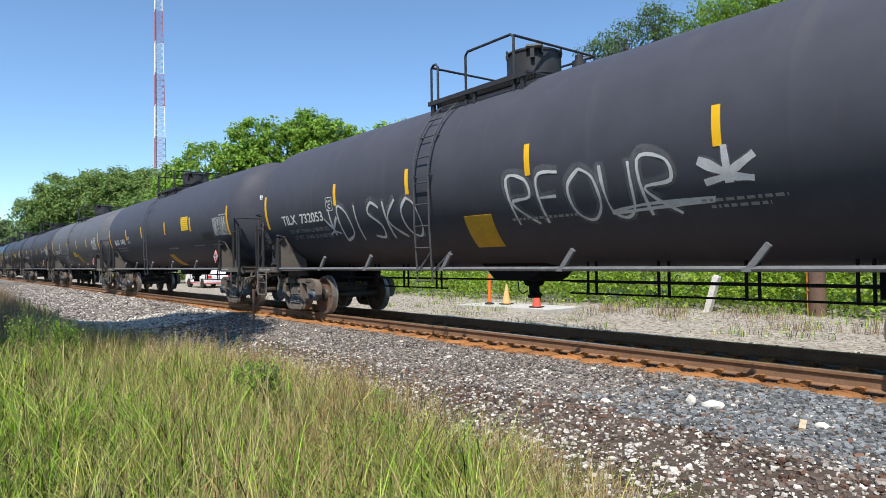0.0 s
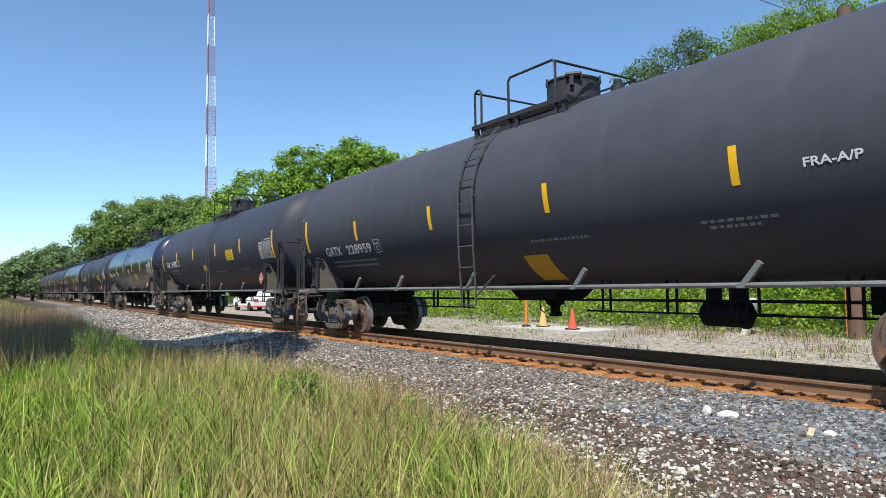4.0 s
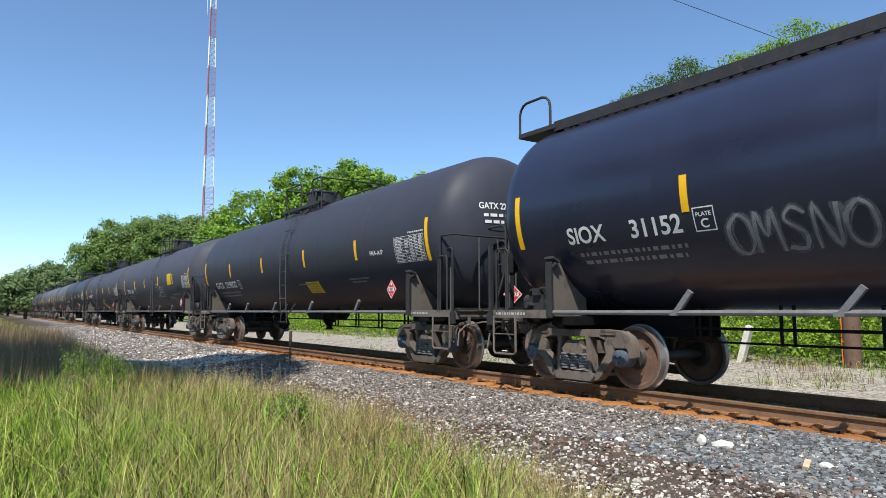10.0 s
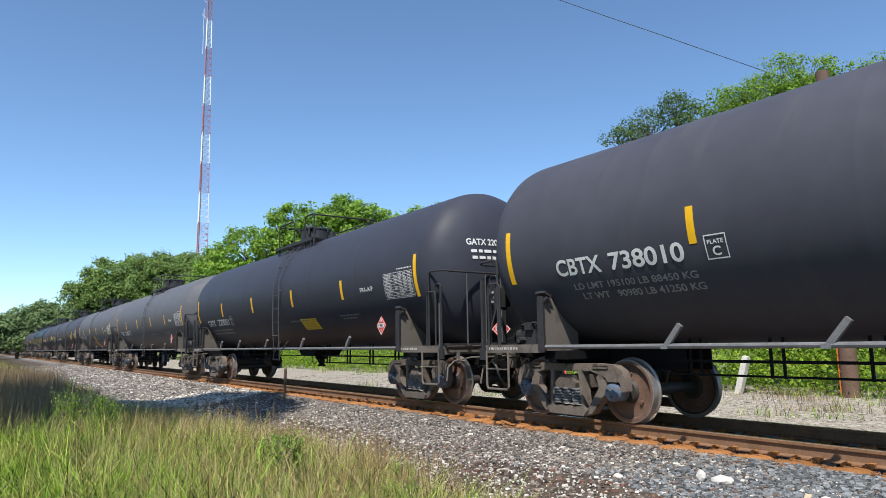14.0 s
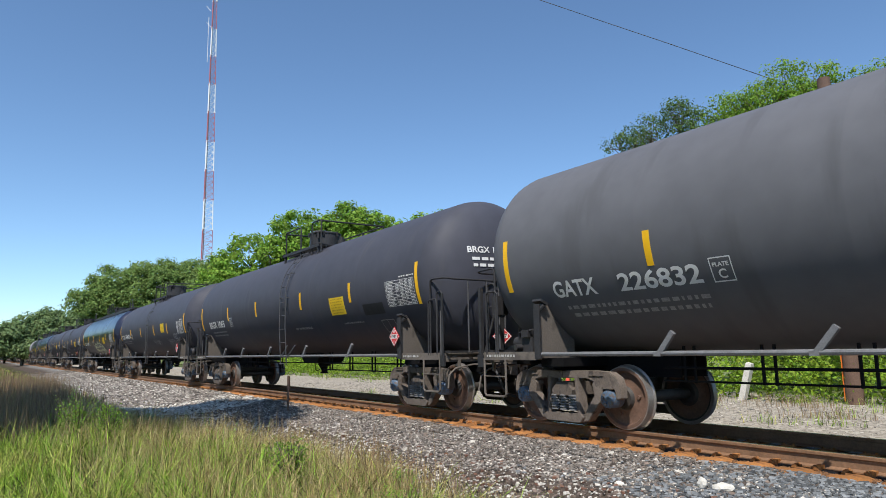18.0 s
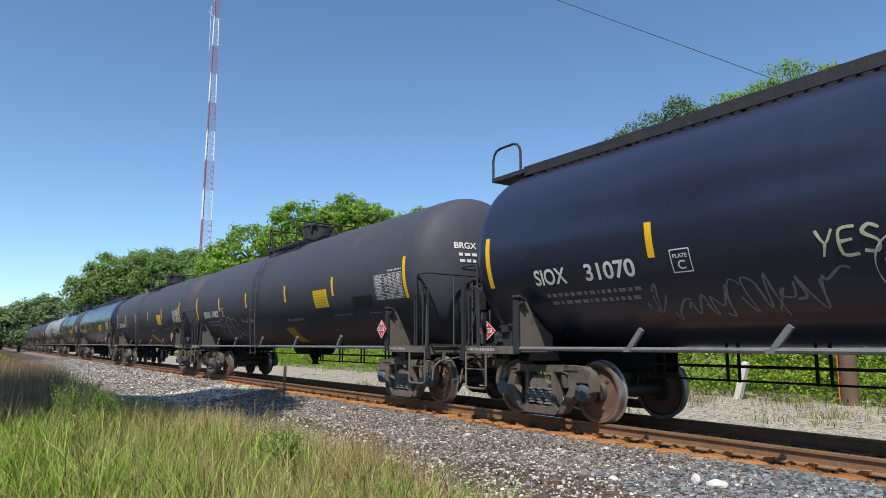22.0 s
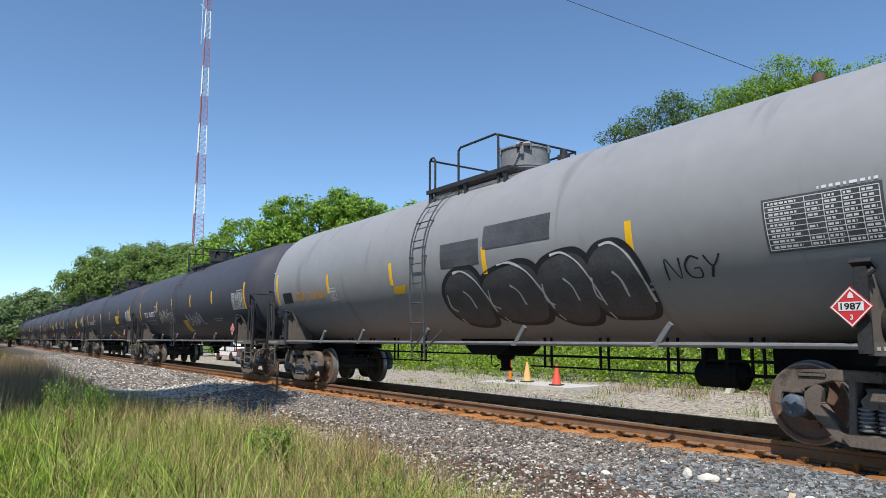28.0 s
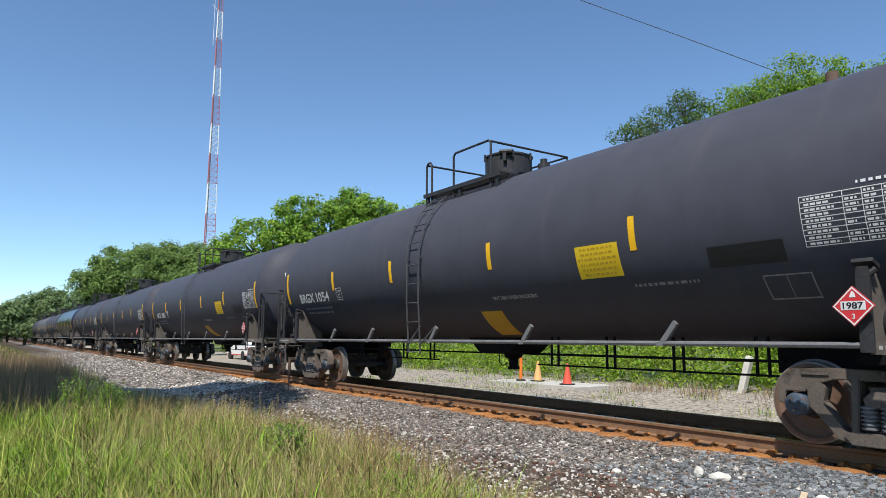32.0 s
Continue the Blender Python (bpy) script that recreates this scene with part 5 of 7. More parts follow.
FLEET = [
    ("black", (-0.96, 0.19), "TILX", "732053", ()),
    ("black", (-1.05, 0.0), "BRGX", "1192", ("panel", "outline")),
    ("faded", (-0.72, 0.95), "CTCX", "301078", ()),
    ("black", (-0.4, 0.7), "GATX", "228959", ("panel", "fra", "box", "far_placard")),
    ("deep", (0.88, 0.0), "TILX", "191772", ()),
    ("gloss", (-0.63, 0.68), "TAEX", "2146", ()),
    ("deep", (-1.12, 0.0), "TILX", "361593", ("panel", "outline")),
    ("gloss", "board", "SIOX", "31152", ()),
    ("deep", (0.53, -0.5), "GATX", "229022", ("fra", "box", "far_placard")),
    ("black", (0.92, 0.08), "BRGX", "1169", ("outline")),
    ("black", (-0.85, 0.1), "CBTX", "738010", ()),
    ("deep", (0.62, -0.4), "GATX", "220001", ("fra", "far_placard", "box")),
    ("faded", (0.6, -0.4), "GATX", "226828", ("fra", "far_placard", "box")),
    ("faded", (-0.45, 0.75), "GATX", "226832", ("fra", "far_placard", "box")),
    ("black", (0.92, 0.08), "BRGX", "1065", ("outline")),
    ("black", (0.53, -0.68), "TCBX", "304054", ()),
    ("gloss", "board", "SIOX", "31070", ()),
    ("black", (-0.99, 0.05), "BRGX", "1082", ("panel", "outline")),
    ("black", (-0.96, 0.03), "BRGX", "1016", ("panel", "outline")),
    ("gloss", "board", "SIOX", "31075", ()),
    ("two", (-0.83, 0.15), "TILX", "191342", ("outline",)),
    ("light", (-0.55, 0.74), "UTLX", "211616", ("box",)),
    ("black", (-0.75, 0.15), "TILX", "731975", ()),
    ("black", (-1.0, 0.03), "BRGX", "1093", ("panel", "outline")),
    ("black", (-1.0, 0.0), "BRGX", "1054", ("panel", "outline")),
    ("black", (-1.0, 0.0), "BRGX", "1061", ("panel", "outline")),
]
PLACES = [-8.97, -27.78, -46.67, -65.35, -84.03, -102.89, -121.58, -140.52, -159.19, -177.91, -196.74, -215.55, -234.24, -253.0, -271.73, -290.62, -309.58, -328.28, -347.14, -365.96, -384.46, -403.11, -421.89, -440.61, -459.35, -478.17]
SPACING, SPEED = 18.77, 14.036


def on_track(x):
    """A car's pose with its middle at x along the track."""
    return pose(x, TRACK_Y + SKEW * x, 0, 0, 0, TURN)


CARS = [(tank_car(-1, PLACES[0] + SPACING, "black", (-1.0, 0), None, None, ()), PLACES[0] + SPACING)]
for i, (style, x) in enumerate(zip(FLEET, PLACES)):
    CARS.append((tank_car(i, x, *style), x))
TAIL = ["black", "black", "gloss", "black", "faded", "black", "black", "black", "faded", "black", "gloss", "black"]
for k in range(30):
    x = PLACES[-1] - SPACING * (k + 1)
    CARS.append((tank_car(26 + k, x, TAIL[k % 12], "board" if TAIL[k % 12] == "gloss" else ((-1.0, 0), (0.9, 0))[k % 2], None, None, ()), x))


# ---- ground ----
def fast_mesh(name, verts, quads, mats, smooth=False, index=None):
    """A mesh from arrays: verts (n, 3), faces (m, k)."""
    me = bpy.data.meshes.new(name)
    verts, quads = np.asarray(verts, np.float32), np.asarray(quads, np.int32)
    m, k = quads.shape
    me.vertices.add(len(verts))
    me.vertices.foreach_set("co", verts.ravel())
    me.loops.add(m * k)
    me.loops.foreach_set("vertex_index", quads.ravel())
    me.polygons.add(m)
    me.polygons.foreach_set("loop_start", np.arange(m, dtype=np.int32) * k)
    me.polygons.foreach_set("loop_total", np.full(m, k, np.int32))
    if index is not None:
        me.polygons.foreach_set("material_index", np.asarray(index, np.int32))
    me.polygons.foreach_set("use_smooth", np.full(m, smooth))
    me.update(calc_edges=True)
    for one in mats if isinstance(mats, (list, tuple)) else (mats,):
        me.materials.append(one)
    return me


def ground_z(x, y):
    """Height of the ground: the bank where the camera stands, the ballast bed and the lot behind."""
    ys = [-400, -6, 0, 2.6, 4.2, 5.2, 6.3, 7.05, 7.32, 9.95, 10.2, 11.4, 13, 60, 1500]
    zs = [-0.5, -0.42, -0.36, -0.4, -0.5, -0.47, -0.36, -0.25, -0.215, -0.215, -0.24, -0.36, -0.34, -0.3, -0.3]
    return np.interp(y - SKEW * np.clip(x, -400, 60), ys, zs)


def wave(x, y, s, seed=0.0):
    return np.sin(x * s + seed) * np.cos(y * s * 1.3 + seed * 2) + 0.5 * np.sin(x * s * 2.3 + 1.7 + seed) * np.sin(y * s * 2.9 + seed)


def rough_z(x, y):
    """The ground's height with its small rises and hollows."""
    near = np.clip(1 - np.hypot(x + 8, y - 6) / 60, 0, 1)
    across = y - SKEW * np.clip(x, -400, 60)
    flat = np.where((across > 6.9) & (across < 10.4), 0.15, 1.0)
    return ground_z(x, y) + 0.035 * wave(x, y, 1.7) * near * flat


def make_ground():
    xs = np.concatenate([-np.geomspace(30, 2500, 40)[::-1], np.arange(-29.5, 12, 0.5), np.geomspace(12.5, 2500, 24)])
    ys = np.concatenate([-np.geomspace(7, 2500, 14)[::-1], np.arange(-6, 22, 0.3), np.geomspace(22.5, 2500, 26)])
    gx, gy = np.meshgrid(xs, ys, indexing="ij")
    gz = rough_z(gx, gy)
    n, m = gx.shape
    v = np.stack([gx, gy, gz], -1).reshape(-1, 3)
    a = (np.arange(n - 1)[:, None] * m + np.arange(m - 1)[None]).ravel()
    q = np.stack([a, a + m, a + m + 1, a + 1], 1)
    mat = bpy.data.materials.new("ground_earth_and_gravel")
    mat.use_nodes = True
    t = mat.node_tree
    b = t.nodes["Principled BSDF"]
    b.inputs["Roughness"].default_value = 0.95
    b.inputs["Specular IOR Level"].default_value = 0.2
    geo = t.nodes.new("ShaderNodeTexCoord").outputs["Object"]
    sep = t.nodes.new("ShaderNodeSeparateXYZ")
    t.links.new(geo, sep.inputs[0])
    wob = t.nodes.new("ShaderNodeTexNoise")
    wob.inputs["Scale"].default_value, wob.inputs["Detail"].default_value = 0.8, 6
    t.links.new(geo, wob.inputs["Vector"])
    yy = t.nodes.new("ShaderNodeMath")
    yy.operation = "MULTIPLY_ADD"
    yy.inputs[1].default_value = 2.2
    t.links.new(wob.outputs["Fac"], yy.inputs[0])
    along = t.nodes.new("ShaderNodeMath")
    along.operation = "MULTIPLY_ADD"
    along.inputs[1].default_value = -SKEW
    t.links.new(sep.outputs["X"], along.inputs[0])
    t.links.new(sep.outputs["Y"], along.inputs[2])
    t.links.new(along.outputs[0], yy.inputs[2])

    def colour(a, bb, scale, kind="noise"):
        n1 = t.nodes.new("ShaderNodeTexVoronoi" if kind == "stones" else "ShaderNodeTexNoise")
        n1.inputs["Scale"].default_value = scale
        t.links.new(geo, n1.inputs["Vector"])
        mx = t.nodes.new("ShaderNodeMix")
        mx.data_type = "RGBA"
        mx.inputs["A"].default_value, mx.inputs["B"].default_value = (*a, 1), (*bb, 1)
        if kind == "stones":
            gy = t.nodes.new("ShaderNodeSeparateColor")
            t.links.new(n1.outputs["Color"], gy.inputs[0])
            t.links.new(gy.outputs[0], mx.inputs["Factor"])
        else:
            n1.inputs["Detail"].default_value = 8
            t.links.new(n1.outputs["Fac"], mx.inputs["Factor"])
        return mx.outputs["Result"]

    def blend(lo, hi, a, bb):
        mr = t.nodes.new("ShaderNodeMapRange")
        mr.inputs["From Min"].default_value, mr.inputs["From Max"].default_value = lo, hi
        t.links.new(yy.outputs[0], mr.inputs["Value"])
        mx = t.nodes.new("ShaderNodeMix")
        mx.data_type = "RGBA"
        t.links.new(mr.outputs[0], mx.inputs["Factor"])
        t.links.new(a, mx.inputs["A"])
        t.links.new(bb, mx.inputs["B"])
        return mx.outputs["Result"]

    soil = colour((0.03, 0.03, 0.014), (0.1, 0.085, 0.04), 3)
    dirt = colour((0.03, 0.022, 0.017), (0.14, 0.108, 0.085), 11)
    stone = colour((0.1, 0.095, 0.09), (0.3, 0.285, 0.27), 22, "stones")
    lot = colour((0.2, 0.175, 0.14), (0.46, 0.41, 0.34), 14, "stones")
    grass = colour((0.09, 0.13, 0.03), (0.2, 0.22, 0.08), 2)
    c = blend(5.2, 5.8, soil, dirt)
    c = blend(7.0, 8.0, c, stone)
    c = blend(12.6, 13.2, c, lot)
    c = blend(21.6, 22.4, c, grass)
    t.links.new(c, b.inputs["Base Color"])
    vo = t.nodes.new("ShaderNodeTexVoronoi")
    vo.inputs["Scale"].default_value = 24
    t.links.new(geo, vo.inputs["Vector"])
    bp = t.nodes.new("ShaderNodeBump")
    bp.inputs["Strength"].default_value, bp.inputs["Distance"].default_value = 0.8, 0.02
    bp.invert = True
    t.links.new(vo.outputs["Distance"], bp.inputs["Height"])
    t.links.new(bp.outputs[0], b.inputs["Normal"])
    ob = new("ground", fast_mesh("ground", v, q, mat, True))
    tagged(ob, "earth bank, ballast bed and pale gravel lot", "ground", kind="structure")
    return ob


ground = make_ground()


def stones_mesh(name, x, y, z, size, mat, seed):
    """Broken stones: a jittered block at each place."""
    rng = np.random.default_rng(seed)
    n = len(x)
    cube = np.array([(a, b, c) for a in (-1, 1) for b in (-1, 1) for c in (-1, 1)], float)
    v = cube[None] * (0.62 + 0.5 * rng.random((n, 8, 3)))
    v *= size[:, None, None] * np.stack([0.6 + 0.5 * rng.random(n), 0.5 + 0.4 * rng.random(n), 0.35 + 0.3 * rng.random(n)], 1)[:, None] * 0.5 * 1.25
    ang = rng.random(n) * 6.283
    tilt = rng.normal(0, 0.45, n)
    ca, sa, ct, st = np.cos(ang), np.sin(ang), np.cos(tilt), np.sin(tilt)
    vx, vy, vz = v[..., 0], v[..., 1] * ct[:, None] - v[..., 2] * st[:, None], v[..., 1] * st[:, None] + v[..., 2] * ct[:, None]
    w = np.stack([vx * ca[:, None] - vy * sa[:, None] + x[:, None], vx * sa[:, None] + vy * ca[:, None] + y[:, None], vz + z[:, None]], -1)
    f = np.array([(0, 1, 3, 2), (4, 6, 7, 5), (0, 4, 5, 1), (2, 3, 7, 6), (0, 2, 6, 4), (1, 5, 7, 3)])
    q = (f[None] + 8 * np.arange(n)[:, None, None]).reshape(-1, 4)
    return fast_mesh(name, w.reshape(-1, 3), q, mat)


SLATE = material("slate_grey_ballast", (0.15, 0.158, 0.164), 0.9, vary=0.2, scale=8, fine=60, island=0.65)
BALLAST = material("ballast_stone", (0.19, 0.165, 0.143), 0.9, vary=0.2, scale=8, fine=60, island=0.75)
BROWN_STONE = material("dusty_gravel", (0.13, 0.098, 0.08), 0.92, vary=0.25, scale=6, fine=50, island=0.8)
PALE_STONE = material("pale_stone", (0.56, 0.52, 0.46), 0.85, vary=0.12, scale=9, fine=50, island=0.35)
WHITE_ROCK = material("white_rock", (0.6, 0.57, 0.51), 0.85, vary=0.12, scale=9, fine=50)
LOT_STONE = material("lot_stone", (0.33, 0.3, 0.26), 0.9, vary=0.15, scale=9, fine=50, island=0.6)
RUST_STONE = material("rust_stained_stone", (0.2, 0.095, 0.04), 0.9, vary=0.25, scale=9, fine=50, island=0.5)
CHIP_BROWN = material("brown_chips", (0.15, 0.075, 0.05), 0.9, vary=0.25, scale=9, fine=50, island=0.5)


def scatter_stones():
    rng = np.random.default_rng(3)
    n = 44000
    d = rng.random(n) ** 1.5
    x = 2.2 - 30 * d
    y = 7.5 - 1.75 * rng.random(n) ** 1.2 + 0.25 * wave(x, 0 * x, 0.9)
    y = np.minimum(y, 7.43)
    size = rng.uniform(0.018, 0.045, n)
    fresh = (x > -5.0 + 0.5 * (y - 6.5) * 2 + 0.6 * rng.normal(size=n)) & (y > 5.9 + 0.2 * rng.normal(size=n))
    size = np.where(fresh, size * 1.4, size)
    y = y + SKEW * x
    z = rough_z(x, y) + 0.01
    tagged(new("ballast", stones_mesh("ballast", x[~fresh], y[~fresh], z[~fresh], size[~fresh], BALLAST, 1)), "loose dusty grey ballast stones along the track", "ballast", kind="stuff")
    tagged(new("fresh_ballast", stones_mesh("fresh_ballast", x[fresh], y[fresh], z[fresh], size[fresh], SLATE, 17)), "fresh slate-grey ballast stones along the track", "ballast", kind="stuff")
    n = 56000
    d = rng.random(n) ** 1.6
    x = 3.0 - 31 * d
    y = 7.3 - 4.0 * rng.random(n) + SKEW * x
    z = rough_z(x, y) + 0.004
    size = rng.gamma(4, 0.0062, n)
    tagged(new("gravel", stones_mesh("gravel", x, y, z, size, BROWN_STONE, 2)), "brown gravel with pale chips beside the grass", "gravel", kind="stuff")
    n = 8000
    d = rng.random(n) ** 1.4
    x = 1.6 - 18 * d
    y = rng.uniform(7.36, 7.83, n) + SKEW * x
    tagged(new("rusty_stones", stones_mesh("rusty_stones", x, y, rough_z(x, y) + 0.012, rng.uniform(0.015, 0.038, n), RUST_STONE, 12)), "rust-stained stones along the near rail", "ballast", kind="stuff")
    n = 14000
    x, y = -24 - 56 * rng.random(n) ** 1.4, rng.uniform(3.6, 7.4, n)
    y = y + SKEW * x
    tagged(new("far_ballast", stones_mesh("far_ballast", x, y, rough_z(x, y) + 0.01, rng.uniform(0.06, 0.12, n), BALLAST, 18)), "dusty ballast farther along the track", "ballast", kind="stuff")
    n = 5000
    x, y = -20 - 50 * rng.random(n) ** 1.4, rng.uniform(3.6, 7.4, n)
    y = y + SKEW * x
    tagged(new("far_chips", stones_mesh("far_chips", x, y, rough_z(x, y) + 0.02, rng.uniform(0.04, 0.09, n), PALE_STONE, 19)), "pale chips farther along the track", "gravel", kind="stuff")
    n = 7000
    x, y = rng.uniform(-32, 0, n), rng.uniform(10.2, 17, n)
    tagged(new("lot_gravel", stones_mesh("lot_gravel", x, y, rough_z(x, y), rng.uniform(0.02, 0.055, n), LOT_STONE, 5)), "pale gravel of the lot behind the track", "gravel", kind="stuff")
    n = 21000
    d = rng.random(n) ** 1.4
    x, y = 3 - 28 * d, 7.2 - 3.7 * rng.random(n) ** 0.8
    y = y + SKEW * x
    tagged(new("white_chips", stones_mesh("white_chips", x, y, rough_z(x, y) + 0.012, rng.gamma(3, 0.0058, n) + 0.005, PALE_STONE, 6)), "scattered white stone chips", "gravel", kind="stuff")
    n = 500
    x, y = rng.uniform(-12, 0.5, n), rng.uniform(4.2, 6.4, n)
    tagged(new("wood_chips", stones_mesh("wood_chips", x, y, rough_z(x, y) + 0.015, rng.uniform(0.02, 0.06, n), CHIP_BROWN, 16)), "reddish brown bark and stone chips", "gravel", kind="stuff")


scatter_stones()


def lump(name, x, y, size, mat, label, seed, turn=0):
    rng = random.Random(seed)
    bm = bmesh.new()
    bmesh.ops.create_icosphere(bm, subdivisions=2, radius=1)
    for v in bm.verts:
        v.co *= 1 + 0.22 * noise.noise(v.co * 1.6 + Vector((seed, 0, 0)))
        v.co = Vector((v.co.x * size[0] / 2, v.co.y * size[1] / 2, v.co.z * size[2] / 2))
    me = bpy.data.meshes.new(name)
    bm.to_mesh(me)
    bm.free()
    me.materials.append(mat)
    z = float(ground_z(x, y)) + size[2] * 0.42
    return thing(name, label, "stone", at=pose(x, y, z, 0, rng.uniform(-8, 8), turn), data=me)


lump("white_rock", -4.27, 6.56, (0.24, 0.12, 0.11), WHITE_ROCK, "white rock lying on the ballast", 1, 20)
lump("white_rock", -4.5, 6.54, (0.11, 0.1, 0.15), WHITE_ROCK, "small upright white rock on the ballast", 2)
lump("white_rock", -3.21, 6.55, (0.14, 0.09, 0.07), PALE_STONE, "pale grey rock on the ballast", 4, -10)
lump("white_rock", -5.35, 6.2, (0.12, 0.08, 0.06), PALE_STONE, "small pale rock on the ballast", 5)
WOOD_CHIP = material("weathered_wood_block", (0.5, 0.4, 0.27), 0.8, vary=0.2, scale=8, fine=60)
block = Shape().box(0, 0, 0, 0.055, 0.15, 0.05)
thing("wood_block", "short weathered timber offcut lying on the ballast", "wood block", at=pose(-3.32, 6.42, float(ground_z(-3.3, 6.42)) + 0.05, 18, 8, 20), data=block.mesh("wood_block", WOOD_CHIP))

# ---- track ----
rail_section = [(-0.07, -0.178), (0.07, -0.178), (0.07, -0.166), (0.012, -0.148), (0.01, -0.05), (0.036, -0.038), (0.037, -0.006), (0.028, 0.0), (-0.028, 0.0), (-0.037, -0.006), (-0.036, -0.038), (-0.01, -0.05), (-0.012, -0.148), (-0.07, -0.166)]
for side, name in ((-1, "near"), (1, "far")):
    s = Shape().slab([(a, b) for a, b in rail_section], -900, 120, "x")
    me = s.mesh("rail", [RAIL_STEEL, RAIL_HEAD])
    for p in me.polygons:
        if p.normal.z > 0.9 and p.center.z > -0.01:
            p.material_index = 1
    thing("rail", "brown steel rail with a polished head on rusty plates", "rail", "track rails", pose(0, TRACK_Y + side * 0.7525, 0, 0, 0, TURN), "structure", me)
tie_mesh = Shape().box(0, 0, -0.29, 0.225, 2.6, 0.19).mesh("tie", TIE_WOOD)
plate_mesh = Shape().box(0, 0, -0.187, 0.2, 0.36, 0.02)
for a in (-0.07, 0.07):
    for b in (-0.1, 0.1):
        plate_mesh.box(a, b, -0.168, 0.022, 0.03, 0.03)
plate_mesh.slab([(-0.16, -0.19), (-0.13, -0.15), (-0.10, -0.135), (-0.085, -0.16), (-0.1, -0.19)], -0.15, -0.06)
plate_mesh.slab([(0.16, -0.19), (0.13, -0.15), (0.10, -0.135), (0.085, -0.16), (0.1, -0.19)], -0.15, -0.06)
plate_mesh = plate_mesh.mesh("tie_plate", RUST)
crust = Shape().lathe([(-0.235, 0.29), (-0.2, 0.27), (-0.178, 0.2), (-0.17, 0.001)], 11, "z")
crust.v = [(p[0] * 0.8 + 0.03 * math.sin(9 * p[1]), p[1] * 0.74 - 0.3 + 0.02 * math.sin(11 * p[0]), p[2] + 0.01 * math.sin(17 * p[0] + 9 * p[1])) for p in crust.v]
crust_mesh = crust.mesh("rust_crust", RUST, 60)
anchor = Shape().box(0, -0.085, -0.163, 0.035, 0.07, 0.05).slab([(-0.02, -0.2), (0.02, -0.2), (0.03, -0.13), (-0.03, -0.13)], -0.13, -0.05)
anchor_mesh = anchor.mesh("rail_anchor", RUST)
# solid dark box, no real opening: shade of the gap put into colour
gap_shade_mesh = Shape().box(0, -0.105, -0.196, 0.17, 0.075, 0.04).mesh("tie_gap", DARK_PATCH)
tie_bed = thing("track_ties", "rust-stained timber ties with steel plates", "railway ties", kind="structure", data=None, at=pose(0, TRACK_Y, 0, 0, 0, TURN))
for k in range(120):
    x = -10.0 - 0.524 * 70 + 0.524 * k + 0.19 + 10
    t = part("tie", tie_mesh, tie_bed, "", pose(x, 0.02 * math.sin(k * 2.1), 0, 0, 0, 0.5 * math.sin(k * 1.7)))
    for side in (-1, 1):
        part("tie_plate", plate_mesh, t, "", pose(0, side * 0.7525, 0, 0, 0, 0 if side < 0 else 180))
    if k > 20:
        part("rust_crust", crust_mesh, t, "", pose(0.02 * math.sin(k * 3.1), -0.7525, 0, 0, 0, 5 * math.sin(k * 1.3)))
        part("rail_anchor", anchor_mesh, t, "", pose(0.15, -0.7525, 0))
        part("tie_gap", gap_shade_mesh, t, "dark box painted as a shaded gap beside the rail foot", pose(0.27, -0.7525, 0))
far = Shape()
for k in range(700):
    x = -36.5 - 0.524 * (k + 1)
    far.box(x, 0, -0.29, 0.225, 2.6, 0.19)
tagged(part("tie_rows", far.mesh("tie_rows", TIE_WOOD), tie_bed), kind="stuff")

# ---- lattice tower ----
T_RED = material("tower_red_paint", (0.42, 0.12, 0.13), 0.6, vary=0.12)
T_WHITE = material("tower_white_paint", (0.8, 0.8, 0.8), 0.6, vary=0.06)
T_GREY = material("tower_cable_grey", (0.12, 0.12, 0.13), 0.7)


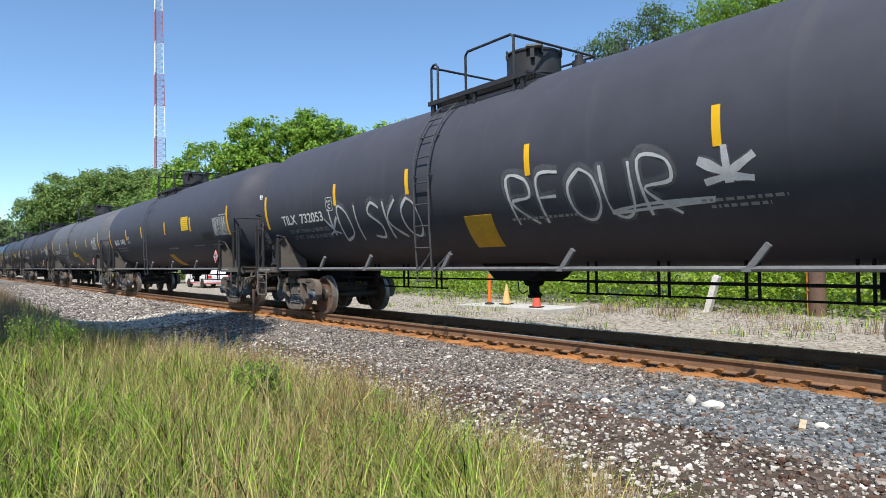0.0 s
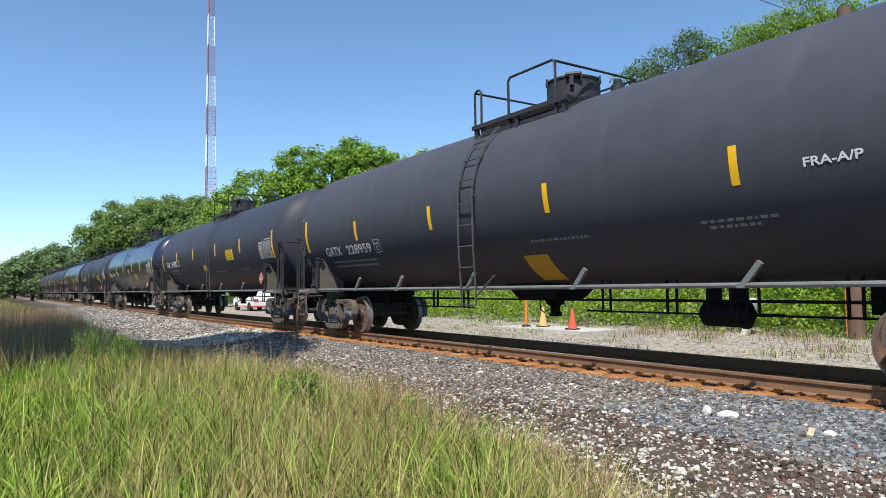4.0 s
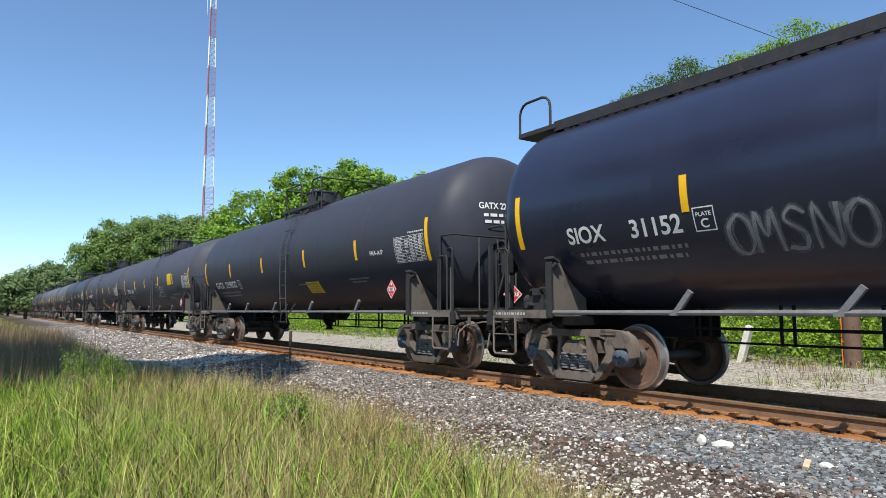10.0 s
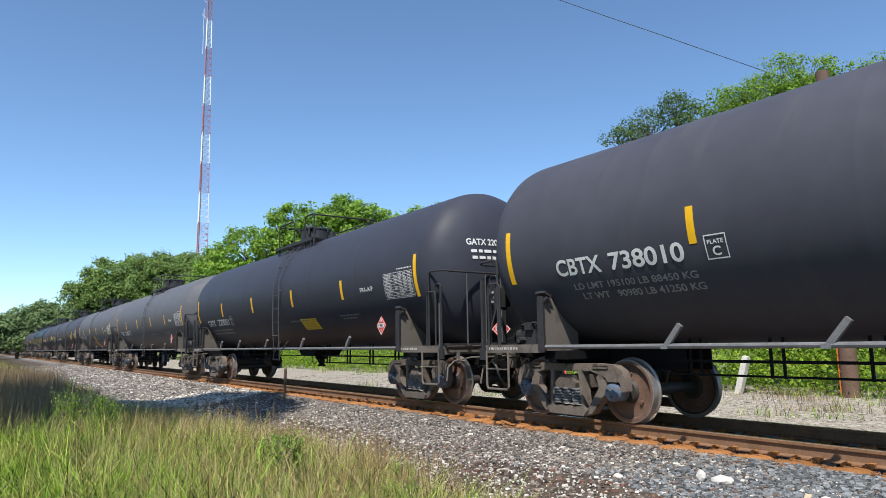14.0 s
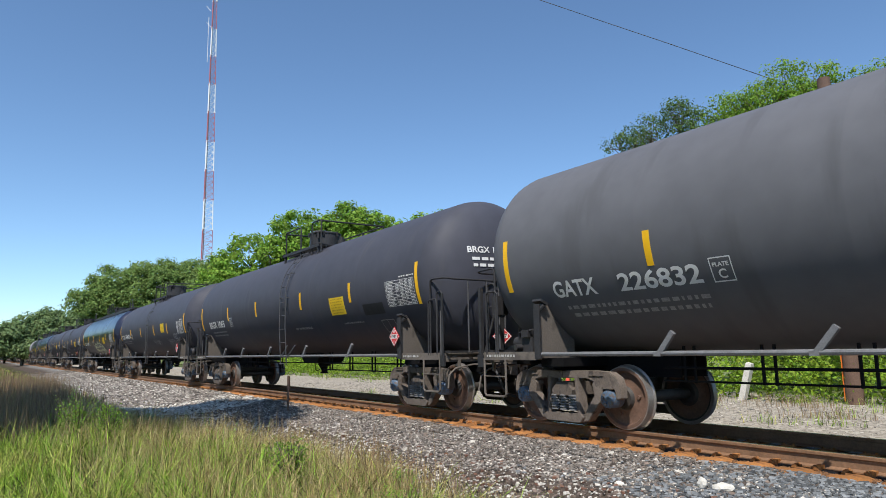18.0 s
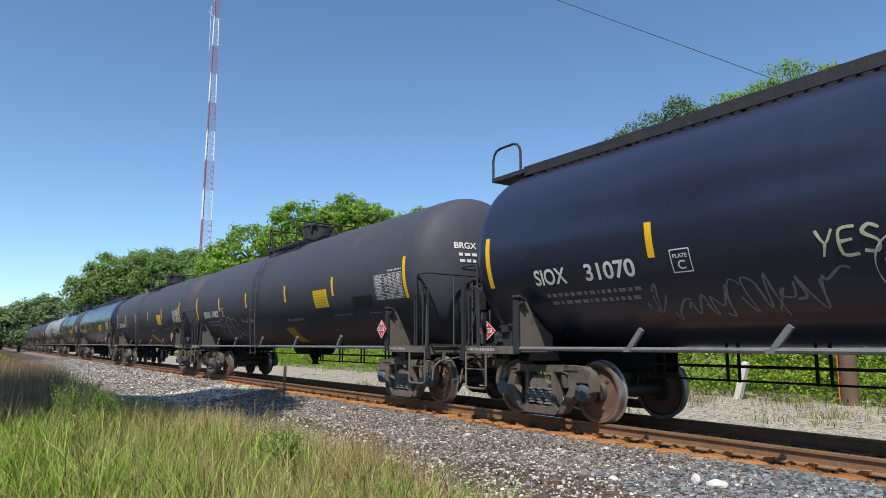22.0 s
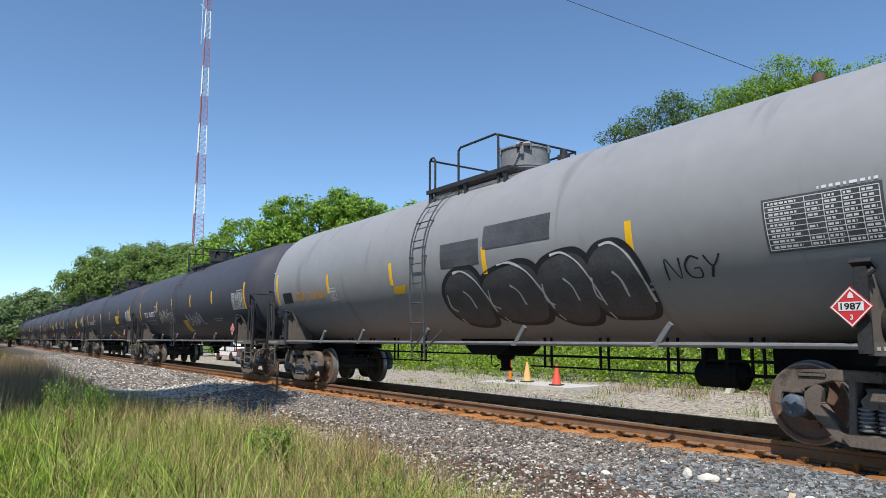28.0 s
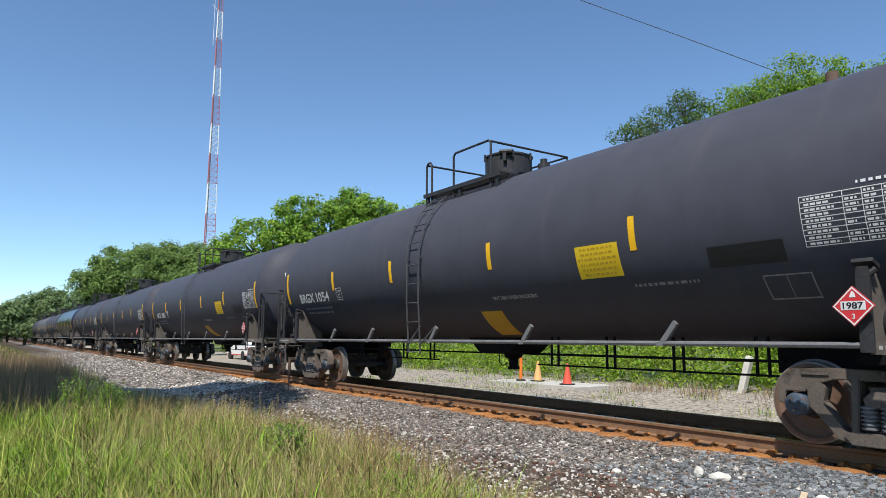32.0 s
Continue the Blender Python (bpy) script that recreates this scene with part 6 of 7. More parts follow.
def lattice_tower(x, y, base, sections=15, step=6.1):
    tw = thing("lattice_tower", "tall red and white banded steel lattice mast", "radio tower", at=pose(x, y, base))
    for k in range(sections):
        w0 = max(0.75, 2.75 - 0.155 * k)
        w1 = max(0.75, 2.75 - 0.155 * (k + 1))
        s = Shape()
        legs = []
        for j in range(3):
            a = radians(120 * j + 78)
            p0 = Vector((w0 * 0.577 * math.cos(a), w0 * 0.577 * math.sin(a), k * step))
            p1 = Vector((w1 * 0.577 * math.cos(a), w1 * 0.577 * math.sin(a), (k + 1) * step))
            legs.append((p0, p1))
            if k == 0:
                p0 = p0 - Vector((0, 0, 1.8))
            s.rod(p0, p1, 0.1 if k % 2 == 0 else 0.07, 6)
            s.rod(p0 - Vector((0, 0, 0.1)), p0 + Vector((0, 0, 0.1)), 0.16, 6)
        n = 5
        for j in range(3):
            (a0, a1), (b0, b1) = legs[j], legs[(j + 1) % 3]
            for i in range(n):
                u, w = i / n, (i + 1) / n
                pa, pb = a0.lerp(a1, u), b0.lerp(b1, w)
                pc, pd = b0.lerp(b1, u), a0.lerp(a1, w)
                s.rod(pa, pb, 0.022, 4)
                s.rod(pc, pd, 0.022, 4)
                s.rod(pa, pc, 0.03, 4)
        part("tower_section", s.mesh("tower_section", T_WHITE if k % 2 == 0 else T_RED), tw, "white section" if k % 2 == 0 else "red section")
    part("cable_run", Shape().rod((0.1, -0.5, 0), (0.05, -0.15, sections * step), 0.09, 6).mesh("cable_run", T_GREY), tw)
    ant = Shape()
    for z in (67.5, 71, 74):
        ant.rod((-0.6, -0.4, z), (-2.2, -0.9, z + 1.6), 0.05, 5)
    ant.rod((-1.5, -0.6, 60), (-1.5, -0.6, 70), 0.05, 5)
    part("antenna", ant.mesh("antenna", T_WHITE), tw)
    return tw


lattice_tower(-134.2, 36.6, 1.4)


# ---- plants ----
def leaf_material(name, base, trans=0.35, island=0.45):
    m = bpy.data.materials.new(name)
    m.use_nodes = True
    t = m.node_tree
    b = t.nodes["Principled BSDF"]
    b.inputs["Roughness"].default_value = 0.55
    b.inputs["Specular IOR Level"].default_value = 0.15
    geo = t.nodes.new("ShaderNodeNewGeometry")
    hue = t.nodes.new("ShaderNodeHueSaturation")
    hue.inputs["Color"].default_value = (*base, 1)
    mr = t.nodes.new("ShaderNodeMapRange")
    mr.inputs["To Min"].default_value, mr.inputs["To Max"].default_value = 1 - island, 1 + island
    t.links.new(geo.outputs["Random Per Island"], mr.inputs["Value"])
    t.links.new(mr.outputs[0], hue.inputs["Value"])
    wn1 = t.nodes.new("ShaderNodeTexWhiteNoise")
    wn1.noise_dimensions = "1D"
    t.links.new(geo.outputs["Random Per Island"], wn1.inputs["W"])
    mh = t.nodes.new("ShaderNodeMapRange")
    mh.inputs["To Min"].default_value, mh.inputs["To Max"].default_value = 0.475, 0.515
    t.links.new(wn1.outputs["Value"], mh.inputs["Value"])
    t.links.new(mh.outputs[0], hue.inputs["Hue"])
    t.links.new(hue.outputs[0], b.inputs["Base Color"])
    tr = t.nodes.new("ShaderNodeBsdfTranslucent")
    t.links.new(hue.outputs[0], tr.inputs["Color"])
    mix = t.nodes.new("ShaderNodeMixShader")
    mix.inputs[0].default_value = trans
    t.links.new(b.outputs[0], mix.inputs[1])
    t.links.new(tr.outputs[0], mix.inputs[2])
    t.links.new(mix.outputs[0], t.nodes["Material Output"].inputs[0])
    return m


LEAF_A = leaf_material("maple_leaves", (0.22, 0.37, 0.055), 0.4)
LEAF_B = leaf_material("willow_leaves", (0.2, 0.3, 0.085), 0.4, 0.35)
LEAF_C = leaf_material("bright_leaves", (0.2, 0.34, 0.045), 0.45)
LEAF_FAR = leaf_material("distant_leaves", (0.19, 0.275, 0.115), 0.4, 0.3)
VINE = leaf_material("vine_leaves", (0.23, 0.36, 0.04), 0.4, 0.5)
DARK_LEAF = leaf_material("dark_shrub_leaves", (0.11, 0.19, 0.055), 0.4)
REED = leaf_material("brown_reeds", (0.3, 0.22, 0.13), 0.25, 0.35)
SEED = leaf_material("seed_heads", (0.36, 0.27, 0.12), 0.3, 0.3)
GRASS = leaf_material("green_grass_blades", (0.23, 0.335, 0.045), 0.35, 1.1)
gt = GRASS.node_tree
patch = gt.nodes.new("ShaderNodeTexNoise")
patch.inputs["Scale"].default_value, patch.inputs["Detail"].default_value = 2.4, 6
gt.links.new(gt.nodes.new("ShaderNodeTexCoord").outputs["Object"], patch.inputs["Vector"])
span = gt.nodes.new("ShaderNodeMapRange")
span.inputs["From Min"].default_value, span.inputs["From Max"].default_value = 0.46, 0.68
gt.links.new(patch.outputs["Fac"], span.inputs["Value"])
tint = gt.nodes.new("ShaderNodeMix")
tint.data_type = "RGBA"
tint.inputs["A"].default_value, tint.inputs["B"].default_value = (0.19, 0.32, 0.035, 1), (0.46, 0.41, 0.14, 1)
gt.links.new(span.outputs[0], tint.inputs["Factor"])
gt.links.new(tint.outputs["Result"], gt.nodes["Hue/Saturation/Value"].inputs["Color"])
DRY = leaf_material("dry_grass_stalks", (0.55, 0.46, 0.22), 0.35, 0.4)
BARK = material("grey_brown_bark", (0.13, 0.105, 0.08), 0.9, vary=0.3, scale=5, fine=30, bump=0.02)


def leaves_mesh(name, centres, size, mat, rng, up=0.75, facing=None):
    """A quad leaf at each centre, turned at random or mostly the way given."""
    n = len(centres)
    nrm = rng.normal(size=(n, 3)) * (1.0 if facing is None else 0.55) + np.array([0, 0, up * (1 if facing is None else 0.5)])
    if facing is not None:
        nrm += facing
    nrm /= np.linalg.norm(nrm, axis=1, keepdims=True)
    a = np.cross(nrm, rng.normal(size=(n, 3)))
    a /= np.linalg.norm(a, axis=1, keepdims=True) + 1e-9
    b = np.cross(nrm, a)
    s = size * rng.uniform(0.6, 1.35, (n, 1))
    a, b = a * s, b * s * 0.6
    v = np.stack([centres - a, centres - b * 0.9 + a * 0.1, centres + a, centres + b * 0.9 + a * 0.1], 1).reshape(-1, 3)
    return fast_mesh(name, v, np.arange(4 * n).reshape(-1, 4), mat)


def crown_points(rng, lobes, count, clump=14, spread=0.5):
    """Leaf places on the shells of uneven lobes, gathered in clumps with gaps."""
    out, way = [], []
    total = sum(r[3] * r[4] for r in lobes)
    for cx, cy, cz, rx, rz in lobes:
        k = int(count * rx * rz / total / clump)
        d = rng.normal(size=(k, 3))
        d /= np.linalg.norm(d, axis=1, keepdims=True)
        d[:, 2] = np.where(d[:, 2] < -0.55, -d[:, 2], d[:, 2])
        rad = 0.62 + 0.46 * rng.random((k, 1)) ** 0.6
        c = d * rad * np.array([rx, rx, rz]) + np.array([cx, cy, cz])
        e = rng.normal(size=(k, clump, 3))
        e *= (rng.random((k, clump, 1)) ** 0.6) / np.linalg.norm(e, axis=2, keepdims=True)
        pts = c[:, None] + e * spread * 1.7 * np.array([1, 1, 0.75])
        out.append(pts.reshape(-1, 3))
        way.append(np.repeat(d, clump, 0) * 0.5 + e.reshape(-1, 3) * 1.3)
    return np.concatenate(out), np.concatenate(way)


def tree(name, x, y, lobes, count, leaf, mat, label, seed, spread=0.5, trunk=0.3, top=None, clump=14, twigs=False):
    """A tapered trunk, limbs to each lobe, and a crown of many leaves."""
    rng = np.random.default_rng(seed)
    t = thing(name, label, "tree", at=pose(x, y, -0.35))
    s = Shape()
    high = max(l[2] for l in lobes)
    fork = 0.32 * high
    s.tube([(0, 0, 0), (0.05, 0.05, fork * 0.5), (0, 0, fork)], trunk, 8)
    for cx, cy, cz, rx, rz in lobes:
        mid = Vector((cx * 0.5, cy * 0.5, fork + (cz - fork) * 0.55))
        s.rod((0, 0, fork * 0.9), mid, trunk * 0.6, 7, trunk * 0.4)
        s.rod(mid, (cx, cy, cz + rz * 0.4), trunk * 0.4, 6, trunk * 0.12)
        for k in range(4):
            d = Vector(rng.normal(size=3)).normalized()
            s.rod((cx * 0.8, cy * 0.8, cz * 0.9), (cx + d.x * rx * 0.8, cy + d.y * rx * 0.8, cz + abs(d.z) * rz * 0.8), trunk * 0.18, 5, trunk * 0.05)
    leaf_at, facing = crown_points(rng, lobes, count, clump, spread)
    if twigs:
        mids = leaf_at.reshape(-1, clump, 3).mean(1)
        for p in mids[::2]:
            near = min(lobes, key=lambda l: (l[0] - p[0]) ** 2 + (l[1] - p[1]) ** 2 + (l[2] - p[2]) ** 2)
            s.rod((near[0], near[1], near[2] - near[4] * 0.3), tuple(p), 0.016, 4, 0.006)
    part("trunk", s.mesh("trunk", BARK, 60), t)
    part("crown", leaves_mesh("crown", leaf_at, leaf, mat, rng, 0.75, facing), t)
    return t


def auto_lobes(rng, wide, high, n, low=0.35):
    lobes = []
    for k in range(n):
        a, r = 2 * math.pi * k / n + rng.uniform(-0.4, 0.4), wide * rng.uniform(0.25, 0.5)
        z = high * rng.uniform(low, 0.72)
        lobes.append((r * math.cos(a), r * math.sin(a), z, wide * rng.uniform(0.2, 0.32), high * rng.uniform(0.16, 0.26)))
    lobes.append((0, 0, high * 0.78, wide * 0.3, high * 0.22))
    lobes.append((wide * 0.1, 0, high * 0.5, wide * 0.4, high * 0.3))
    return lobes


def blades_mesh(name, x, y, z, height, lean, width, mat, seed, toward=None):
    """Grass blades: a bent, tapering strip each."""
    rng = np.random.default_rng(seed)
    n = len(x)
    a = rng.random(n) * 6.283 if toward is None else toward
    dx, dy = np.cos(a), np.sin(a)
    px, py = -dy * width / 2, dx * width / 2
    rows = []
    for k, w in ((0, 1.0), (0.4, 0.85), (0.75, 0.55), (1.0, 0.08)):
        bx, by = x + dx * lean * k * k, y + dy * lean * k * k
        bz = z + height * (k - 0.18 * k * k * (lean / height))
        rows += [np.stack([bx - px * w, by - py * w, bz], 1), np.stack([bx + px * w, by + py * w, bz], 1)]
    v = np.stack(rows, 1).reshape(-1, 3)
    f = np.array([(0, 1, 3, 2), (2, 3, 5, 4), (4, 5, 7, 6)])
    q = (f[None] + 8 * np.arange(n)[:, None, None]).reshape(-1, 4)
    return fast_mesh(name, v, q, mat, True)


def grass_edge(x):
    return np.interp(x, [-60, -20, -14.5, -11.5, -8, -5.5, -3.5, -1, 3], [4.2, 3.2, 3.8, 4.6, 4.6, 4.15, 3.6, 2.9, 2.4])


def make_grass():
    rng = np.random.default_rng(11)
    # tufts: blades that spread outwards from a common foot
    m = 7600
    cx = -1.2 - 25 * rng.random(m) ** 1.7
    edge = grass_edge(cx)
    cy = edge - (edge + 1.2) * rng.random(m) ** 0.9 + rng.normal(0, 0.18, m)
    size = np.clip(rng.gamma(5, 0.2, m), 0.35, 2.0) * (0.85 + 0.3 * wave(cx, cy, 1.3, 0.7))
    bare = np.clip((cy - edge + 1.2) / 1.2, 0, 1) * 0.8 + np.clip((cx + 4.5) / 3, 0, 1) * 0.5
    keep = (np.hypot(cx + 0.3, cy) > 1.6) & (wave(cx, cy, 2.6, 0.7) + 0.6 * wave(cx, cy, 7.0, 0.2) + rng.normal(0, 0.35, m) > -0.75 + 1.15 * bare)
    keep &= rng.random(m) < np.interp(cx, [-27, -17, -13], [0.3, 0.5, 1.0])
    cx, cy, size = cx[keep], cy[keep], size[keep]
    i = np.repeat(np.arange(len(cx)), 17)
    n = len(i)
    out = rng.random(n) * 6.283
    far = np.abs(rng.normal(0, 0.07, n)) * size[i]
    x, y = cx[i] + np.cos(out) * far, cy[i] + np.sin(out) * far
    h = np.clip(rng.gamma(5, 0.062, n) * size[i] * np.clip((grass_edge(x) - y) * 0.6 + 0.5, 0.3, 1), 0.05, 0.7)
    h *= np.interp(x, [-26, -12], [0.6, 1.0])
    lean = h * rng.uniform(0.15, 1.5, n)
    w = rng.uniform(0.004, 0.011, n) * (1 + np.clip(-x - 8, 0, 20) * 0.06)
    tagged(new("grass", blades_mesh("grass", x, y, rough_z(x, y) - 0.01, h, lean, w, GRASS, 4, out + rng.normal(0, 0.7, n))), "tall green grass on the trackside bank", "grass", kind="stuff")
    n = 26000
    x = -1.5 - 24 * rng.random(n) ** 1.4
    y = grass_edge(x) + 0.2 - 3.8 * rng.random(n) ** 1.6 + rng.normal(0, 0.25, n)
    keep = wave(x, y, 1.6, 2.1) + rng.normal(0, 0.5, n) > -0.2
    x, y = x[keep], y[keep]
    n = len(x)
    z = rough_z(x, y) - 0.01
    h = rng.uniform(0.2, 0.75, n) * np.clip((grass_edge(x) - y) * 0.6 + 0.55, 0.35, 1)
    tagged(new("dry_grass", blades_mesh("dry_grass", x, y, z, h, h * rng.uniform(0.1, 1.1, n), rng.uniform(0.003, 0.006, n) * (1 + np.clip(-x - 8, 0, 30) * 0.06), DRY, 5)), "dry straw-coloured grass stalks", "grass", kind="stuff")
    # nodding seed heads on thin stalks
    n = 5200
    x = -1.8 - 17 * rng.random(n) ** 1.2
    y = grass_edge(x) - 0.2 - 3.2 * rng.random(n) ** 1.1
    keep = (np.hypot(x, y) > 2.2) & (wave(x, y, 1.9, 3.3) + rng.normal(0, 0.35, n) > 0.45)
    x, y = x[keep], y[keep]
    n = len(x)
    z, h = rough_z(x, y), rng.uniform(0.35, 0.72, n)
    stalks = blades_mesh("seed_stalks", x, y, z, h, h * 0.25, 0.0035 + 0 * h, DRY, 21)
    tagged(new("seed_stalks", stalks), "thin pale stalks above the grass", "grass", kind="stuff")
    a = np.random.default_rng(21).random(n) * 6.283
    tips = np.stack([x + np.cos(a) * h * 0.25, y + np.sin(a) * h * 0.25, z + h * 0.95], 1)
    k = 7
    c = np.repeat(tips, k, 0) - np.stack([0 * np.repeat(h, k), 0 * np.repeat(h, k), np.tile(np.arange(k) * 0.013, n)], 1) + rng.normal(0, 0.006, (n * k, 3))
    tagged(new("seed_heads", leaves_mesh("seed_heads", c, 0.009, SEED, rng)), "golden seed heads nodding over the grass", "grass", kind="stuff")
    n = 16000
    x, y = rng.uniform(-26, 9, n), rng.uniform(-7, 2.4, n)
    keep = ((y < -1.0) | (x > 0.6)) & (np.hypot(x, y) > 1.3)
    x, y = x[keep], y[keep]
    h = rng.uniform(0.12, 0.45, len(x))
    tagged(new("bank_grass", blades_mesh("bank_grass", x, y, rough_z(x, y), h, h * 0.6, rng.uniform(0.008, 0.016, len(x)), GRASS, 43)), "green grass on the bank", "grass", kind="stuff")
    # dead brown stalks at the gravel edge
    n = 260
    x, y = rng.uniform(-14, -4.5, n), rng.normal(0, 0.5, n)
    y = grass_edge(x) - 0.2 + y
    h = rng.uniform(0.35, 0.85, n)
    tagged(new("dead_stalks", blades_mesh("dead_stalks", x, y, rough_z(x, y), h, h * rng.uniform(0.02, 0.3, n), 0.007 + 0 * h, REED, 41)), "dead brown weed stalks at the gravel edge", "weeds", kind="stuff")
    n = 9000
    x = -3 - 12 * rng.random(n)
    y = grass_edge(x) - 2.6 * rng.random(n) ** 1.2
    keep = wave(x, y, 2.3, 4.0) + rng.normal(0, 0.3, n) > 0.05
    x, y = x[keep], y[keep]
    h = rng.uniform(0.25, 0.6, len(x))
    tagged(new("tan_grass", blades_mesh("tan_grass", x, y, rough_z(x, y), h, h * rng.uniform(0.1, 0.6, len(x)), rng.uniform(0.006, 0.012, len(x)), SEED, 42)), "tan grass clumps among the green", "grass", kind="stuff")
    # brown reeds farther along the bank
    n = 11000
    x = -13 - 26 * rng.random(n) ** 1.2
    y = np.interp(x, [-40, -24, -17, -13], [3.2, 2.6, 1.9, 0.6]) - 4.0 * rng.random(n) ** 1.3 + rng.normal(0, 0.25, n)
    h = rng.uniform(0.35, 1.05, n)
    tagged(new("reeds", blades_mesh("reeds", x, y, rough_z(x, y), h, h * rng.uniform(0.05, 0.3, n), rng.uniform(0.006, 0.014, n), REED, 31)), "brown dead reeds along the bank", "reeds", kind="stuff")
    n = 16000
    x = -24 - 120 * rng.random(n) ** 1.5
    y = 3.6 - 9 * rng.random(n)
    h = rng.uniform(0.2, 0.55, n)
    pick = rng.random(n) < 0.4
    for nm, sel, mt, lab in (("far_grass", pick, GRASS, "distant green verge grass"), ("far_dry_grass", ~pick, REED, "distant brown verge grass")):
        tagged(new(nm, blades_mesh(nm, x[sel], y[sel], rough_z(x[sel], y[sel]), h[sel], h[sel] * 0.4, 0.03 + 0 * h[sel], mt, 8)), lab, "grass", kind="stuff")


make_grass()


def weed(x, y, high, seed, label="leafy green weed in the grass", wide=0.35, mat=None):
    rng = np.random.default_rng(seed)
    t = thing("weed", label, "weed", "weeds", pose(x, y, float(ground_z(x, y))))
    s = Shape()
    pts = []
    for k in range(22):
        a = rng.random() * 6.283
        tip = Vector((math.cos(a) * wide * rng.uniform(0.2, 1), math.sin(a) * wide * rng.uniform(0.2, 1), high * rng.uniform(0.6, 1)))
        s.tube([(0, 0, 0), tip * 0.5 + Vector((0, 0, 0.08)), tip], 0.006, 5)
        for i in range(90):
            u = rng.uniform(0.1, 1)
            pts.append(np.array(tip) * u + rng.normal(0, 0.04, 3))
    tagged(part("stalk", s.mesh("stalk", BARK), t), kind="stuff")
    part("foliage", leaves_mesh("foliage", np.array(pts), 0.018, mat or LEAF_A, rng), t)


# ---- moving ----
def travel(t):
    return SPEED * t


def motions():
    for car, x in CARS:
        walk(car, [(t, on_track(x + travel(t))) for t in range(33)])
        if x < PLACES[-1] - 30:
            continue
        inside = [k for k in range(0, 32 * FPS + 1) if -34 < x + travel(k / FPS) < 11]
        if not inside:
            continue
        for truck in car.children:
            for w in truck.children:
                if "turns" not in w:
                    continue
                at = w.location.copy()
                rows = []
                for k in inside:
                    turn = math.degrees(travel(k / FPS) / 0.457)
                    rows.append((k / FPS, pose(at.x, 0, 0.457, 0, turn, 0)))
                if inside[0] > 0:
                    rows.insert(0, (0.0, rows[0][1]))
                if inside[-1] < 32 * FPS:
                    rows.append((32.0, rows[-1][1]))
                walk(w, rows)


# ---- trees ----
def lobes_along(rng, points, wide, low, deep=3.0, extra=2):
    """Crown lobes under a row of tops (dx, dy, top): one at each top and some below it."""
    lobes = []
    for dx, dy, top in points:
        r = wide * rng.uniform(0.85, 1.15)
        lobes.append((dx, dy, top - r * 0.95, r, r))
        z = top - r * 1.7
        while z > low:
            for k in range(extra):
                q = wide * rng.uniform(0.9, 1.3)
                lobes.append((dx + rng.uniform(-0.6, 0.6) * wide, dy + rng.uniform(-0.6, 0.6) * wide + (k - 0.5) * 0.4 * deep, z, q, q * 0.9))
            z -= wide * 1.2
    return lobes


R = np.random.default_rng
tree("maple", -56.5, 25.0, lobes_along(R(1), [(-2.9, -7.5, 10.3), (-2.2, -5.2, 12.3), (-1.2, -2.5, 13.6), (-0.6, -1.1, 14.4), (1.1, 2.6, 15.3), (2.0, 4.5, 14.8), (2.7, 5.6, 14.4), (-0.2, 0.8, 14.6), (1.6, 3.5, 15.0)], 1.7, 3.0), 90000, 0.15, LEAF_A, "broad full-leaved green maple beyond the lot", 1, spread=0.36, trunk=0.35, clump=40)
tree("ridge_tree", -58.5, 38.4, lobes_along(R(5), [(-1.5, -2.5, 15.2), (0.1, 0, 15.7), (1.4, 2, 16.2), (2.6, 4, 15.8), (3.8, 6, 15.4)], 1.5, 6.0), 20000, 0.19, LEAF_A, "green tree rising behind the maple", 6, spread=0.45, trunk=0.3)
tree("willow", -94.5, 18.0, lobes_along(R(2), [(-1.6, -4.6, 11.6), (-1.4, -3.7, 12.9), (-0.8, -0.1, 13.5), (-0.1, 3.2, 14.2), (0.8, 6.7, 14.3), (1.6, 9.5, 14.4)], 2.3, 3.0), 120000, 0.16, LEAF_B, "broad grey-green willow far along the track", 2, spread=0.5, trunk=0.45, clump=44)
tree("willow", -76, 21.2, lobes_along(R(7), [(-0.4, -1.0, 9.8), (0.4, 1.0, 11.2)], 1.6, 2.0), 12000, 0.16, LEAF_B, "small willow in front of the tall mast", 7, spread=0.4)
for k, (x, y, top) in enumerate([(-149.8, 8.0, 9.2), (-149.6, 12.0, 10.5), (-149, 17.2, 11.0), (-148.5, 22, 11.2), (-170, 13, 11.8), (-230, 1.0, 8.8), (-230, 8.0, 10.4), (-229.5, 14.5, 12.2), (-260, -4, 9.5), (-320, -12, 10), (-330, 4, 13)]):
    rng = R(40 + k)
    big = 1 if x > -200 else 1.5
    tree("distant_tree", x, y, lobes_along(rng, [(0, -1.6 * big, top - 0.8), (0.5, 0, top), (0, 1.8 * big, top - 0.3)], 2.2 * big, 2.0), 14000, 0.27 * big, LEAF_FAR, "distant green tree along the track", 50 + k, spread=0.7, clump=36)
tree("shrub_tree", -16.6, 23.8, [(-3.0, 0, 10.7, 0.75, 0.5), (-2.2, 0.1, 10.6, 0.8, 0.8), (-1.2, -0.1, 10.5, 0.9, 1.0), (0.2, 0, 10.8, 0.75, 1.1), (0.9, 0, 10.2, 0.9, 1.0), (-1.5, 0, 8.8, 1.5, 1.3), (0.4, 0.2, 8.6, 1.6, 1.4), (-0.8, 0, 6.6, 1.8, 1.5), (0.6, 0, 4.6, 1.8, 1.7), (-0.6, -0.2, 2.6, 1.8, 1.8)], 34000, 0.05, DARK_LEAF, "dark green twiggy tree behind the lot", 8, spread=0.2, trunk=0.12, clump=26, twigs=True)
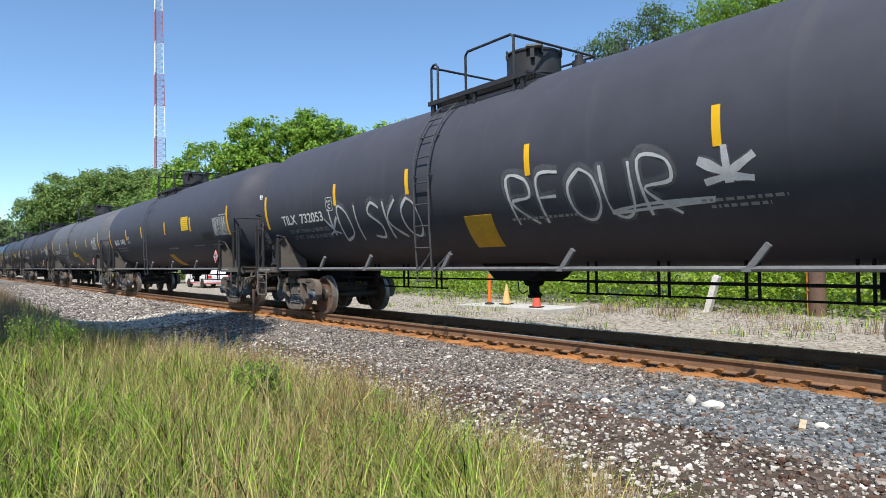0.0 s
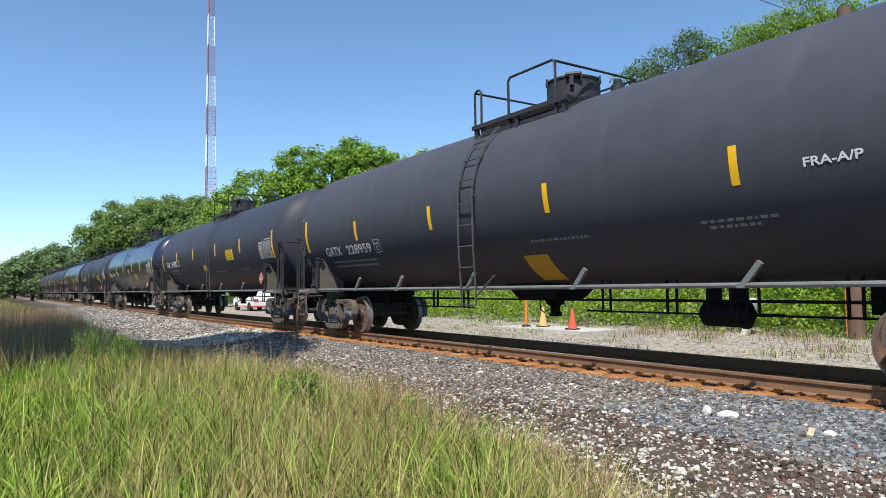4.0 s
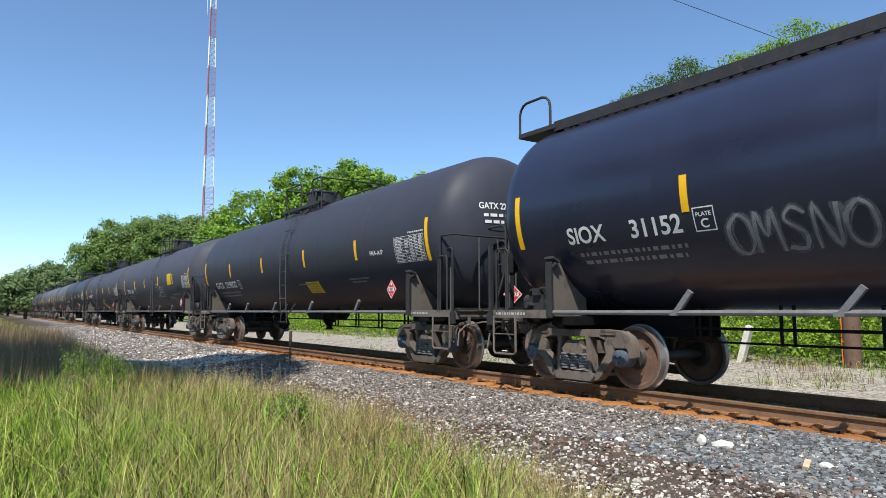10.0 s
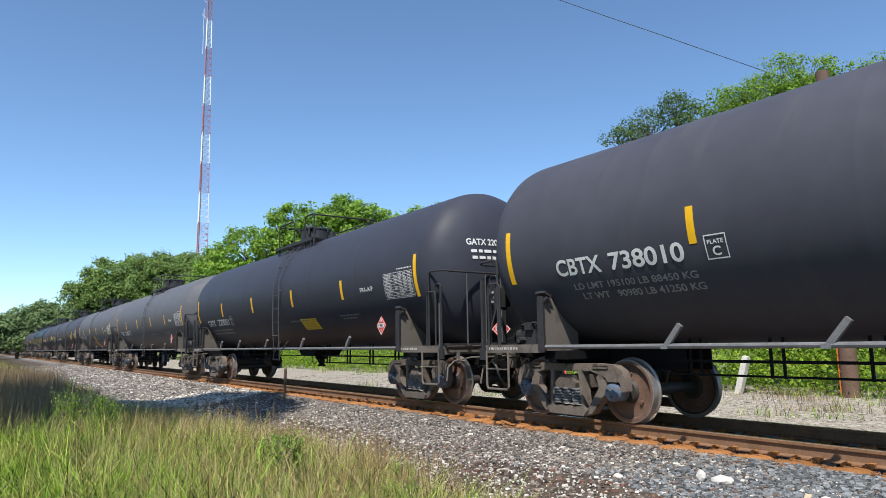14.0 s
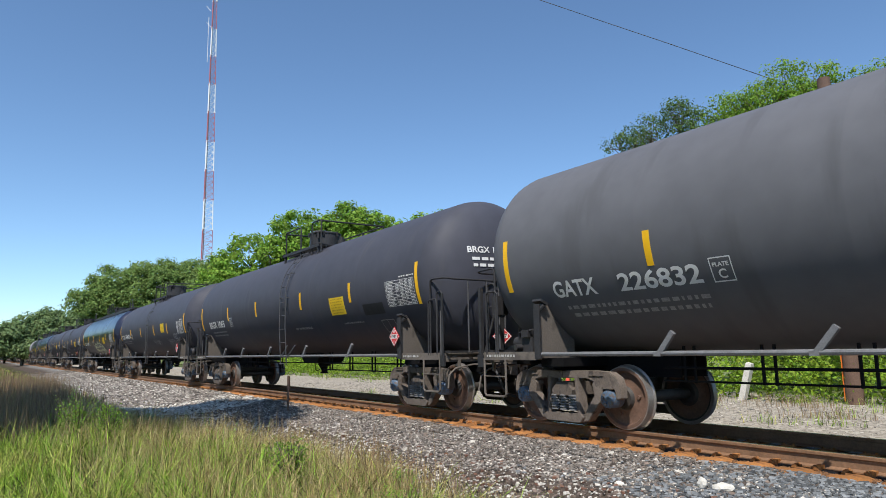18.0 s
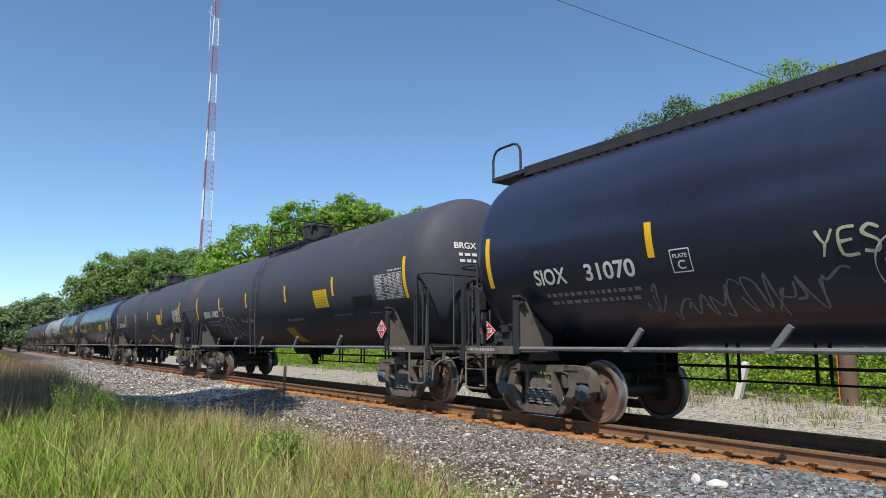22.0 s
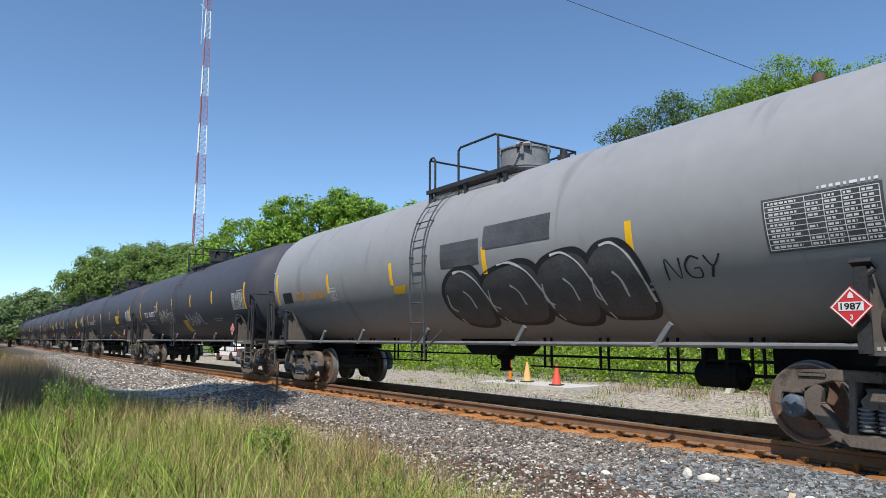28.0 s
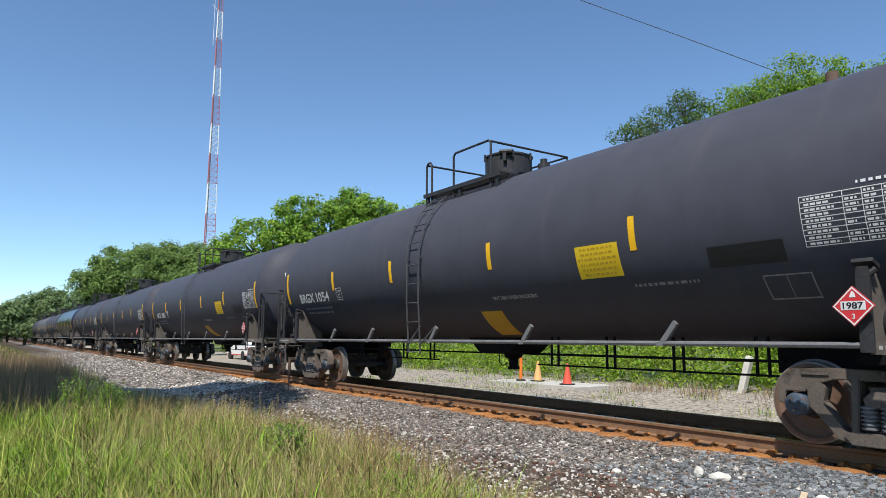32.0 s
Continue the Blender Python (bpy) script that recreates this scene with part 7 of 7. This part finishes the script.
tree("roadside_tree", -11.5, 23.8, lobes_along(R(9), [(-2.9, 0, 11.2), (-1.9, 0.1, 11.4), (-0.5, -0.1, 11.7), (0.4, 0.1, 11.5), (1.6, 0, 10.8), (2.6, 0.1, 10.6), (3.6, 0.2, 10.4), (-1.2, 0, 11.2)], 1.05, 0.5, 2.0), 120000, 0.055, LEAF_C, "bright green leafy tree behind the lot", 9, spread=0.2, trunk=0.14, clump=26, twigs=True)
tree("roadside_tree", -5.0, 24.4, lobes_along(R(10), [(-2.6, 0, 9.8), (-1.2, 0.1, 10.4), (0.2, 0, 10.8), (1.6, 0.1, 10.2), (3.0, 0, 9.4)], 1.1, 0.8, 2.0), 16000, 0.1, LEAF_C, "full green tree behind the brown post", 10, spread=0.3, trunk=0.18)
tree("overhanging_tree", -12.7, -3.3, [(-2.6, 1.3, 13.2, 1.5, 1.2), (-0.8, 1.6, 14.0, 1.6, 1.3), (1.2, 1.2, 13.6, 1.7, 1.3), (2.9, 0.7, 12.8, 1.3, 1.1), (0.3, -0.8, 14.6, 2.0, 1.3), (-1.6, -0.8, 14.2, 1.8, 1.2), (-3.4, -1.0, 13.2, 1.8, 1.2), (-3.6, 2.4, 12.4, 1.0, 0.8), (-2.0, -3.0, 13.5, 2.0, 1.3), (0.6, -3.2, 13.8, 2.0, 1.3), (-4.4, -2.8, 12.8, 1.8, 1.2), (2.4, -2.6, 13.0, 1.7, 1.1), (-6.0, -1.5, 12.4, 1.7, 1.1)], 110000, 0.2, LEAF_A, "tall tree beside the track that casts dappled shade", 11, spread=0.4, trunk=0.25)
rng = R(70)
for k in range(9):
    x = -78 + 13 * k + rng.uniform(-2, 2)
    tree("bank_tree", x, -24 + rng.uniform(-2, 2), auto_lobes(rng, 12, rng.uniform(9, 13), 6, 0.2), 5000, 0.32, LEAF_A, "green tree on the open side of the line", 80 + k, spread=0.8)


for k in range(22):
    x = -66 - 15 * k + rng.uniform(-3, 3)
    tree("bank_tree", x, -15 + rng.uniform(-2, 2), auto_lobes(rng, 12, rng.uniform(9, 12.5), 6, 0.15), 2600, 0.5, LEAF_A, "green tree on the open side of the line", 120 + k, spread=0.9)


def make_hedge():
    rng = R(90)
    n = 2600
    x = 2 - 64 * rng.random(n) ** 1.25
    y = 18.2 + 2.8 * rng.random(n)
    top = np.clip(0.7 + 0.55 * (y - 18.2) + 0.35 * wave(x, y, 0.9, 1.0), 0.25, 2.4)
    z = ground_z(x, y) + top * rng.random(n) ** 0.55
    k = 24
    c = np.repeat(np.stack([x, y, z], 1), k, 0) + rng.normal(0, 0.16, (n * k, 3))
    c[:, 2] = np.maximum(c[:, 2], -0.33)
    tagged(new("vine_hedge", leaves_mesh("vine_hedge", c, 0.065, VINE, rng, up=1.0)), "bright green vines and brush behind the lot", "hedge", kind="stuff")
    n = 500
    x = 4 - 60 * rng.random(n)
    y = 21.0 + 2.6 * rng.random(n)
    z = ground_z(x, y) + rng.uniform(0.2, 3.4, n)
    c = np.repeat(np.stack([x, y, z], 1), k, 0) + rng.normal(0, 0.28, (n * k, 3))
    tagged(new("brush", leaves_mesh("brush", c, 0.12, DARK_LEAF, rng)), "shaded dark brush behind the vines", "hedge", kind="stuff")
    n = 5200
    x = 1 - 40 * rng.random(n)
    y = 18.6 - 2.4 * rng.random(n) ** 2.2
    keep = wave(x, y, 1.3, 0.4) > -0.1 + 0.35 * (18.2 - y)
    x, y = x[keep], y[keep]
    h = rng.uniform(0.08, 0.4, len(x))
    tagged(new("lot_grass", blades_mesh("lot_grass", x, y, ground_z(x, y), h, h * 0.6, 0.012 + 0 * h, GRASS, 14)), "grass tufts at the edge of the lot", "grass", kind="stuff")
    n = 1500
    cx, cy = rng.uniform(-24, 0, 26), rng.uniform(11.6, 17.6, 26)
    i = rng.integers(0, 26, n)
    x, y = cx[i] + rng.normal(0, 0.3, n), cy[i] + rng.normal(0, 0.22, n)
    h = rng.uniform(0.05, 0.28, n)
    m = 900
    cx, cy = rng.uniform(-14, -5, 14), rng.uniform(14.5, 17.8, 14)
    j = rng.integers(0, 14, m)
    wx, wy = cx[j] + rng.normal(0, 0.35, m), cy[j] + rng.normal(0, 0.2, m)
    wh = rng.uniform(0.08, 0.4, m)
    tagged(new("dry_weeds", blades_mesh("dry_weeds", wx, wy, ground_z(wx, wy), wh, wh * 0.5, 0.012 + 0 * wh, REED, 16)), "dry brown weeds on the gravel lot", "weeds", kind="stuff")
    tagged(new("lot_weeds", blades_mesh("lot_weeds", x, y, ground_z(x, y), h, h * 0.7, 0.012 + 0 * h, GRASS, 15)), "sparse weeds on the gravel lot", "weeds", kind="stuff")


make_hedge()
weed(-12.9, 1.55, 1.0, 1, "tall leafy green weed in the grass", 0.4)
weed(-12.5, 1.95, 0.85, 2, "tall leafy green weed in the grass", 0.32)
weed(-7.5, 3.1, 0.62, 12, "bright green weed in the grass", 0.25)
weed(-8.5, 3.3, 0.5, 3)
weed(-7.0, 4.3, 0.28, 4, "small bright weed at the gravel edge", 0.18)
weed(-8.9, 3.5, 0.4, 5)
weed(-5.6, 3.4, 0.35, 6, "small bright weed at the gravel edge", 0.25)

# ---- things on the lot ----
CONE_RED = material("cone_red", (0.75, 0.1, 0.06), 0.5, vary=0.12)
CONE_CREAM = material("cone_faded_orange", (0.8, 0.42, 0.16), 0.6, vary=0.12)
CONE_ORANGE = material("post_orange", (0.85, 0.2, 0.03), 0.5, vary=0.1)
RUBBER = material("black_rubber", (0.025, 0.025, 0.027), 0.8, vary=0.2)
CONCRETE = material("pale_concrete", (0.5, 0.48, 0.44), 0.9, vary=0.15, scale=3, fine=40, second=(0.36, 0.34, 0.31), patch=0.6, bump=0.004)
POST_WHITE = material("weathered_white_paint", (0.66, 0.64, 0.58), 0.8, vary=0.15, scale=5, fine=40, second=(0.4, 0.37, 0.32), patch=0.6)
POST_BROWN = material("brown_timber", (0.14, 0.085, 0.06), 0.85, vary=0.25, scale=4, fine=40, bump=0.006)
STAKE_RUST = material("rusty_stake", (0.2, 0.12, 0.08), 0.85, vary=0.3, scale=8, fine=50)


def cone(x, y, z, high, mat, label, band=None):
    c = thing("traffic_cone", label, "traffic cone", "cones on the lot", pose(x, y, z, 0, 1.5, 20))
    part("base", Shape().box(0, 0, 0.02, 0.36, 0.36, 0.04).mesh("base", RUBBER), c, "black rubber base")
    part("body", Shape().lathe([(0.04, 0.145), (0.07, 0.135), (high * 0.95, 0.035), (high, 0.03), (high, 0.001)], 20, "z").mesh("body", mat, 40), c)
    if band:
        z0, z1 = high * 0.5, high * 0.72
        f = lambda q: 0.139 - (q - 0.07) / (high * 0.95 - 0.07) * 0.1
        part("collar", Shape().lathe([(z0, f(z0)), (z1, f(z1))], 20, "z").mesh("collar", band, 40), c, "pale collar")


pad = Shape().slab([(-1.95, -0.42), (1.95, -0.42), (1.95, -0.24), (1.92, -0.22), (-1.92, -0.22), (-1.95, -0.24)], -0.8, 0.8)
thing("concrete_pad", "low pale concrete slab on the gravel lot", "concrete slab", at=pose(-16.05, 15.2, 0, 0, 0, 3), data=pad.mesh("concrete_pad", CONCRETE))
cone(-14.85, 15.0, -0.22, 0.64, CONE_RED, "red plastic traffic cone on the concrete slab")
cone(-16.6, 15.4, -0.22, 0.66, CONE_CREAM, "faded cream and orange traffic cone on the slab")
dl = thing("delineator_post", "orange plastic delineator post on the slab", "marker post", at=pose(-17.1, 15.1, -0.22))
part("base", Shape().lathe([(0, 0.16), (0.05, 0.15), (0.07, 0.06), (0.07, 0.001)], 14, "z").mesh("base", RUBBER, 40), dl)
part("tube", Shape().rod((0, 0, 0.05), (0.03, 0, 0.98), 0.055, 12, 0.045).mesh("tube", CONE_ORANGE, 40), dl)
thing("leaning_post", "leaning weathered white post at the lot edge", "post", at=pose(-11.0, 18.0, -0.38, 0, 17, 0), data=Shape().box(0, 0, 0.55, 0.17, 0.17, 1.1).box(0, 0, 1.115, 0.14, 0.14, 0.03).mesh("leaning_post", POST_WHITE))
bp = thing("timber_pole", "thick brown timber pole with an orange edge strip", "pole", at=pose(-8.1, 18.25, -0.35))
part("shaft", Shape().rod((0, 0, 0), (0.05, 0, 8.6), 0.21, 14, 0.16).mesh("shaft", POST_BROWN, 40), bp)
part("edge_strip", Shape().box(-0.2, -0.06, 0.7, 0.025, 0.07, 1.2).mesh("edge_strip", CONE_ORANGE), bp, "narrow orange strip")
thing("rusty_stake", "thin rusty steel stake beside the ballast", "stake", at=pose(-17.0, 6.9, -0.3, 0, 2, 0), data=Shape().rod((0, 0, -0.1), (0, 0, 0.55), 0.025, 6).rod((0, 0, 0.55), (0, 0, 0.9), 0.04, 6).mesh("rusty_stake", STAKE_RUST))
pole = thing("utility_pole", "plain timber utility pole behind the trees", "utility pole", at=pose(-9, 47.1, -0.3))
part("shaft", Shape().rod((0, 0, 0), (0, 0, 11.5), 0.17, 10, 0.12).mesh("shaft", POST_BROWN, 40), pole)
part("crossarm", Shape().box(0, 0, 10.7, 2.0, 0.1, 0.12).mesh("crossarm", POST_BROWN), pole)
thing("overhead_wire", "single dark overhead wire against the sky", "wire", at=pose(0, 0, 0), data=Shape().tube([(-40.1, 24.9, 31.4), (-35.8, 28.5, 28.2), (-31.7, 31.9, 25.4), (-28.7, 34.4, 23.3), (-25.8, 36.8, 21.3), (-20.6, 40, 17.6), (-14, 44, 13.2), (-9, 47, 10.2)], 0.022, 6).mesh("overhead_wire", DARK_PATCH, 60))


def parked_car(x, y, turn):
    c = thing("parked_car", "white parked car with red tail lights on the lot", "car", at=pose(x, y, -0.36, 0, 0, turn))
    body = Shape().slab([(-2.2, 0.3), (-2.25, 0.55), (-2.15, 0.9), (-1.2, 0.97), (1.9, 0.98), (2.2, 0.9), (2.25, 0.5), (2.2, 0.3)], -0.88, 0.88)
    part("body", body.mesh("body", T_WHITE, 40), c)
    part("cabin", Shape().slab([(-1.2, 0.97), (-0.55, 1.45), (1.2, 1.47), (1.9, 0.98)], -0.74, 0.74).mesh("cabin", T_WHITE, 40), c)
    for q in (-1, 1):
        for pts in ([(-1.02, 1.0), (-0.5, 1.38), (0.3, 1.4), (0.3, 1.0)], [(0.38, 1.0), (0.38, 1.4), (1.12, 1.4), (1.65, 1.0)]):
            part("side_window", Shape().slab(pts, q * 0.743, q * 0.752).mesh("side_window", DARK_PATCH), c, "dark glass")
        part("tail_light", Shape().box(2.245, q * 0.7, 0.78, 0.05, 0.26, 0.18).mesh("tail_light", RED), c, "red tail light")
        for a in (-1.4, 1.4):
            w = part("wheel", Shape().lathe([(-0.1, 0.2), (-0.1, 0.32), (0.1, 0.32), (0.1, 0.2)], 20, "y").mesh("wheel", RUBBER, 40), c, "", pose(a, q * 0.82, 0.32))
            part("rim", Shape().lathe([(-0.07, 0.19), (0.07, 0.19), (0.08, 0.001)], 16, "y").mesh("rim", BRACKET_GREY, 40), w, "", pose(0, 0, 0, 0, 0, 0 if q > 0 else 180))
    part("bumper_strip", Shape().box(0, 0, 0.36, 4.5, 1.77, 0.06).mesh("bumper_strip", RED), c, "red strip round the body")


parked_car(-47.5, 16.2, 0)

motions()
